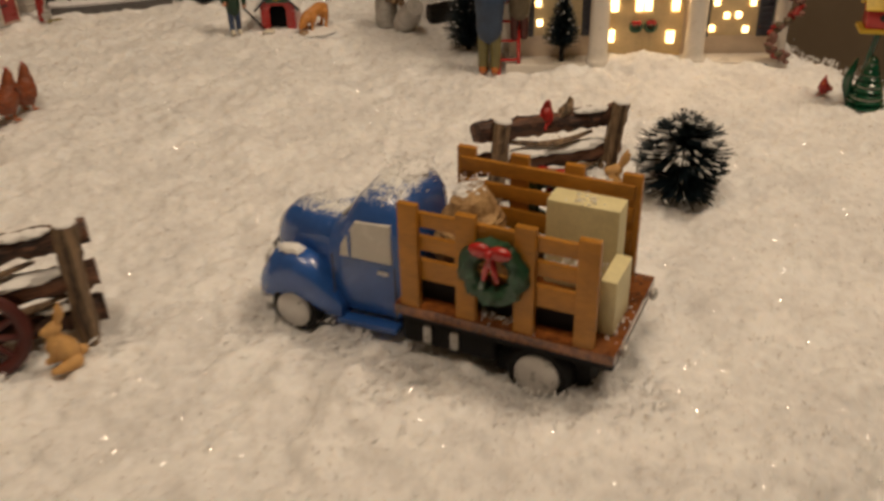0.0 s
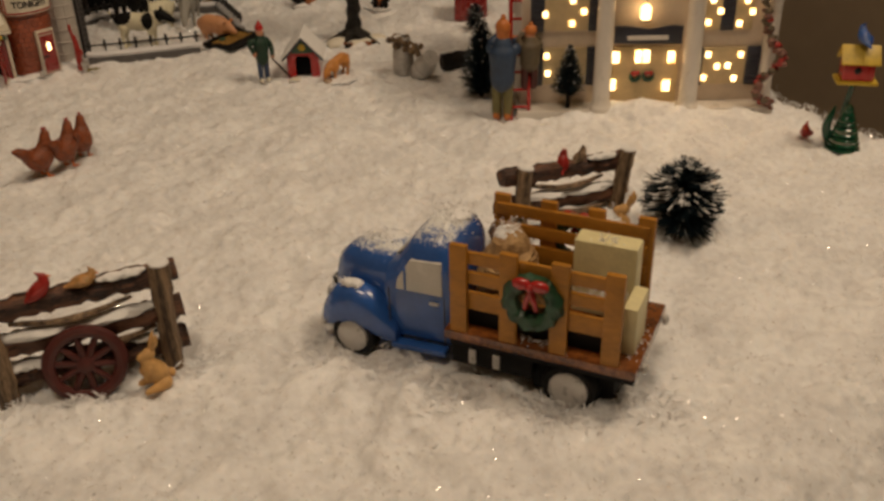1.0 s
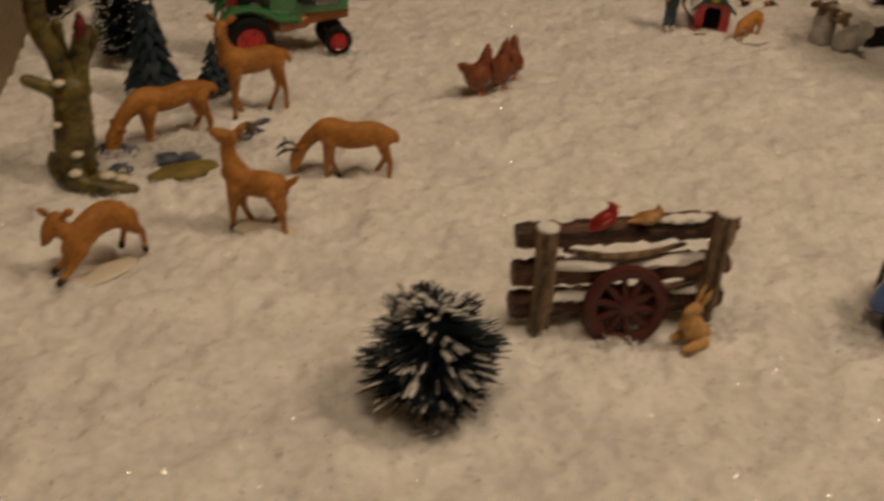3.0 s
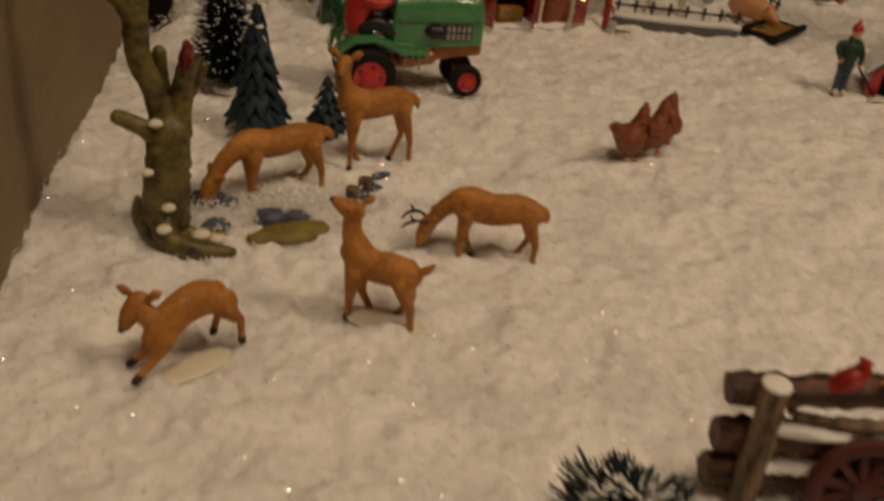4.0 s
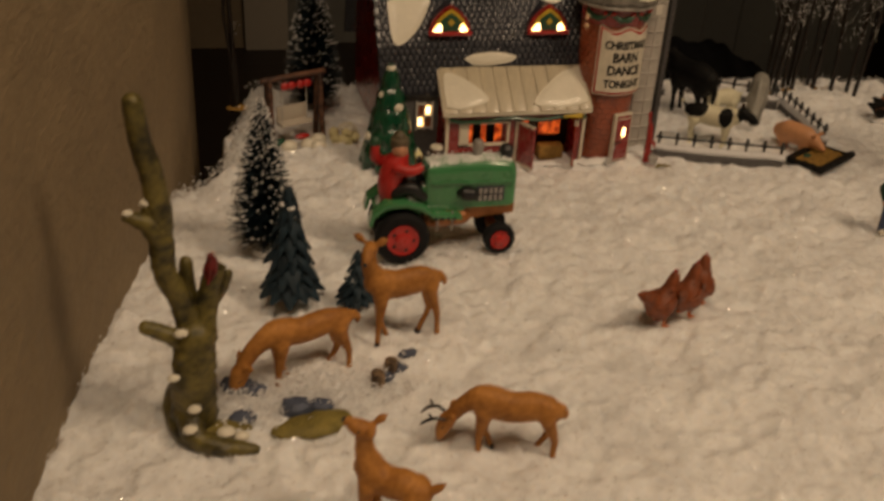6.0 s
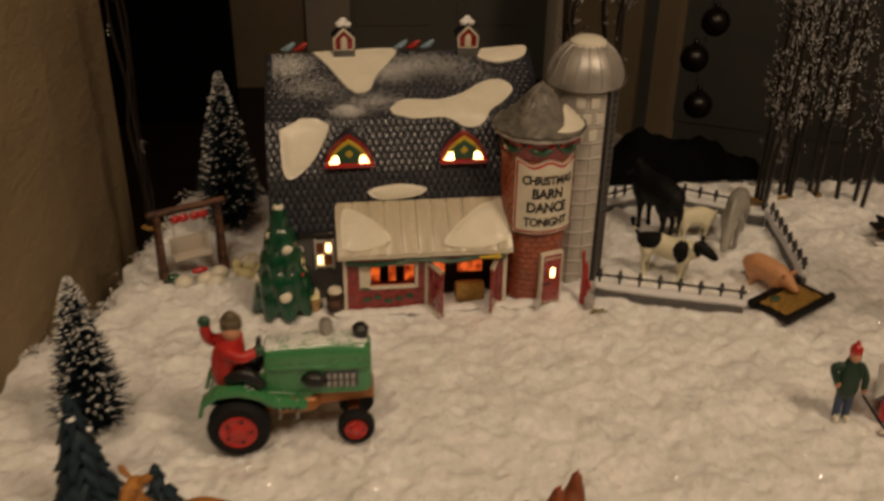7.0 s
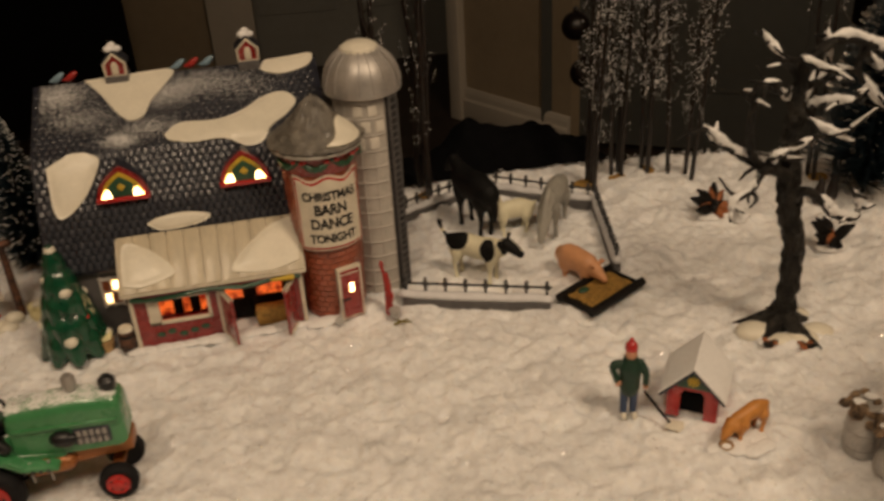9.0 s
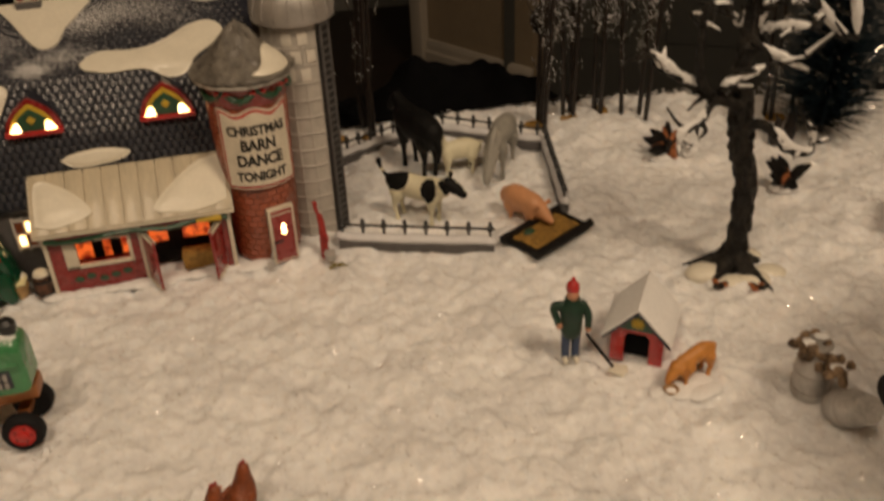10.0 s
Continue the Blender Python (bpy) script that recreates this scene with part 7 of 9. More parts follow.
    bird("cardinal_figurine", pose(-0.3200, -0.3060, 0.0915, 0, -38, 60) @ Matrix.Scale(0.72, 4), M["cardinal_dark"], "dark red cardinal perched on the birch stump")


build_birch()


# ---- ceramic Christmas tree, barrel, swing, pump by the barn ----
def build_xmas_tree(m):
    t = thing("ceramic_christmas_tree", m, "glossy green ceramic Christmas tree with red balls and snow blobs", "tree")
    random.seed(71)
    for k, (z, r) in enumerate(((0.003, 0.0275), (0.018, 0.0235), (0.035, 0.0190), (0.052, 0.0140), (0.068, 0.0085))):
        bm = bmesh.new()
        for i in range(9):
            a = 2 * math.pi * i / 9 + k * 0.4
            tube(bm, [(0, 0, z + 0.022), (r * 0.6 * math.cos(a), r * 0.6 * math.sin(a), z + 0.012), (r * math.cos(a), r * math.sin(a), z)], [r * 0.34, r * 0.42, r * 0.16], 9, squash=1.3, k=3)
        part("bough_tier", bm, M["green_gloss"], t)
    for i in range(16):
        s = (i + 0.5) / 16
        a = i * 2.4
        r, z = 0.0285 * (1 - s) ** 0.8, 0.008 + 0.074 * s
        bm = bmesh.new()
        if i % 2:
            ball(bm, (r * math.cos(a), r * math.sin(a), z), 0.0024, n=10)
            part("red_ball", bm, M["red_gloss"], t)
        else:
            ball(bm, (r * 0.95 * math.cos(a), r * 0.95 * math.sin(a), z), 0.0062, 0, 1.0, 1.0, 0.72, 12)
            part("snow_blob", bm, M["glaze_white"], t, "white snow blob")
    bm = bmesh.new()
    ball(bm, (0, 0, 0.088), 0.0052, 0, 1, 1, 0.8)
    part("snow_blob", bm, M["glaze_white"], t)


build_xmas_tree(pose(-0.1640, 0.0300, 0) @ Matrix.Diagonal((0.87, 0.87, 1, 1)))
barrel = thing("barrel", pose(-0.1235, 0.0180, 0), "small dark wooden barrel topped with snow beside the porch", "barrel")
bm = bmesh.new()
lathe(bm, [(0.0058, 0.0), (0.0072, 0.009), (0.0060, 0.018)], 18)
part("staves", bm, M["wood"], barrel)
for z, r in ((0.004, 0.0068), (0.0135, 0.0069)):
    bm = bmesh.new()
    ring(bm, (0, 0, z), r, 0.0006, "z", 20, 6)
    part("hoop", bm, M["iron"], barrel)
bm = bmesh.new()
lathe(bm, [(0.0060, 0.018), (0.0050, 0.0205), (0.0005, 0.0215)], 16)
part("snow_cap", bm, M["glaze_white"], barrel)
crate = thing("basket", pose(-0.1420, 0.0230, 0), "pale basket of firewood against the barn wall", "basket")
bm = bmesh.new()
lathe(bm, [(0.006, 0), (0.0075, 0.009), (0.0072, 0.0095), (0.0005, 0.0085)], 16)
part("weave", bm, M["sack"], crate)
bm = bmesh.new()
for i in range(5):
    tube(bm, [(-0.005, -0.004 + i * 0.002, 0.0095), (0.005, -0.004 + i * 0.0022, 0.0115)], [0.0014, 0.0014], 8, k=2)
part("firewood", bm, M["cream"], crate)


def build_swing():
    t = thing("porch_swing", pose(-0.2420, 0.0900, 0, 0, 0, 24), "brown wooden swing frame with red bows and a gift seat", "swing")
    for x in (-0.026, 0.026):
        for y in (-0.007, 0.007):
            bm = bmesh.new()
            tube(bm, [(x, y, -0.002), (x, y * 0.3, 0.064)], [0.0028, 0.0026], 8, k=2)
            part("leg", bm, M["wood"], t)
    bm = bmesh.new()
    tube(bm, [(-0.031, 0, 0.0640), (0.031, 0, 0.0640)], [0.0032, 0.0032], 10, k=2)
    part("beam", bm, M["wood"], t)
    for x in (-0.013, 0.013):
        bm = bmesh.new()
        tube(bm, [(x, 0, 0.062), (x, 0, 0.022)], [0.0005, 0.0005], 6, k=2)
        part("chain", bm, M["galv"], t)
    bm = bmesh.new()
    box(bm, -0.016, -0.006, 0.019, 0.016, 0.006, 0.022, 0.0006)
    box(bm, -0.016, 0.004, 0.022, 0.016, 0.006, 0.036, 0.0006)
    part("seat", bm, M["trim_white"], t, "white swing seat")
    for x in (-0.008, 0.008):
        bm = bmesh.new()
        for d in (-0.0035, 0.0035):
            ball(bm, (x + d, -0.004, 0.0570), 0.0045, 0, 1.0, 0.6, 0.9, 10)
        part("bow", bm, M["red_gloss"], t, "red bow")
    bm = bmesh.new()
    for x, y in ((-0.014, -0.014), (0.004, -0.018), (0.018, -0.012), (0.010, -0.026)):
        ball(bm, (x, y, 0.004), 0.0068, 0, 1.2, 1.0, 0.8, 10)
    part("snow_mound", bm, M["glaze_white"], t, "small white snow mounds")
    bm = bmesh.new()
    ball(bm, (-0.020, -0.008, 0.006), 0.0055, 0, 1.2, 0.8, 0.8, 10)
    part("greenery", bm, M["green_gloss"], t)
    bm = bmesh.new()
    ball(bm, (0.002, -0.010, 0.009), 0.0048, 0, 1.6, 0.7, 0.6, 10)
    part("berries", bm, M["red_gloss"], t)


build_swing()
st = thing("snowy_bush", pose(-0.1960, 0.0850, 0), "pale yellow snow-covered bush beside the barn", "bush")
bm = bmesh.new()
random.seed(75)
for _ in range(14):
    ball(bm, (random.uniform(-0.010, 0.010), random.uniform(-0.006, 0.006), random.uniform(0.002, 0.013)), random.uniform(0.004, 0.0065), n=8)
part("foliage", bm, M["cream"], st)
bm = bmesh.new()
for _ in range(6):
    ball(bm, (random.uniform(-0.009, 0.009), random.uniform(-0.006, 0.002), random.uniform(0.014, 0.019)), random.uniform(0.003, 0.0045), 0, 1.2, 1, 0.7, 8)
part("snow", bm, M["glaze_white"], st)
pump = thing("water_pump", pose(0.0800, 0.0120, 0), "small dark red hand pump with a snowy bucket beside the silo", "pump")
bm = bmesh.new()
tube(bm, [(0, 0, 0), (0, 0, 0.024), (-0.001, 0, 0.034)], [0.0034, 0.0028, 0.0024], 10)
part("body", bm, M["cardinal"], pump)
bm = bmesh.new()
tube(bm, [(-0.001, 0, 0.032), (-0.003, -0.001, 0.040), (-0.0035, -0.001, 0.046)], [0.0014, 0.0014, 0.0018], 8)
tube(bm, [(0, -0.001, 0.020), (0.002, -0.006, 0.019), (0.002, -0.0075, 0.016)], [0.0016, 0.0014, 0.0012], 8)
part("handle", bm, M["cardinal"], pump)
bm = bmesh.new()
lathe(bm, [(0.0036, 0), (0.0046, 0.0065), (0.0040, 0.0068), (0.0003, 0.0060)], 14, m=Matrix.Translation((0.003, -0.008, 0)))
part("bucket", bm, M["galv"], pump)
sp = thing("fallen_sprig", pose(0.0880, -0.0080, 0.001), "small green sprig lying on the snow", "sprig")
for i, (a, b) in enumerate((((-0.007, -0.001, 0), (0.004, 0.002, 0.001)), ((0, 0, 0.0005), (0.006, -0.003, 0.001)), ((-0.002, 0, 0.0008), (-0.006, 0.003, 0.0015)))):
    bm = bmesh.new()
    tube(bm, [a, b], [0.0012, 0.0005], 6, k=2)
    part("twig", bm, M["moss"], sp)


# ---- corral, trough and farm animals ----
def fence_panel(a, b, count, label):
    d = math.dist(a, b)
    t = thing("iron_fence", pose(*a, 0, 0, 0, math.degrees(math.atan2(b[1] - a[1], b[0] - a[0]))), label, "fence", "corral fence panels")
    bm = bmesh.new()
    box(bm, 0, -0.0035, -0.003, d, 0.0035, 0.0062, 0.0008)
    part("stone_base", bm, M["kerb"], t)
    random.seed(int(d * 1e4))
    bm = bmesh.new()
    tube(bm, [(0.001 + (d - 0.002) * i / 10, -0.0006, 0.0085 + random.uniform(-0.0008, 0.0008)) for i in range(11)], [0.0036] + [random.uniform(0.0036, 0.0042) for _ in range(9)] + [0.0036], 10, k=3, squash=1.15)
    part("snow_ledge", bm, M["trim_snow"], t, "snow lying along the base")
    bm = bmesh.new()
    tube(bm, [(0, 0, 0.0185), (d, 0, 0.0185)], [0.0010, 0.0010], 6, k=2)
    part("rail", bm, M["iron"], t)
    for i in range(count):
        x = 0.003 + (d - 0.006) * i / (count - 1)
        bm = bmesh.new()
        tube(bm, [(x, 0, 0.006), (x, 0, 0.0215)], [0.0012, 0.0012], 6, k=2)
        lathe(bm, [(0.0006, 0.0155), (0.0027, 0.0174), (0.0027, 0.0194), (0.0013, 0.0208), (0.0018, 0.0226), (0.0004, 0.0246)], 8, m=Matrix.Translation((x, 0, 0)))
        part("post", bm, M["iron"], t)
    return t


M["trim_snow"] = mat("painted_snow", (0.66, 0.66, 0.68), 0.45, 0.08, 200, 0.3)
fence_panel((0.0930, 0.0225), (0.2050, -0.0200), 8, "black iron fence panel on a snowy stone base before the corral")
fence_panel((0.2760, 0.0200), (0.2990, 0.1350), 8, "black iron fence panel on a snowy stone base beside the pig")
fence_panel((0.2960, 0.1380), (0.2150, 0.1950), 7, "black iron fence panel on a snowy stone base behind the goat")
fence_panel((0.1830, 0.1930), (0.1080, 0.1620), 7, "black iron fence panel on a snowy stone base behind the silo")


def build_trough():
    t = thing("feeding_trough", pose(0.2490, -0.0150, 0, 0, 0, 30), "dark wooden feeding trough filled with straw", "trough")
    L, Wd = 0.0285, 0.0165
    for y in (-Wd, Wd):
        bm = bmesh.new()
        tube(bm, [(-L - 0.004, y, 0.0060), (L + 0.004, y, 0.0060)], [0.0036, 0.0036], 9, k=3, jitter=0.08, round_ends=False)
        part("side_log", bm, M["bark_dark"], t)
    for x in (-L, L):
        bm = bmesh.new()
        tube(bm, [(x, -Wd, 0.0045), (x, Wd, 0.0045)], [0.0030, 0.0030], 9, k=3, jitter=0.08)
        part("end_log", bm, M["bark_dark"], t)
    bm = bmesh.new()
    box(bm, -L, -Wd, 0.0, L, Wd, 0.0050, 0.0008)
    part("tray", bm, M["bark_dark"], t)
    bm = bmesh.new()
    random.seed(81)
    n = 22
    g = [[bm.verts.new((-L + 0.003 + (2 * L - 0.006) * i / n, -Wd + 0.003 + (2 * Wd - 0.006) * j / 14, 0.0054 + random.uniform(0, 0.0020))) for j in range(15)] for i in range(n + 1)]
    for i in range(n):
        for j in range(14):
            bm.faces.new((g[i][j], g[i + 1][j], g[i + 1][j + 1], g[i][j + 1]))
    part("straw", bm, M["straw"], t, "golden straw")
    bm = bmesh.new()
    ball(bm, (-0.012, 0.008, 0.0075), 0.0035, 0, 1.6, 1, 0.5, 9)
    part("greens", bm, M["garland"], t)


build_trough()
quadruped("pig_figurine", pose(0.2410, 0.0150, 0, 0, 0, -64) @ Matrix.Scale(0.92, 4), "tan-pink pig figurine eating at the trough", "pig figurine", [M["pig"], M["pig"]],
          [(-0.020, 0, 0.0175), (-0.012, 0, 0.0190), (0.0, 0, 0.0190), (0.011, 0, 0.0185), (0.017, 0, 0.0175)], [0.0090, 0.0118, 0.0118, 0.0112, 0.0085],
          [((0.010, 0.005, 0.012), (0.0105, 0.005, 0.006), (0.0105, 0.005, 0), 0.0026), ((0.010, -0.005, 0.012), (0.0105, -0.005, 0.006), (0.0105, -0.005, 0), 0.0026), ((-0.013, 0.005, 0.012), (-0.0135, 0.005, 0.006), (-0.0130, 0.005, 0), 0.0026), ((-0.013, -0.005, 0.012), (-0.0135, -0.005, 0.006), (-0.0130, -0.005, 0), 0.0026)],
          ([(0.014, 0, 0.0185), (0.020, 0, 0.0175)], [0.0090, 0.0072]), ([(0.020, 0, 0.0172), (0.0265, 0, 0.0145), (0.0300, 0, 0.0128)], [0.0070, 0.0048, 0.0036]),
          [([(0.019, 0.005, 0.0225), (0.0215, 0.0065, 0.0255), (0.0240, 0.0065, 0.0265)], [0.0014, 0.0026, 0.0008]), ([(0.019, -0.005, 0.0225), (0.0215, -0.0065, 0.0255), (0.0240, -0.0065, 0.0265)], [0.0014, 0.0026, 0.0008])], None, (), 0)
quadruped("cow_figurine", pose(0.1610, 0.0420, 0, 0, 0, -40) @ Matrix.Scale(1.10, 4), "ivory cow figurine with black patches standing in the corral", "cow figurine", [M["ivory"], M["black_animal"]],
          [(-0.020, 0, 0.0285), (-0.011, 0, 0.0280), (0.002, 0, 0.0265), (0.014, 0, 0.0280), (0.019, 0, 0.0290)], [0.0066, 0.0090, 0.0094, 0.0090, 0.0066],
          [((0.0125, 0.005, 0.022), (0.0135, 0.005, 0.011), (0.0130, 0.005, 0), 0.0022), ((0.0125, -0.005, 0.022), (0.0125, -0.005, 0.011), (0.0120, -0.005, 0), 0.0022), ((-0.0150, 0.005, 0.022), (-0.0175, 0.005, 0.011), (-0.0160, 0.005, 0), 0.0022), ((-0.0150, -0.005, 0.022), (-0.0175, -0.005, 0.011), (-0.0155, -0.005, 0), 0.0022)],
          ([(0.0165, 0, 0.0300), (0.0235, 0, 0.0330)], [0.0072, 0.0052]), ([(0.0250, 0, 0.0345), (0.0310, 0, 0.0315), (0.0355, 0, 0.0285)], [0.0054, 0.0046, 0.0034]),
          [([(0.0235, 0.0045, 0.0375), (0.0225, 0.0085, 0.0385), (0.0220, 0.0110, 0.0380)], [0.0014, 0.0027, 0.0010]), ([(0.0235, -0.0045, 0.0375), (0.0225, -0.0085, 0.0385), (0.0220, -0.0110, 0.0380)], [0.0014, 0.0027, 0.0010])],
          ([(-0.0250, 0, 0.0310), (-0.0300, 0, 0.0370), (-0.0315, 0, 0.0430)], [0.0017, 0.0014, 0.0024]), (), 0, 0.82,
          [((-0.017, -0.004, 0.0330), 0.0100, 1.2, 1.0, 0.85), ((0.0115, -0.007, 0.0300), 0.0075, 0.8, 1.0, 1.3), ((-0.003, 0.009, 0.0300), 0.0075, 1.2, 1.0, 1.1), ((0.0245, 0.0030, 0.0360), 0.0075, 0.85, 0.75, 1.3), ((0.0245, -0.0075, 0.0370), 0.0070, 0.85, 0.8, 1.2), ((0.0310, -0.0040, 0.0320), 0.0072, 1.3, 0.66, 1.3), ((0.0310, 0.0050, 0.0320), 0.0070, 1.3, 0.62, 1.3), ((0.0360, 0.0, 0.0275), 0.0040, 1, 1, 1), ((-0.0320, 0, 0.0430), 0.0060, 1, 1, 1)])
quadruped("goat_figurine", pose(0.2110, 0.1130, 0, 0, 0, 184) @ Matrix.Scale(1.18, 4), "small white goat figurine standing in the corral", "goat figurine", [M["ivory"], M["ivory"]],
          [(-0.013, 0, 0.0185), (-0.006, 0, 0.0195), (0.003, 0, 0.0190), (0.010, 0, 0.0195)], [0.0062, 0.0078, 0.0074, 0.0062],
          [((0.008, 0.004, 0.015), (0.008, 0.004, 0.008), (0.008, 0.004, 0), 0.0018), ((0.008, -0.004, 0.015), (0.008, -0.004, 0.008), (0.007, -0.004, 0), 0.0018), ((-0.010, 0.004, 0.015), (-0.011, 0.004, 0.008), (-0.010, 0.004, 0), 0.0018), ((-0.010, -0.004, 0.015), (-0.011, -0.004, 0.008), (-0.010, -0.004, 0), 0.0018)],
          ([(0.009, 0, 0.021), (0.0125, 0, 0.0270)], [0.0055, 0.0038]), ([(0.0125, 0, 0.0290), (0.0165, 0, 0.0270)], [0.0040, 0.0026]),
          [([(0.012, 0.0018, 0.0325), (0.0110, 0.003, 0.0385)], [0.0013, 0.0006]), ([(0.012, -0.0018, 0.0325), (0.0110, -0.003, 0.0385)], [0.0013, 0.0006])],
          ([(-0.018, 0, 0.0210), (-0.0200, 0, 0.0230)], [0.0018, 0.0008]), (), 0)
quadruped("donkey_figurine", pose(0.2480, 0.1060, 0, 0, 0, 236) @ Matrix.Diagonal((1.02, 1.2, 1.06, 1)), "grey donkey figurine with a tan mane bending down", "donkey figurine", [M["grey_animal"], M["straw"]],
          [(-0.022, 0, 0.0340), (-0.010, 0, 0.0345), (0.004, 0, 0.0330), (0.014, 0, 0.0320)], [0.0085, 0.0098, 0.0094, 0.0080],
          [((0.012, 0.005, 0.025), (0.012, 0.005, 0.013), (0.012, 0.005, 0), 0.0023), ((0.012, -0.005, 0.025), (0.012, -0.005, 0.013), (0.011, -0.005, 0), 0.0023), ((-0.017, 0.005, 0.025), (-0.018, 0.005, 0.013), (-0.017, 0.005, 0), 0.0023), ((-0.017, -0.005, 0.025), (-0.018, -0.005, 0.013), (-0.017, -0.005, 0), 0.0023)],
          ([(0.012, 0, 0.0345), (0.022, 0, 0.0290), (0.030, 0, 0.0190)], [0.0080, 0.0060, 0.0050]), ([(0.030, 0, 0.0180), (0.035, 0, 0.0120), (0.038, 0, 0.0070)], [0.0052, 0.0042, 0.0030]),
          [([(0.014, 0, 0.0420), (0.022, 0, 0.0350), (0.030, 0, 0.0250)], [0.0036, 0.0044, 0.0026], 1), ([(0.028, 0.004, 0.022), (0.025, 0.006, 0.029)], [0.0018, 0.0007]), ([(0.028, -0.004, 0.022), (0.025, -0.006, 0.029)], [0.0018, 0.0007])], None, (), 0)
quadruped("horse_figurine", pose(0.1800, 0.1310, 0, 0, 0, 110) @ Matrix.Scale(0.94, 4), "black horse figurine standing in the corral", "horse figurine", [M["black_animal"], M["black_animal"]],
          [(-0.022, 0, 0.0450), (-0.010, 0, 0.0460), (0.004, 0, 0.0450), (0.018, 0, 0.0470)], [0.0150, 0.0165, 0.0160, 0.0150],
          [((0.015, 0.006, 0.036), (0.0155, 0.006, 0.018), (0.015, 0.006, 0), 0.0030), ((0.015, -0.006, 0.036), (0.0155, -0.006, 0.018), (0.014, -0.006, 0), 0.0030), ((-0.018, 0.006, 0.036), (-0.021, 0.006, 0.018), (-0.019, 0.006, 0), 0.0030), ((-0.018, -0.006, 0.036), (-0.021, -0.006, 0.018), (-0.019, -0.006, 0), 0.0030)],
          ([(0.018, 0, 0.051), (0.027, 0, 0.057), (0.033, 0, 0.060)], [0.0115, 0.0085, 0.0066]), ([(0.033, 0, 0.061), (0.041, 0, 0.054), (0.046, 0, 0.048)], [0.0066, 0.0052, 0.0038]),
          [([(0.032, 0.003, 0.066), (0.032, 0.004, 0.071)], [0.0015, 0.0006]), ([(0.032, -0.003, 0.066), (0.032, -0.004, 0.071)], [0.0015, 0.0006])],
          ([(-0.031, 0, 0.048), (-0.036, 0, 0.036), (-0.036, 0, 0.020)], [0.0030, 0.0038, 0.0015]), (), 0)


# ---- dog house, dog and standing figurine ----
def build_doghouse():
    m = pose(0.2520, -0.1740, 0, 0, 0, -34)
    t = thing("dog_house", m, "red wooden dog house with a snow-covered gable roof", "dog house")
    w, d, h, r = 0.0165, 0.034, 0.024, 0.043
    wall = [(-w, 0.0), (-0.0078, 0.0), (-0.0078, 0.019), (-0.0055, 0.0225), (0.0055, 0.0225), (0.0078, 0.019), (0.0078, 0.0), (w, 0.0), (w, h), (0, r - 0.003), (-w, h)]
    bm = bmesh.new()
    prism(bm, wall, -0.0015, 0.0010, "y", 0.0003)
    front = part("front_wall", bm, M["red_gloss"], t)
    bm = bmesh.new()
    prism(bm, [(-0.0105, 0.0255), (0.0105, 0.0255), (0.0125, 0.0285), (0, 0.0405), (-0.0125, 0.0285)], -0.0028, -0.0010, "y", 0.0004)
    g = part("gable_panel", bm, M["garland"], front, "dark green gable")
    bm = bmesh.new()
    for i in range(8):
        a = i * math.pi / 4
        box(bm, -0.0007, -0.0036, 0.0, 0.0007, -0.0024, 0.0040, 0, 0, Matrix.Translation((0, 0, 0.0315)) @ Matrix.Rotation(a, 4, "Y"))
    part("gold_star", bm, M["yellow"], front)
    bm = bmesh.new()
    box(bm, -w, 0.001, 0, -w + 0.0015, d, h, 0.0003)
    box(bm, w - 0.0015, 0.001, 0, w, d, h, 0.0003)
    prism(bm, [(-w, 0.0), (w, 0.0), (w, h), (0, r - 0.003), (-w, h)], d - 0.0015, d, "y", 0.0003)
    part("walls", bm, M["red_gloss"], t)
    # black sheet just inside the entrance, its colour standing for the shade within
    bm = bmesh.new()
    box(bm, -0.0120, 0.006, 0.0003, 0.0120, 0.008, 0.023)
    part("interior_shade_sheet", bm, M["black_cloth_and_gloom"], t)
    for s in (-1, 1):
        bm = bmesh.new()
        prism(bm, [(0, r), (s * (w + 0.005), h - 0.0045), (s * (w + 0.004), h - 0.0065), (0, r - 0.0030)], -0.006, d + 0.003, "y", 0.0003)
        rf = part("roof_slope", bm, M["shutter"], t)
        bm = bmesh.new()
        k = 14
        grid = []
        random.seed(90 + s)
        for i in range(k + 1):
            row = []
            for j in range(11):
                u, y = i / k, -0.0068 + (d + 0.0105) * j / 10
                e = min(1.0, 5 * min(u + 0.2, 1 - u + 0.05, j / 10 + 0.06, 1.06 - j / 10))
                row.append(bm.verts.new((s * u * (w + 0.0055), y, r - u * (r - h + 0.0045) + 0.0008 + 0.0026 * e * random.uniform(0.7, 1.1))))
            grid.append(row)
        for i in range(k):
            for j in range(10):
                bm.faces.new((grid[i][j], grid[i + 1][j], grid[i + 1][j + 1], grid[i][j + 1]))
        bmesh.ops.recalc_face_normals(bm, faces=bm.faces[:])
        bmesh.ops.solidify(bm, geom=bm.faces[:], thickness=0.0012)
        part("roof_snow", bm, M["flock"], rf, "thick white roof snow")
    return m


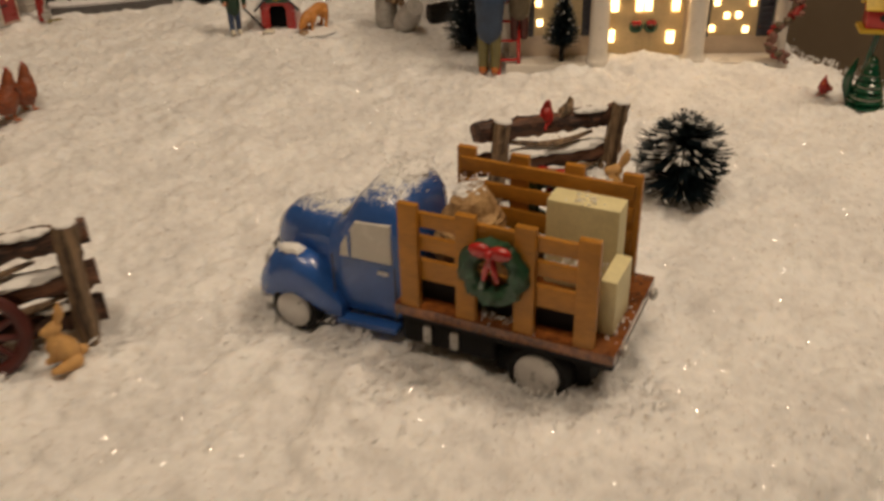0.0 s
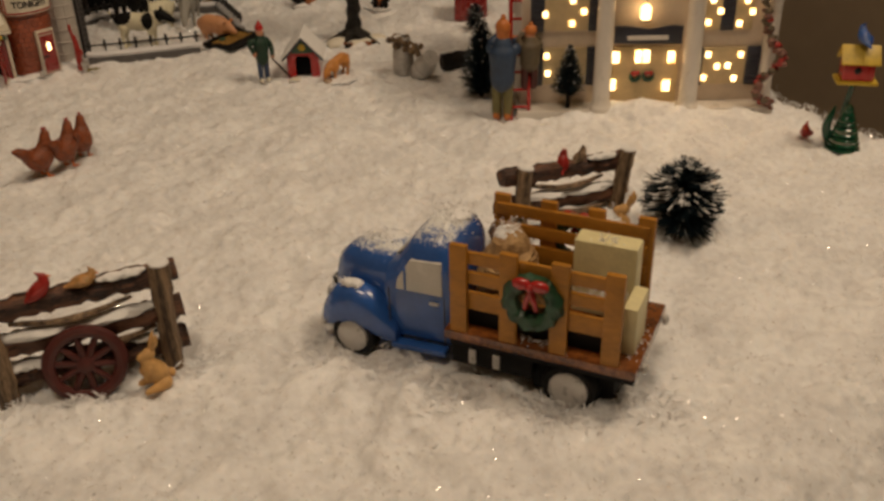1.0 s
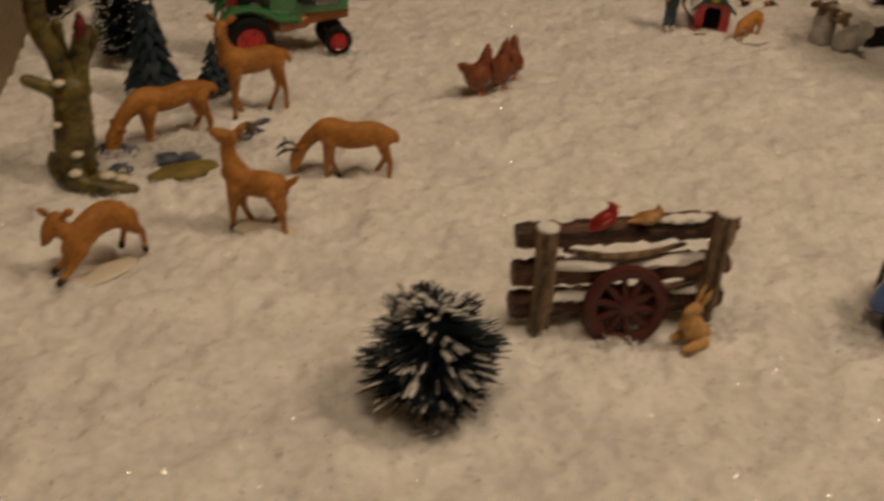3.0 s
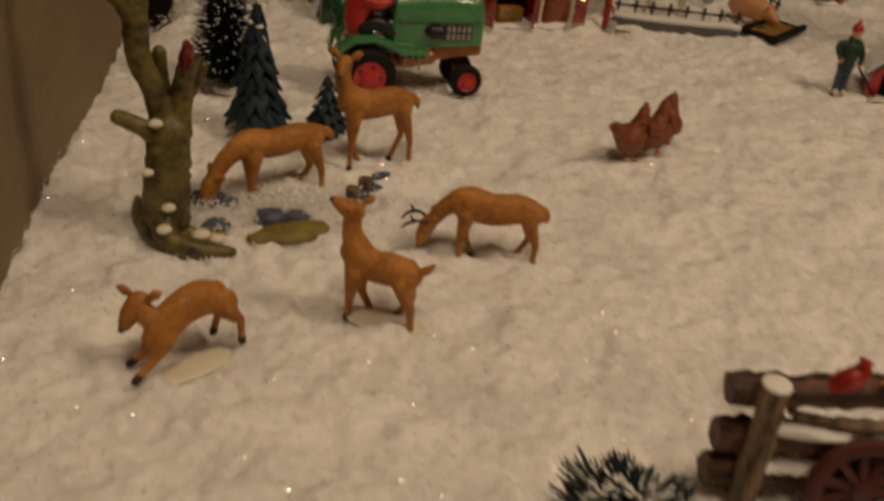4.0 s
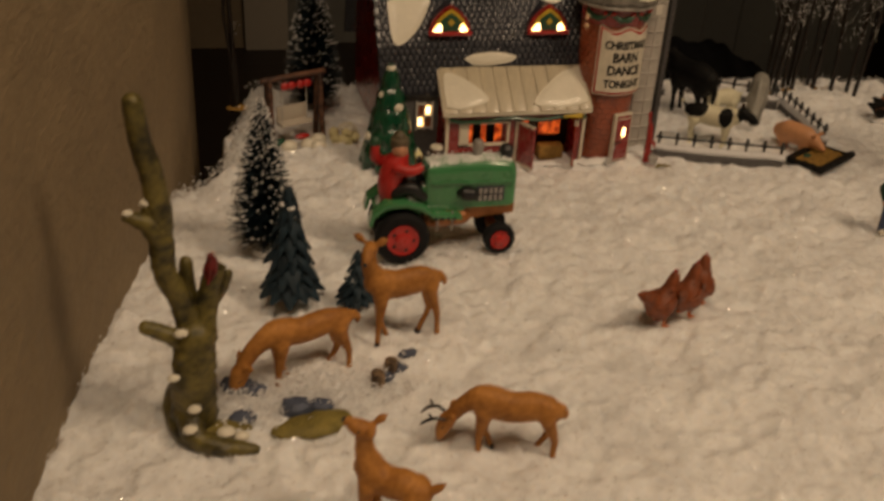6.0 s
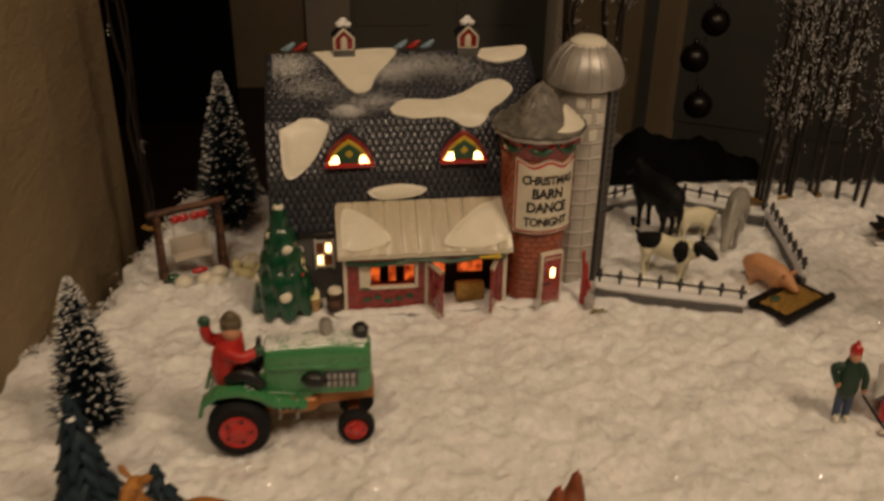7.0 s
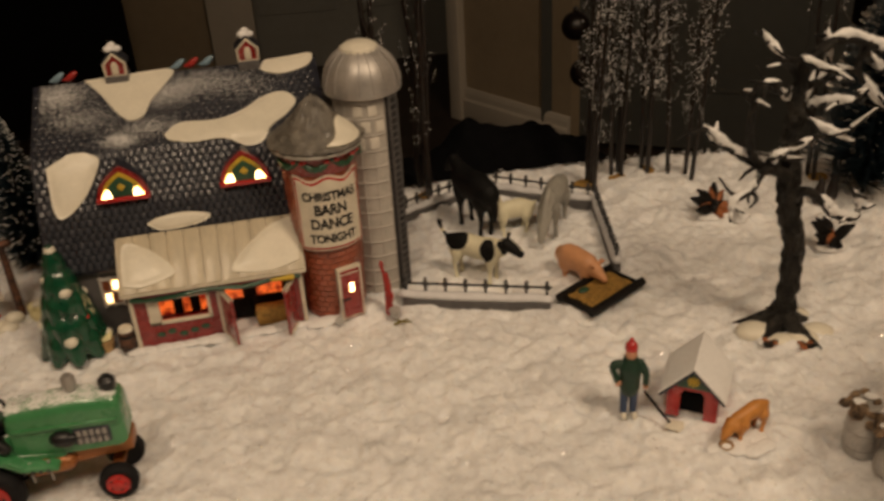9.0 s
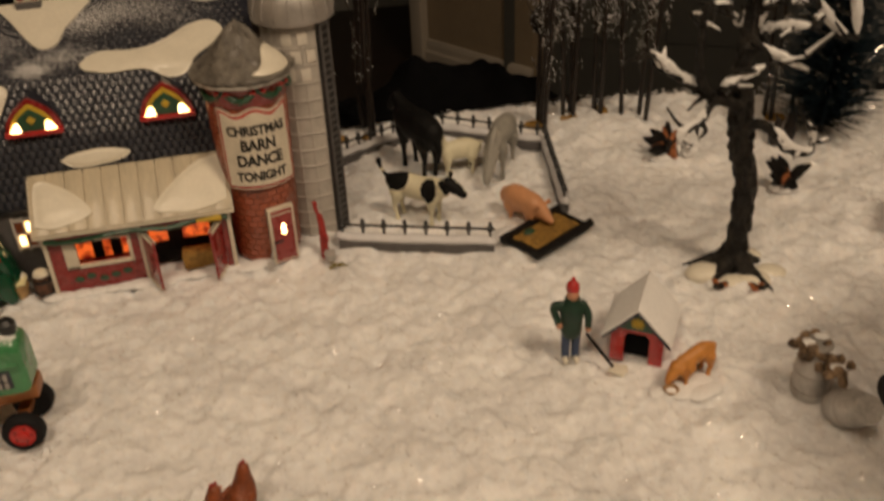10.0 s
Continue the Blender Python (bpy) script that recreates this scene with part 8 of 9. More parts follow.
build_doghouse()
bm = bmesh.new()
random.seed(93)
for _ in range(16):
    ball(bm, (random.gauss(0, 0.009), random.gauss(0, 0.005), 0.0004), random.uniform(0.004, 0.007), 0, 1.3, 0.9, 0.32, 9)
bm = fuse(bm, 0.0008, 2)
tagged(part("snow_mound", bm, M["flock"], None, "", True, pose(0.2740, -0.2030, 0, 0, 0, 10)), "small cream snow base under the dog", "base")
quadruped("dog_figurine", pose(0.2790, -0.1985, 0.001, 0, 0, 196) @ Matrix.Scale(0.87, 4), "golden dog figurine sniffing down beside the dog house", "dog figurine", [M["dog"], M["dog"]],
          [(-0.0130, 0, 0.0200), (-0.006, 0, 0.0205), (0.003, 0, 0.0185), (0.010, 0, 0.0165)], [0.0052, 0.0068, 0.0066, 0.0064],
          [((0.008, 0.004, 0.0140), (0.010, 0.004, 0.007), (0.011, 0.004, 0), 0.0023), ((0.008, -0.004, 0.0140), (0.011, -0.004, 0.007), (0.013, -0.004, 0), 0.0023), ((-0.010, 0.004, 0.016), (-0.012, 0.004, 0.008), (-0.010, 0.004, 0), 0.0023), ((-0.010, -0.004, 0.016), (-0.013, -0.004, 0.008), (-0.011, -0.004, 0), 0.0023)],
          ([(0.010, 0, 0.0175), (0.0150, 0, 0.0150)], [0.0062, 0.0052]), ([(0.0160, 0, 0.0140), (0.0205, 0, 0.0095), (0.0230, 0, 0.0060)], [0.0056, 0.0044, 0.0028]),
          [([(0.0150, 0.0045, 0.0160), (0.0165, 0.0065, 0.0110)], [0.0022, 0.0010]), ([(0.0150, -0.0045, 0.0160), (0.0165, -0.0065, 0.0110)], [0.0022, 0.0010])], ([(-0.017, 0, 0.0215), (-0.0185, 0, 0.0160)], [0.0020, 0.0010]), (), 0)
bowl = bmesh.new()
lathe(bowl, [(0.0030, 0.0), (0.0048, 0.0030), (0.0042, 0.0030), (0.0026, 0.0010), (0.0002, 0.0009)], 16)
tagged(part("dog_bowl", bowl, M["sack"], None, "", True, pose(0.2600, -0.2080, 0.0005)), "small brown dog bowl on the snow", "bowl")


def standing_figure(name, m, label, h, mats, arms, hat=True, pack=False):
    """A painted figurine in one plain shape; mats: trousers, coat, skin, hat, shoe."""
    s = h / 0.062
    S = Matrix.Scale(s, 4)
    bm = bmesh.new()
    for y in (-1, 1):
        tube(bm, [(0.0, y * 0.0042, 0.0030), (0.0, y * 0.0042, 0.0140), (0.0, y * 0.0034, 0.0265)], [0.0034, 0.0038, 0.0048], 10, 0, m=S)
        tube(bm, [(-0.001, y * 0.0042, 0.0022), (0.005, y * 0.0046, 0.0018)], [0.0030, 0.0024], 9, 4, k=2, m=S)
    tube(bm, [(0, 0, 0.0240), (0, 0, 0.0310), (0, 0, 0.0400), (0, 0, 0.0450)], [0.0078, 0.0080, 0.0088, 0.0060], 14, 1, squash=1.15, m=S)
    for pts in arms:
        tube(bm, pts, [0.0036, 0.0032, 0.0027], 10, 1, m=S)
        ball(bm, pts[-1], 0.0029, 2, n=8, m=S)
    ball(bm, (0.0008, 0, 0.0510), 0.0054, 2, 0.95, 0.95, 1.1, 12, S)
    if hat:
        ball(bm, (0, 0, 0.0550), 0.0056, 3, 1.02, 1.02, 0.95, 12, S)
        ball(bm, (0, 0, 0.0608), 0.0020, 3, n=8, m=S)
    ob = part(name, bm, mats, None, "", True, m)
    return tagged(ob, label, "figurine")


standing_figure("yard_figurine", pose(0.2135, -0.1600, 0, 0, 0, -100) @ Matrix.Diagonal((0.8, 0.76, 1, 1)), "figurine in green coat, jeans and red cap by the dog house", 0.062,
                [M["denim"], M["coat_green"], M["skin"], M["red_gloss"], M["glaze_white"]],
                [[(0, 0.0085, 0.0420), (0.002, 0.0130, 0.0350), (0.004, 0.0130, 0.0260)], [(0, -0.0085, 0.0420), (-0.001, -0.0150, 0.0400), (0.004, -0.0110, 0.0300)]])
shovel = thing("snow_shovel", pose(0.2215, -0.1690, 0, 0, 0, -38), "small snow shovel with a white blade beside the figurine", "shovel")
bm = bmesh.new()
tube(bm, [(-0.001, 0, 0.0240), (0.009, 0, 0.0125), (0.016, 0, 0.0045)], [0.0010, 0.0010, 0.0010], 8)
part("handle", bm, M["bark_dark"], shovel)
bm = bmesh.new()
prism(bm, [(0.0145, -0.0045), (0.0245, -0.0052), (0.0262, 0.0), (0.0245, 0.0052), (0.0145, 0.0045)], 0.0018, 0.0034, "z", 0.0006)
part("blade", bm, M["glaze_white"], shovel, "white blade")

# milk cans with a wreath
cans = thing("milk_cans", pose(0.3420, -0.2360, 0, 0, 0, -30), "two galvanised milk cans with brown pine cones and snow", "milk cans")
for x, y, z, tilt in ((-0.006, 0.003, 0, 0), (0.009, -0.012, 0.004, 50)):
    bm = bmesh.new()
    lathe(bm, [(0.0098, 0), (0.0108, 0.002), (0.0108, 0.0230), (0.0070, 0.0300), (0.0062, 0.0340), (0.0085, 0.0365), (0.0080, 0.0380), (0.0003, 0.0375)], 22, m=pose(x, y, z, tilt, 0, 20))
    c = part("can", bm, M["galv"], cans)
    bm = bmesh.new()
    for zz in (0.006, 0.018):
        ring(bm, (0, 0, zz), 0.0108, 0.0005, "z", 22, 6, 0, pose(x, y, z, tilt, 0, 20))
    part("band", bm, M["silver"], c)
random.seed(95)
for cx, cy, cz, k in ((-0.010, 0.003, 0.034, 16), (0.003, -0.007, 0.028, 10)):
    bm = bmesh.new()
    for _ in range(k * 2):
        q = (cx + random.gauss(0, 0.0048), cy + random.gauss(0, 0.0048), cz + random.gauss(0, 0.0024))
        ball(bm, q, random.uniform(0.0022, 0.0042), 0, random.uniform(0.8, 1.3), random.uniform(0.8, 1.2), random.uniform(0.7, 1.2), 8)
    for v in bm.verts:
        v.co += Vector((random.uniform(-1, 1), random.uniform(-1, 1), random.uniform(-1, 1))) * 0.0005
    part("pine_cone_clump", bm, M["post"], cans, "brown pine cones and dry leaves")
for cx, cy, cz in ((-0.012, 0.000, 0.039), (-0.005, 0.006, 0.040), (0.004, -0.011, 0.032)):
    bm = bmesh.new()
    ball(bm, (cx, cy, cz), 0.0032, 0, 1.4, 1.0, 0.6, 9)
    part("snow", bm, M["flock"], cans)


# ---- the bare snowy tree ----
def build_bare_tree():
    t = thing("bare_tree", pose(0.3600, -0.0960, 0, 0, 0, -13.5), "dark bare twisted tree with snow along its branches", "tree")
    random.seed(101)
    bm = bmesh.new()
    tube(bm, [(0.000, 0, -0.003), (0.002, 0, 0.030), (0.0015, 0, 0.0700), (-0.0065, -0.002, 0.105), (-0.0105, -0.0025, 0.136), (-0.0120, -0.003, 0.157), (-0.0106, -0.0025, 0.180), (-0.009, -0.002, 0.212)], [0.0108, 0.0070, 0.0072, 0.0078, 0.0070, 0.0058, 0.0048, 0.0032], 18, jitter=0.26, k=7)
    part("trunk", bm, M["gnarl"], t)
    for a in (0.3, 1.6, 2.9, 4.0, 5.3):
        bm = bmesh.new()
        L = random.uniform(0.026, 0.040)
        tube(bm, [(0, 0, 0.012), (L * 0.45 * math.cos(a), L * 0.45 * math.sin(a), 0.006), (L * math.cos(a), L * math.sin(a), -0.001)], [0.0080, 0.0052, 0.0020], 9, jitter=0.16)
        part("root", bm, M["gnarl"], t)
    for x, y, r, sx in ((-0.020, -0.006, 0.011, 1.3), (0.012, -0.017, 0.010, 1.2), (-0.004, -0.019, 0.008, 1.3), (0.025, -0.008, 0.009, 1.4), (0.016, 0.014, 0.009, 1.2)):
        bm = bmesh.new()
        ball(bm, (x, y, 0.0015), r, 0, sx, 1.0, 0.62, 12)
        part("snow_patch", bm, M["glaze_white"], t, "white painted snow between the roots")
    for x, y in ((-0.015, -0.024), (0.011, -0.029)):
        for k in range(6):
            bm = bmesh.new()
            a = random.uniform(0, 6.28)
            tube(bm, [(x, y, 0.0005), (x + 0.004 * math.cos(a), y + 0.003 * math.sin(a), 0.004), (x + 0.007 * math.cos(a), y + 0.005 * math.sin(a), 0.0045)], [0.0024, 0.0020, 0.0006], 6, jitter=0.2)
            part("fallen_leaf", bm, M["leaf_brown"] if k % 2 else M["gnarl"], t, "dark brown leaf clump at the root")
    # points of each limb, its thickness, and where its snow begins
    limbs = [
        ([(-0.008, -0.004, 0.128), (-0.0262, -0.016, 0.139), (-0.043, -0.021, 0.148), (-0.062, -0.026, 0.162), (-0.0755, -0.030, 0.176)], 0.0042, 0.5),
        ([(-0.034, -0.018, 0.142), (-0.0420, -0.024, 0.152), (-0.0470, -0.027, 0.168), (-0.0470, -0.028, 0.188), (-0.0455, -0.027, 0.201), (-0.0310, -0.024, 0.202)], 0.0036, 0.82),
        ([(-0.026, -0.016, 0.139), (-0.0358, -0.027, 0.142), (-0.0431, -0.031, 0.1315), (-0.0543, -0.034, 0.124), (-0.0514, -0.033, 0.109), (-0.0429, -0.031, 0.1126)], 0.0032, 0.3),
        ([(-0.0300, -0.017, 0.1420), (-0.0283, -0.021, 0.1496), (-0.0135, -0.018, 0.1545), (-0.0010, -0.015, 0.1608)], 0.0024, 0.3),
        ([(-0.008, -0.006, 0.110), (-0.0007, -0.0125, 0.1205), (0.0129, -0.009, 0.1097), (0.0231, -0.007, 0.0985), (0.0398, -0.003, 0.0932), (0.0397, -0.003, 0.1058), (0.0328, -0.0045, 0.1167)], 0.0040, 0.3),
        ([(-0.0110, -0.002, 0.160), (-0.0020, 0.003, 0.165), (0.0006, 0.0043, 0.1745), (0.0116, 0.007, 0.1766), (0.0339, 0.012, 0.1747)], 0.0030, 0.4),
        ([(-0.0105, -0.004, 0.176), (-0.001, -0.0105, 0.168), (0.0295, -0.003, 0.1506)], 0.0028, 0.45),
        ([(-0.0090, -0.004, 0.212), (-0.0149, -0.0139, 0.2125), (0.0016, -0.010, 0.2045), (0.0182, -0.006, 0.1975)], 0.0030, 0.3),
        ([(-0.0095, -0.002, 0.190), (0.0063, 0.0077, 0.1925), (0.0087, 0.008, 0.210), (0.0031, 0.007, 0.2293)], 0.0032, 0.3),
        ([(-0.0090, -0.003, 0.208), (0.0095, -0.002, 0.2215), (0.0324, 0.004, 0.2161), (0.0522, 0.008, 0.2024), (0.0626, 0.011, 0.1658)], 0.0042, 0.2),
        ([(0.0324, 0.004, 0.2161), (0.0310, 0.012, 0.196), (0.0460, 0.017, 0.1764), (0.0596, 0.020, 0.1622)], 0.0030, 0.4),
        ([(0.0250, 0.003, 0.2190), (0.0419, 0.020, 0.1988), (0.058, 0.024, 0.1882)], 0.0032, 0.3),
        ([(-0.0105, -0.003, 0.169), (-0.0162, 0.000, 0.1809), (-0.0216, -0.001, 0.1890)], 0.0026, 0.4),
        ([(-0.0100, 0.000, 0.165), (0.002, 0.020, 0.172), (0.012, 0.038, 0.186)], 0.0030, 0.4),
        ([(-0.0095, 0.000, 0.195), (-0.020, 0.018, 0.206), (-0.028, 0.032, 0.218)], 0.0028, 0.4),
    ]
    for pts, r0, start in limbs:
        n = len(pts)
        rr = [r0 * (1 - 0.65 * i / (n - 1)) for i in range(n)]
        bm = bmesh.new()
        tube(bm, pts, rr, 10, jitter=0.2, k=6)
        lb = part("limb", bm, M["gnarl"], t)
        way = spline([(*p, r) for p, r in zip(pts, rr)], 5)
        for k in range(2 + n // 2):
            q = way[random.randrange(len(way) // 3, len(way))]
            a, L, up = random.uniform(0, 6.28), random.uniform(0.008, 0.024), random.uniform(-0.3, 1.0)
            dx, dy = math.cos(a) * L, math.sin(a) * L
            bm = bmesh.new()
            bend = random.uniform(-0.4, 0.4) * L
            tube(bm, [tuple(q[:3]), (q[0] + dx * 0.5 + bend * 0.4, q[1] + dy * 0.5, q[2] + L * up * 0.3), (q[0] + dx, q[1] + dy + bend * 0.4, q[2] + L * up)], [0.0017, 0.0013, 0.0007], 7, jitter=0.18, k=3)
            part("twig", bm, M["gnarl"], lb)
            if k % 3 == 0:
                bm = bmesh.new()
                tube(bm, [(q[0] + dx * 0.45 + bend * 0.4, q[1] + dy * 0.45, q[2] + L * up * 0.3 + 0.0012), (q[0] + dx * 0.9, q[1] + dy * 0.9 + bend * 0.4, q[2] + L * up * 0.9 + 0.0012)], [0.0014, 0.0006], 8, jitter=0.25, k=3)
                part("twig_snow", bm, M["flock"], lb)
        bm = bmesh.new()
        cut = spline([(*p, r) for p, r in zip(pts, rr)], 5)
        a = int(len(cut) * start)
        seg = cut[a:]
        if len(seg) > 3:
            tube(bm, [(q[0], q[1], q[2] + q[3] * 0.9) for q in seg[::2]], [max(0.0030, q[3] * 1.25) * random.uniform(0.7, 1.2) * (0.35 if i in (0, len(seg[::2]) - 1) else 1) for i, q in enumerate(seg[::2])], 11, jitter=0.22, k=4, squash=0.85)
            part("branch_snow", bm, M["flock"], lb, "white snow on the branch")
    bm = bmesh.new()
    for _ in range(11):
        a, d = random.uniform(0, 6.28), random.uniform(0.010, 0.026)
        ball(bm, (d * math.cos(a), d * math.sin(a), 0.001), random.uniform(0.004, 0.008), 0, 1.3, 1, 0.55, 9)
    part("root_snow", bm, M["flock"], t, "clumps of snow among the roots")


build_bare_tree()


# ---- frosted twig groves behind ----
def glitter_trees(m, stems, h, label, seed, bead0, dense, crook=0.0):
    t = thing("frosted_twig_tree", m, label, "tree", "frosted twig trees")
    random.seed(seed)
    beads = bmesh.new()
    for i in range(stems):
        x, y = random.gauss(0, 0.006), random.gauss(0, 0.006)
        pts, rr = [(x, y, -0.003)], [0.0018]
        k = 9
        for j in range(1, k + 1):
            s = j / k
            pts.append((x + crook * random.uniform(-1, 1) + 0.01 * s * (x / 0.006), y + crook * random.uniform(-1, 1) + 0.01 * s * (y / 0.006), h * s))
            rr.append(0.0018 * (1 - 0.65 * s))
        bm = bmesh.new()
        tube(bm, pts, [r * (2.0 if crook > 0.003 else 1.35) for r in rr], 7, k=3)
        for _ in range(dense // stems):
            s = random.uniform(bead0, 1.0)
            j = min(k - 1, int(s * k))
            b = tuple(pts[j][c] + (pts[j + 1][c] - pts[j][c]) * random.random() for c in range(3))
            a, L = random.uniform(0, 6.28), random.uniform(0.008, 0.024)
            q = [b, (b[0] + L * 0.40 * math.cos(a), b[1] + L * 0.40 * math.sin(a), b[2] + L * 0.4), (b[0] + L * 0.62 * math.cos(a), b[1] + L * 0.62 * math.sin(a), b[2] + L * 1.0)]
            tube(bm, q, [0.0005, 0.0004, 0.0003], 5, k=2)
            for _ in range(5):
                u = random.random()
                p = [q[1][c] + (q[2][c] - q[1][c]) * u + random.gauss(0, 0.0015 if c < 2 else 0.004) for c in range(3)]
                r = random.uniform(0.00040, 0.00078)
                v = [beads.verts.new((p[0] + dx * r, p[1] + dy * r, p[2] + dz * r)) for dx, dy, dz in ((1, 0, 0), (0, 1, 0), (-1, 0, 0), (0, -1, 0), (0, 0, 1.4), (0, 0, -1.4))]
                for a_, b_, c_ in ((0, 1, 4), (1, 2, 4), (2, 3, 4), (3, 0, 4), (1, 0, 5), (2, 1, 5), (3, 2, 5), (0, 3, 5)):
                    beads.faces.new((v[a_], v[b_], v[c_]))
        part("stem", bm, M["twig"], t)
    tagged(part("glitter_bead", beads, M["bead_dot"], t, "sparkling clear beads on the twigs"), kind="stuff")
    bm = bmesh.new()
    ball(bm, (0, 0, 0.0), 0.009, 0, 1.3, 1.0, 0.22, 12)
    part("base", bm, M["straw"], t, "small yellow base")


for i, (x, y) in enumerate(((0.3080, 0.1880), (0.3440, 0.1930), (0.3780, 0.1990), (0.4020, 0.1720))):
    glitter_trees(pose(x, y, 0, 0, 0, 40 * i), 3, 0.34, "bare twig tree hung with sparkling clear beads", 110 + i, 0.20, 300)
for i, (x, y) in enumerate(((0.1190, 0.2150), (0.1500, 0.2160))):
    glitter_trees(pose(x, y, 0, 0, 0, 70 * i), 3, 0.34, "dark crooked twig tree with a little frost", 120 + i, 0.15, 60, 0.004)
for i, (x, y) in enumerate(((0.5300, 0.1300), (0.5720, 0.1150))):
    glitter_trees(pose(x, y, 0, 0, 0, 70 * i), 3, 0.34, "dark twig tree with sparkling frost behind the pine", 126 + i, 0.3, 60, 0.002)
glitter_trees(pose(-0.2900, 0.1900, 0), 3, 0.30, "dark twig tree standing in the gloom beside the wall", 130, 0.3, 6, 0.003)
brush("frosted_pine", pose(0.5450, 0.0800, 0), 0.200, 0.0600, "wide dark pine glittering with frost at the table's end", 3400, 0.012, 0.22, 46, -0.05, False, "tree", 0.55)

# leaf clusters and small woodland animals beyond the tree
random.seed(140)
for x, y, s, lab in ((0.3960, 0.0850, 1.55, "rust and dark leaf cluster lying on the snow"), (0.4630, 0.0000, 1.3, "brown squirrel-sized leaf cluster lying on the snow")):
    t = thing("leaf_cluster", pose(x, y, 0), lab, "leaves")
    for i in range(18):
        a, el = random.uniform(0, 6.28), random.uniform(0.1, 1.6)
        bm = bmesh.new()
        L = s * random.uniform(0.007, 0.014)
        tube(bm, [(0, 0, 0.004), (L * 0.5 * math.cos(a), L * 0.5 * math.sin(a), 0.004 + L * 0.5 * el), (L * math.cos(a), L * math.sin(a), 0.004 + L * 0.7 * el)], [0.0030, 0.0058, 0.0020], 8, squash=0.6)
        part("leaf", bm, M["leaf_brown"] if i % 3 == 0 else M["bark_dark"], t)
    bm = bmesh.new()
    ball(bm, (0, 0, 0.002), 0.008 * s, 0, 1.5, 1.0, 0.35, 10)
    part("base", bm, M["flock"], t)
for x, y in ((0.4960, 0.0760), (0.5150, 0.0830)):
    bm = bmesh.new()
    tube(bm, [(0, 0, 0.003), (0, 0, 0.010), (0.001, 0, 0.018), (0.002, 0, 0.023)], [0.0050, 0.0058, 0.0040, 0.0030], 10)
    for s in (-1, 1):
        tube(bm, [(0.001, s * 0.002, 0.025), (0, s * 0.003, 0.029)], [0.0012, 0.0006], 6, k=2)
    tagged(part("owl_figurine", bm, M["hoof"], None, "", True, pose(x, y, 0)), "small dark woodland figurine under the frosted pine", "figurine")

# ---- black cloth bundle behind the corral ----
bm = bmesh.new()
random.seed(150)
gx, gy = 60, 14
grid = []
for i in range(gx + 1):
    row = []
    x = 0.105 + 0.245 * i / gx
    crest = 0.009 * math.exp(-((x - 0.165) / 0.045) ** 2) + 0.034 * math.exp(-((x - 0.212) / 0.035) ** 2) + 0.034 * math.exp(-((x - 0.275) / 0.045) ** 2) + 0.008 * math.exp(-((x - 0.206) / 0.014) ** 2)
    for j in range(gy + 1):
        v = j / gy
        fold = 0.0025 * math.sin(x * 210 + 4 * math.sin(v * 5)) + 0.003 * math.sin(x * 97 + v * 9)
        row.append(bm.verts.new((x + 0.003 * math.sin(v * 7 + x * 60), 0.236 + 0.066 * v, (crest + fold * 0.8) * math.sin(math.pi * v) ** 0.7 + 0.002)))
    grid.append(row)
for i in range(gx):
    for j in range(gy):
        bm.faces.new((grid[i][j], grid[i + 1][j], grid[i + 1][j + 1], grid[i][j + 1]))
bmesh.ops.solidify(bm, geom=bm.faces[:], thickness=0.001)
tagged(part("crumpled_black_cloth", bm, M["black_cloth_and_gloom"]), "crumpled black cloth lying behind the corral fence", "cloth")


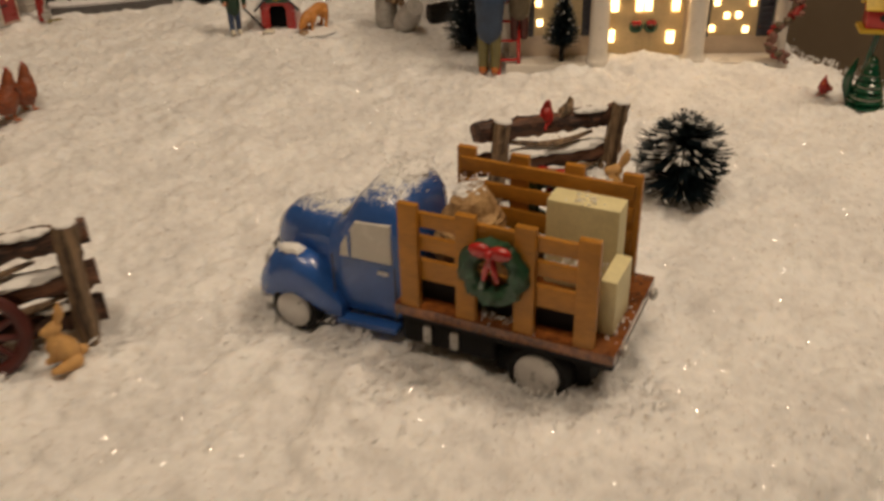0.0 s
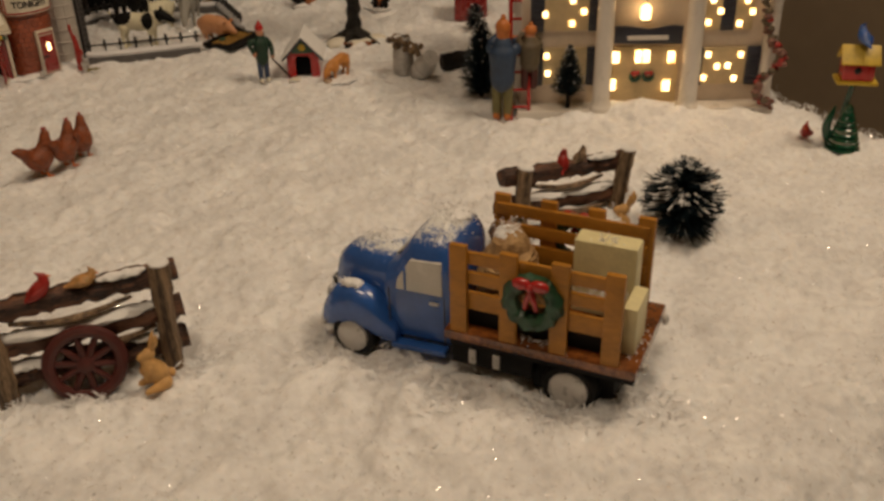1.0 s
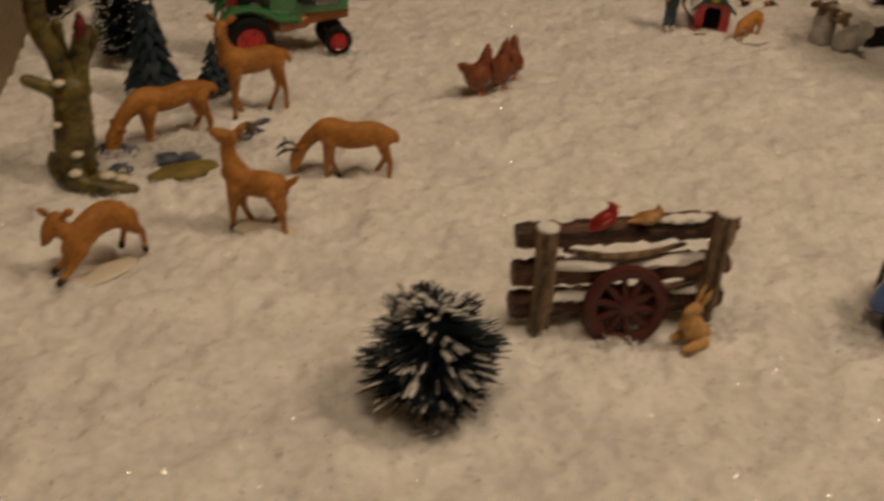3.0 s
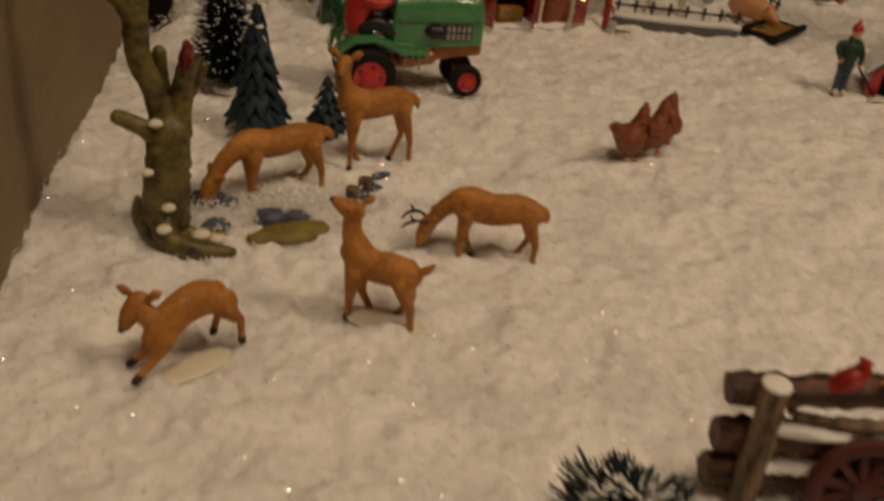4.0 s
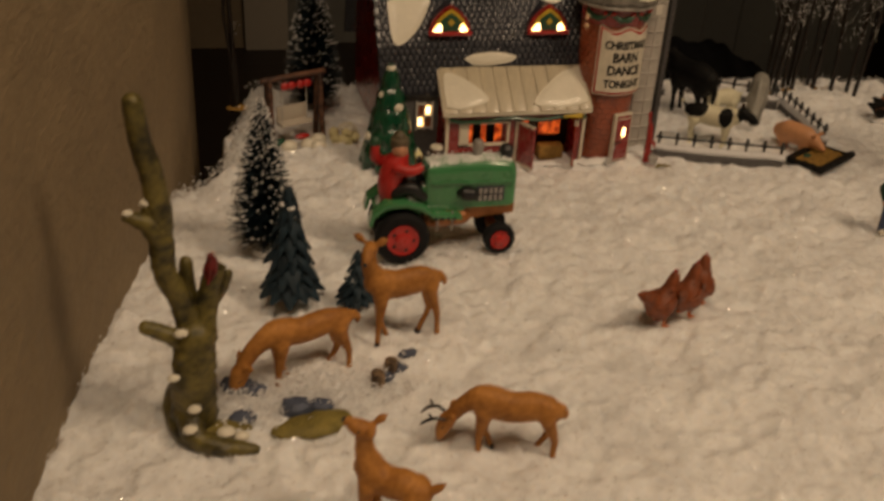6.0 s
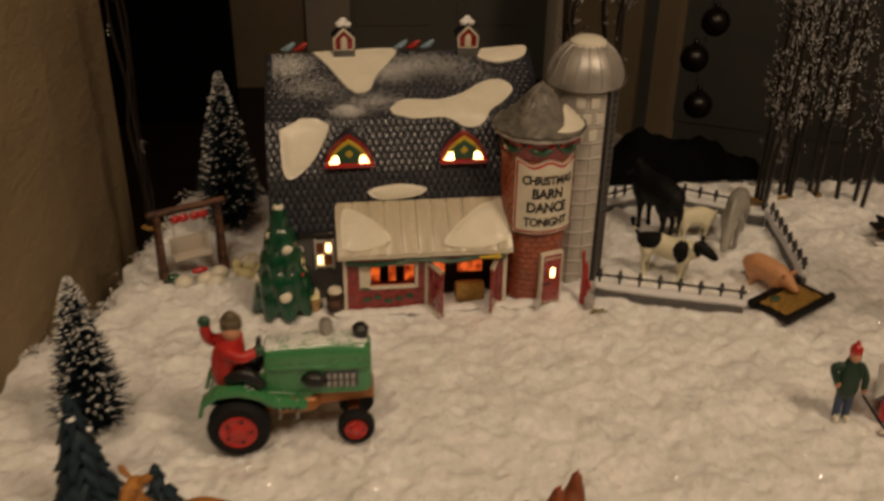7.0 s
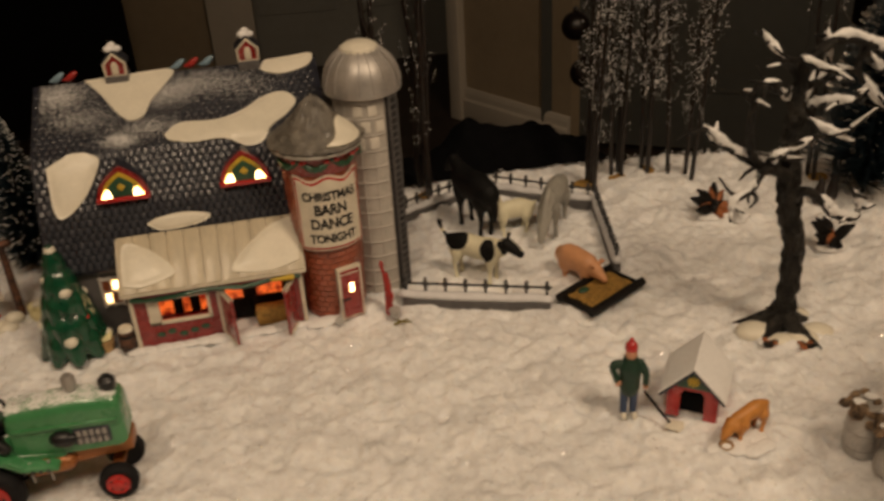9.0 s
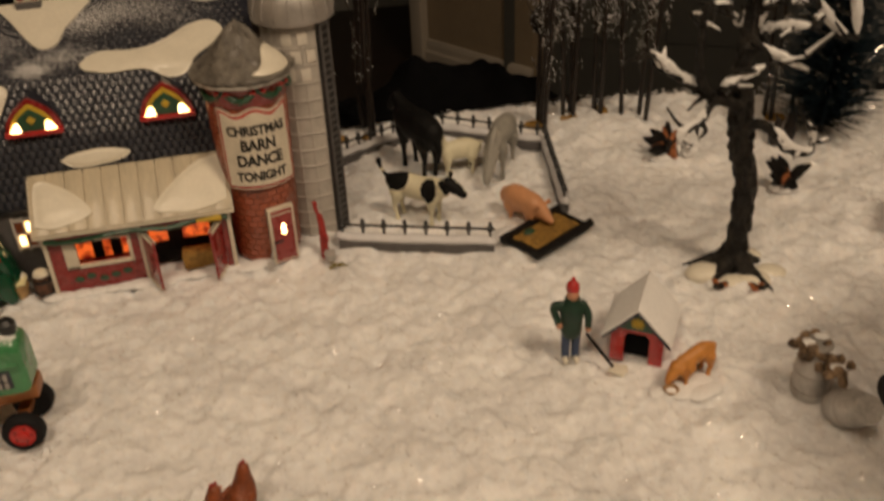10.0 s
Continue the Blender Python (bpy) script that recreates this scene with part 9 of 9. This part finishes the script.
# ---- the lit house ----
def build_house():
    H = pose(0.4055, -0.4486, 0, 0, 0, -36.5)
    t = thing("lit_house", H, "cream ceramic house with tall white columns, glowing windows and dark shutters", "house")

    def P(name, bm, material, label="", parent=t, smooth=True):
        return part(name, bm, material, parent, label, smooth)

    # roof, rear depth and chimney lie out of view, sized to shade the snow
    L, R, top, d0, d1 = -0.072, 0.150, 0.200, 0.016, 0.190
    bm = bmesh.new()
    box(bm, L, d0, 0.006, R, d1, top, 0.001)
    wall = P("wall", bm, M["house"])
    bm = bmesh.new()
    prism(bm, [(d0 - 0.010, top), (d1 + 0.010, top), ((d0 + d1) / 2, top + 0.062)], L - 0.006, R + 0.006, "x", 0.001)
    roof = P("roof", bm, M["roof_base"])
    bm = bmesh.new()
    box(bm, -0.014, 0.148, top, 0.016, 0.172, 0.315, 0.0015)
    box(bm, -0.017, 0.145, 0.309, 0.019, 0.175, 0.318, 0.001)
    P("chimney", bm, M["brick"], "unseen red-brown brick chimney added to shade the snow", roof)
    bm = bmesh.new()
    box(bm, L - 0.004, -0.006, 0.0, R + 0.004, d1 + 0.004, 0.0075, 0.001)
    P("porch_floor", bm, M["column"])
    for x in (0.088, 0.109, 0.131, -0.002):
        bm = bmesh.new()
        box(bm, x - 0.006, -0.0075, 0.0005, x + 0.006, -0.0055, 0.0055, 0.0004)
        P("vent", bm, M["shutter"])
    for x in (-0.0005, 0.0778):
        bm = bmesh.new()
        lathe(bm, [(0.0105, 0.004), (0.0105, 0.010), (0.0088, 0.012), (0.0080, 0.016), (0.0072, 0.150), (0.0095, 0.155), (0.0095, 0.162)], 24, m=Matrix.Translation((x, 0.0, 0)))
        P("column", bm, M["column"], "tall white porch column")
    bm = bmesh.new()
    box(bm, -0.014, -0.010, 0.160, 0.092, d0 + 0.002, 0.170, 0.001)
    P("portico", bm, M["column"])
    # door section, set back with sidelights
    bm = bmesh.new()
    box(bm, 0.008, d0 - 0.003, 0.006, 0.0700, d0 + 0.002, 0.060, 0.0008)
    door = P("doorway", bm, M["lattice"], "pale yellow double door with lit panes")
    for x, z, w_, h_ in ((0.0128, 0.0505, 0.0030, 0.0050), (0.0330, 0.0510, 0.0029, 0.0055), (0.0400, 0.0510, 0.0029, 0.0055), (0.0625, 0.0500, 0.0030, 0.0050), (0.0108, 0.0250, 0.0032, 0.0050), (0.0600, 0.0235, 0.0032, 0.0050)):
        bm = bmesh.new()
        box(bm, x - w_, d0 - 0.0050, z - h_, x + w_, d0 - 0.0020, z + h_, 0.0008)
        P("lit_pane", bm, M["pane"], "", door)
    for x in (0.0310, 0.0430):
        bm = bmesh.new()
        ring(bm, (x, d0 - 0.005, 0.0330), 0.0040, 0.0018, "y", 18, 6)
        wr = P("wreath", bm, M["garland"], "small green wreath", door)
        bm = bmesh.new()
        for dx in (-0.0018, 0.0018):
            ball(bm, (x + dx, d0 - 0.0068, 0.0365), 0.0022, 0, 1.1, 0.7, 1, 8)
        P("bow", bm, M["red_gloss"], "", wr)
    bm = bmesh.new()
    prism(bm, [(0.0090, 0.0655), (0.0690, 0.0640), (0.0690, 0.0800), (0.0600, 0.0810), (0.0400, 0.0780), (0.0180, 0.0810), (0.0090, 0.0805)], 0.004, 0.0075, "y", 0.0008)
    sg = P("house_sign", bm, M["shutter"], "dark blue hanging sign with a white bar")
    bm = bmesh.new()
    box(bm, 0.0200, 0.0025, 0.0685, 0.0560, 0.0045, 0.0725, 0.0006)
    P("sign_bar", bm, M["column"], "white bar", sg)
    bm = bmesh.new()
    lathe(bm, [(0.0022, 0.0850), (0.0045, 0.0870), (0.0048, 0.0960), (0.0025, 0.0990), (0.0004, 0.1000)], 16, m=Matrix.Translation((0.0350, 0.006, 0)))
    P("porch_lantern", bm, M["pane"], "glowing hanging lantern")
    bm = bmesh.new()
    ring(bm, (0.035, 0.006, 0.0858), 0.0042, 0.0008, "z", 18, 6)
    tube(bm, [(0.035, 0.006, 0.099), (0.035, 0.006, 0.16)], [0.0005, 0.0005], 6, k=2)
    P("lantern_frame", bm, M["iron"])
    # windows, lower and upper, with lit panes and shutters
    for x, z, k in ((0.1105, 0.0405, 0), (0.1105, 0.0905, 1), (-0.0330, 0.0430, 2), (-0.0330, 0.0925, 3)):
        bm = bmesh.new()
        box(bm, x - 0.0210, d0 - 0.0035, z - 0.0170, x + 0.0210, d0 + 0.002, z + 0.0170, 0.0008)
        wn = P("window", bm, M["lattice"])
        spots = {0: ((-0.0150, 0.0110), (0.0140, 0.0105), (-0.006, 0.0), (0.0035, 0.0005), (-0.0170, -0.0105), (0.0105, -0.0115)), 1: ((-0.0160, 0.010), (-0.0085, 0.0), (-0.0185, -0.010), (0.0140, 0.009), (0.0195, -0.001), (0.0090, -0.0115)),
                 2: ((-0.0165, 0.0100), (-0.0150, -0.006)), 3: ((0.0050, 0.010), (0.0150, 0.0), (0.0050, -0.0105), (-0.0190, -0.002))}[k]
        for dx, dz in spots:
            bm = bmesh.new()
            box(bm, x + dx - 0.0024, d0 - 0.0050, z + dz - 0.0027, x + dx + 0.0024, d0 - 0.0028, z + dz + 0.0027, 0.0010)
            P("lit_pane", bm, M["pane"], "", wn)
        for s in (-1, 1):
            if k == 1 and s < 0:
                continue
            bm = bmesh.new()
            xs = x + s * 0.0255 if k != 1 else x - 0.0015
            box(bm, xs - 0.0060, d0 - 0.0045, z - 0.0175, xs + 0.0060, d0 - 0.0005, z + 0.0175, 0.0008)
            sh = P("shutter", bm, M["shutter"], "dark slate-blue shutter")
            for j in range(6):
                bm = bmesh.new()
                box(bm, xs - 0.0045, d0 - 0.0054, z - 0.0145 + j * 0.0050, xs + 0.0045, d0 - 0.0040, z - 0.0118 + j * 0.0050, 0.0003)
                P("slat", bm, M["shutter"], "", sh)
    # plaid garland winding down the far corner
    vine = spline([(0.150, 0.004, 0.150), (0.143, 0.000, 0.118), (0.137, -0.002, 0.090), (0.148, -0.003, 0.065), (0.156, -0.004, 0.052), (0.140, -0.006, 0.034), (0.137, -0.007, 0.020), (0.150, -0.008, 0.010)], 6)
    random.seed(159)
    bm = bmesh.new()
    for q in vine:
        for _ in range(3):
            ball(bm, [q[c] + random.uniform(-0.0026, 0.0026) for c in range(3)], random.uniform(0.0018, 0.0036), random.choice((0, 0, 1, 2)), 1.2, 0.9, 0.8, 7)
    tagged(P("plaid_garland", bm, [M["plaid"], M["cardinal"], M["cap_brown"]], "red and brown plaid garland"), kind="stuff")
    bm = bmesh.new()
    lathe(bm, [(0.0068, 0.006), (0.0062, 0.160)], 16, m=Matrix.Translation((0.1495, d0 - 0.002, 0)))
    P("corner_post", bm, M["column"])
    # potted tree by the porch
    return H


M["plaid"] = mat("plaid_ribbon", (0.16, 0.03, 0.03), 0.6, 0.6, 220, 0.4, col2=(0.30, 0.16, 0.12))
H = build_house()
brush("potted_tree", H @ pose(-0.0300, 0.0030, 0.0075), 0.058, 0.0165, "small dark Christmas tree in front of the house windows", 900, 0.012, 0.06, 47, 0.0, False, "tree", 0.8)
standing_figure("ladder_figurine", pose(0.3330, -0.3960, 0, 0, 0, 40) @ Matrix.Diagonal((0.8, 0.8, 1, 1)), "figurine in navy vest, olive trousers and orange cap at the ladder", 0.094,
                [M["olive"], M["navy"], M["orange"], M["orange"], M["orange"]],
                [[(0, 0.0085, 0.0420), (0.008, 0.0100, 0.0430), (0.014, 0.0060, 0.0470)], [(0, -0.0085, 0.0420), (0.008, -0.0100, 0.0420), (0.014, -0.0060, 0.0450)]])
lad = thing("red_ladder", pose(0.3440, -0.4080, 0, 0, 0, -36.5), "red ladder leaning toward the house", "ladder")
for x in (-0.008, 0.008):
    bm = bmesh.new()
    tube(bm, [(x, 0, -0.002), (x, 0.040, 0.150)], [0.0017, 0.0017], 8, k=2)
    part("rail", bm, M["red_gloss"], lad)
for i in range(9):
    s = (i + 0.7) / 10
    bm = bmesh.new()
    tube(bm, [(-0.008, 0.040 * s, 0.150 * s), (0.008, 0.040 * s, 0.150 * s)], [0.0013, 0.0013], 8, k=2)
    part("rung", bm, M["red_gloss"], lad)
standing_figure("climbing_figurine", pose(0.3560, -0.4060, 0.026, 0, 0, 60), "small figurine climbing the red ladder", 0.060,
                [M["maroon"], M["cap_brown"], M["skin"], M["orange"], M["maroon"]],
                [[(0, 0.0085, 0.0420), (0.006, 0.0090, 0.0450), (0.010, 0.0040, 0.0500)], [(0, -0.0085, 0.0420), (0.006, -0.0090, 0.0430), (0.010, -0.0050, 0.0470)]])

log = thing("fallen_log", pose(0.3950, -0.2560, 0, 0, 0, -20), "dark mossy log lying in the shade of the house", "log")
bm = bmesh.new()
tube(bm, [(-0.022, 0, 0.008), (0.0, 0.001, 0.0085), (0.022, 0, 0.008)], [0.0090, 0.0098, 0.0090], 12, jitter=0.12, k=5, round_ends=False)
part("bark", bm, M["bark_dark"], log)
bm = bmesh.new()
tube(bm, [(0.004, -0.006, 0.012), (0.010, -0.014, 0.018)], [0.0034, 0.0022], 8, k=3, jitter=0.1)
part("branch_stub", bm, M["bark_dark"], log)

# ---- birdhouse on its green stand ----
bh = thing("birdhouse", pose(0.5090, -0.6190, 0, 0, 0, -48) @ Matrix.Scale(0.92, 4), "red and yellow birdhouse on a green vine stand", "birdhouse")
bm = bmesh.new()
tube(bm, [(0, 0, -0.002), (0.002, 0, 0.020), (0.004, 0.001, 0.040), (0.007, 0.001, 0.060)], [0.0045, 0.0030, 0.0026, 0.0028], 10, jitter=0.08)
part("stem", bm, M["green_gloss"], bh)
prof = []
for i in range(9):
    r = 0.0135 * (1 - i / 9) ** 0.8 + 0.002
    prof += [(r, 0.0045 * i), (r * 0.97, 0.0045 * i + 0.0015), (r * 0.70, 0.0045 * i + 0.0036)]
bm = bmesh.new()
lathe(bm, prof + [(0.0004, 0.0415)], 24, m=Matrix.Translation((0.006, -0.006, -0.001)))
part("spiral_tree", bm, M["green_gloss"], bh, "ridged glossy green ceramic tree")
for i in range(3):
    bm = bmesh.new()
    ring(bm, (0.006, -0.006, 0.007 + i * 0.009), 0.0120 - i * 0.0030, 0.0006, "z", 24, 6)
    part("pale_band", bm, M["column"], bh)
for a, L in ((2.4, 0.030), (3.4, 0.036)):
    bm = bmesh.new()
    tube(bm, [(0.006 * math.cos(a), 0.006 * math.sin(a), 0.0), (0.010 * math.cos(a), 0.010 * math.sin(a), L * 0.5), (0.005 * math.cos(a), 0.005 * math.sin(a), L)], [0.0030, 0.0040, 0.0010], 9, squash=0.5)
    part("leaf", bm, M["green_gloss"], bh)
bm = bmesh.new()
box(bm, -0.006, -0.009, 0.062, 0.020, 0.009, 0.0800, 0.001)
prism(bm, [(-0.009, 0.0795), (0.009, 0.0795), (0.0, 0.0890)], -0.006, 0.020, "x")
bb = part("box", bm, M["hub_red"], bh)
bm = bmesh.new()
box(bm, -0.010, -0.012, 0.0590, 0.024, 0.012, 0.0625, 0.001)
part("perch_board", bm, M["yellow"], bh)
for s in (-1, 1):
    bm = bmesh.new()
    prism(bm, [(0, 0.0925), (s * 0.0135, 0.0785), (s * 0.0120, 0.0770), (0, 0.0895)], -0.009, 0.023, "x", 0.0005)
    part("roof_slope", bm, M["yellow"], bh)
bm = bmesh.new()
ball(bm, (0.006, -0.0092, 0.0715), 0.0030, 0, 1, 0.3, 1)
part("entry_hole", bm, M["ink"], bh)
bird("bluebird_figurine", pose(0.5140, -0.6240, 0.0850, 0, 0, 60), M["truck_blue"], "blue bird perched on the birdhouse roof")
bird("cardinal_figurine", pose(0.4990, -0.5980, 0.0, 0, 0, 200), M["cardinal"], "red cardinal standing on the snow by the birdhouse")

# ---- red shed at the table's far side ----
sh = thing("red_shed", pose(0.515, -0.118, 0, 0, 0, -40), "small dark red shed beyond the bare tree", "shed")
bm = bmesh.new()
box(bm, -0.020, 0.0, 0.0, 0.020, 0.040, 0.050, 0.001)
w1 = part("wall", bm, M["barn_red"], sh)
for i in range(6):
    bm = bmesh.new()
    box(bm, -0.0195 + i * 0.0066, -0.0012, 0.001, -0.0195 + i * 0.0066 + 0.0058, 0.0, 0.049, 0.0003)
    part("board", bm, M["barn_red"], w1)
bm = bmesh.new()
prism(bm, [(-0.025, 0.048), (0.025, 0.048), (0.0, 0.072)], -0.004, 0.044, "y", 0.001)
part("roof", bm, M["glaze_white"], sh)
brush("bottle_brush_bush", pose(0.4920, -0.1560, 0), 0.030, 0.0120, "small dark green bush beside the red shed", 500, 0.004, 0.05, 48, 0, True, "bush")


# ---- the dim room behind ----
def build_background():
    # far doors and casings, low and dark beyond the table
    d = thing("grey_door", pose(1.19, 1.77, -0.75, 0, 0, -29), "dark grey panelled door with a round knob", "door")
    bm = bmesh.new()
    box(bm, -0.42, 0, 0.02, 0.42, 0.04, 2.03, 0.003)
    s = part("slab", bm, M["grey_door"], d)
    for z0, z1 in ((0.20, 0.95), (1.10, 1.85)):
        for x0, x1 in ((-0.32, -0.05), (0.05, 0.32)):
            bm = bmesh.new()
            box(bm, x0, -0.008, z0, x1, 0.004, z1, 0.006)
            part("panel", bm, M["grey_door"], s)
    bm = bmesh.new()
    ball(bm, (-0.36, -0.05, 0.93), 0.032)
    tube(bm, [(-0.36, 0, 0.93), (-0.36, -0.04, 0.93)], [0.012, 0.012], 10, k=2)
    part("knob", bm, M["iron"], s, "round dark knob")
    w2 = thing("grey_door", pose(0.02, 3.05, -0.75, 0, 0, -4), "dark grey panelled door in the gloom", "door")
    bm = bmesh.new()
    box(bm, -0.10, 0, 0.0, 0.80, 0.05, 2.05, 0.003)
    s2 = part("slab", bm, M["grey_far_lifted"], w2)
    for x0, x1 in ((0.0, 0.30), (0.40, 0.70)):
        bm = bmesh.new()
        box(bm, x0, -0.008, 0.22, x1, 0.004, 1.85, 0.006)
        part("panel", bm, M["grey_far_lifted"], s2)
    p = thing("alcove_wall", pose(0.70, 2.20, -0.75, 0, 0, -58), "beige alcove wall with white baseboard and casing", "wall", kind="structure")
    bm = bmesh.new()
    box(bm, -0.08, 0, 0, 0.36, 0.08, 2.40)
    part("wall_panel", bm, M["brown_wall"], p)
    bm = bmesh.new()
    prism(bm, [(-0.001, 0.0), (-0.001, 0.115), (-0.008, 0.112), (-0.012, 0.098), (-0.012, 0.080), (-0.020, 0.074), (-0.020, 0.0)], -0.08, 0.36, "x", 0.001)
    part("baseboard", bm, M["trim_white"], p)
    bm = bmesh.new()
    box(bm, -0.135, -0.03, 0, -0.082, 0.08, 2.40, 0.008)
    part("casing", bm, M["trim_white"], p)
    c = thing("pillar", pose(-0.07, 2.94, -0.75), "beige painted pillar at the dark doorway", "pillar", kind="structure")
    bm = bmesh.new()
    box(bm, -0.10, 0, 0, 0.07, 0.1, 2.48, 0.008)
    part("shaft", bm, M["trim_white"], c)
    bm = bmesh.new()
    box(bm, -0.42, 0.04, 0, -0.101, 0.1, 2.48, 0.004)
    part("return_wall", bm, M["brown_wall"], c, "brown wall beside the doorway")
    # a plain black slab stands in for the gloom of the doorway
    b = thing("doorway_gloom", pose(-0.95, 2.60, -0.75), "black panel standing in for the unlit doorway beyond the plaster wall", "doorway", kind="structure")
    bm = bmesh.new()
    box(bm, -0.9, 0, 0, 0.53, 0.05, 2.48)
    part("gloom_panel", bm, M["black_cloth_and_gloom"], b)


build_background()
hang = thing("door_hanger", pose(0.668, 1.19, 0.06), "three dark and red balls hanging on a string at the door", "ornament")
bm = bmesh.new()
tube(bm, [(0.0, 0.0, 0.02), (0.010, 0.005, -0.13), (-0.008, 0.0, -0.21), (-0.006, -0.025, -0.30)], [0.0012] * 4, 6)
part("string", bm, M["iron"], hang)
for q, nm in (((0.023, 0.013, -0.133), "ball_dark"), ((-0.014, 0.008, -0.207), "ball_dark"), ((-0.006, -0.025, -0.298), "ball_dark")):
    bm = bmesh.new()
    ball(bm, q, 0.030, n=20)
    tube(bm, [(q[0], q[1], q[2] + 0.028), (q[0], q[1], q[2] + 0.036)], [0.007, 0.006], 10, k=2)
    part("ball", bm, M[nm], hang)
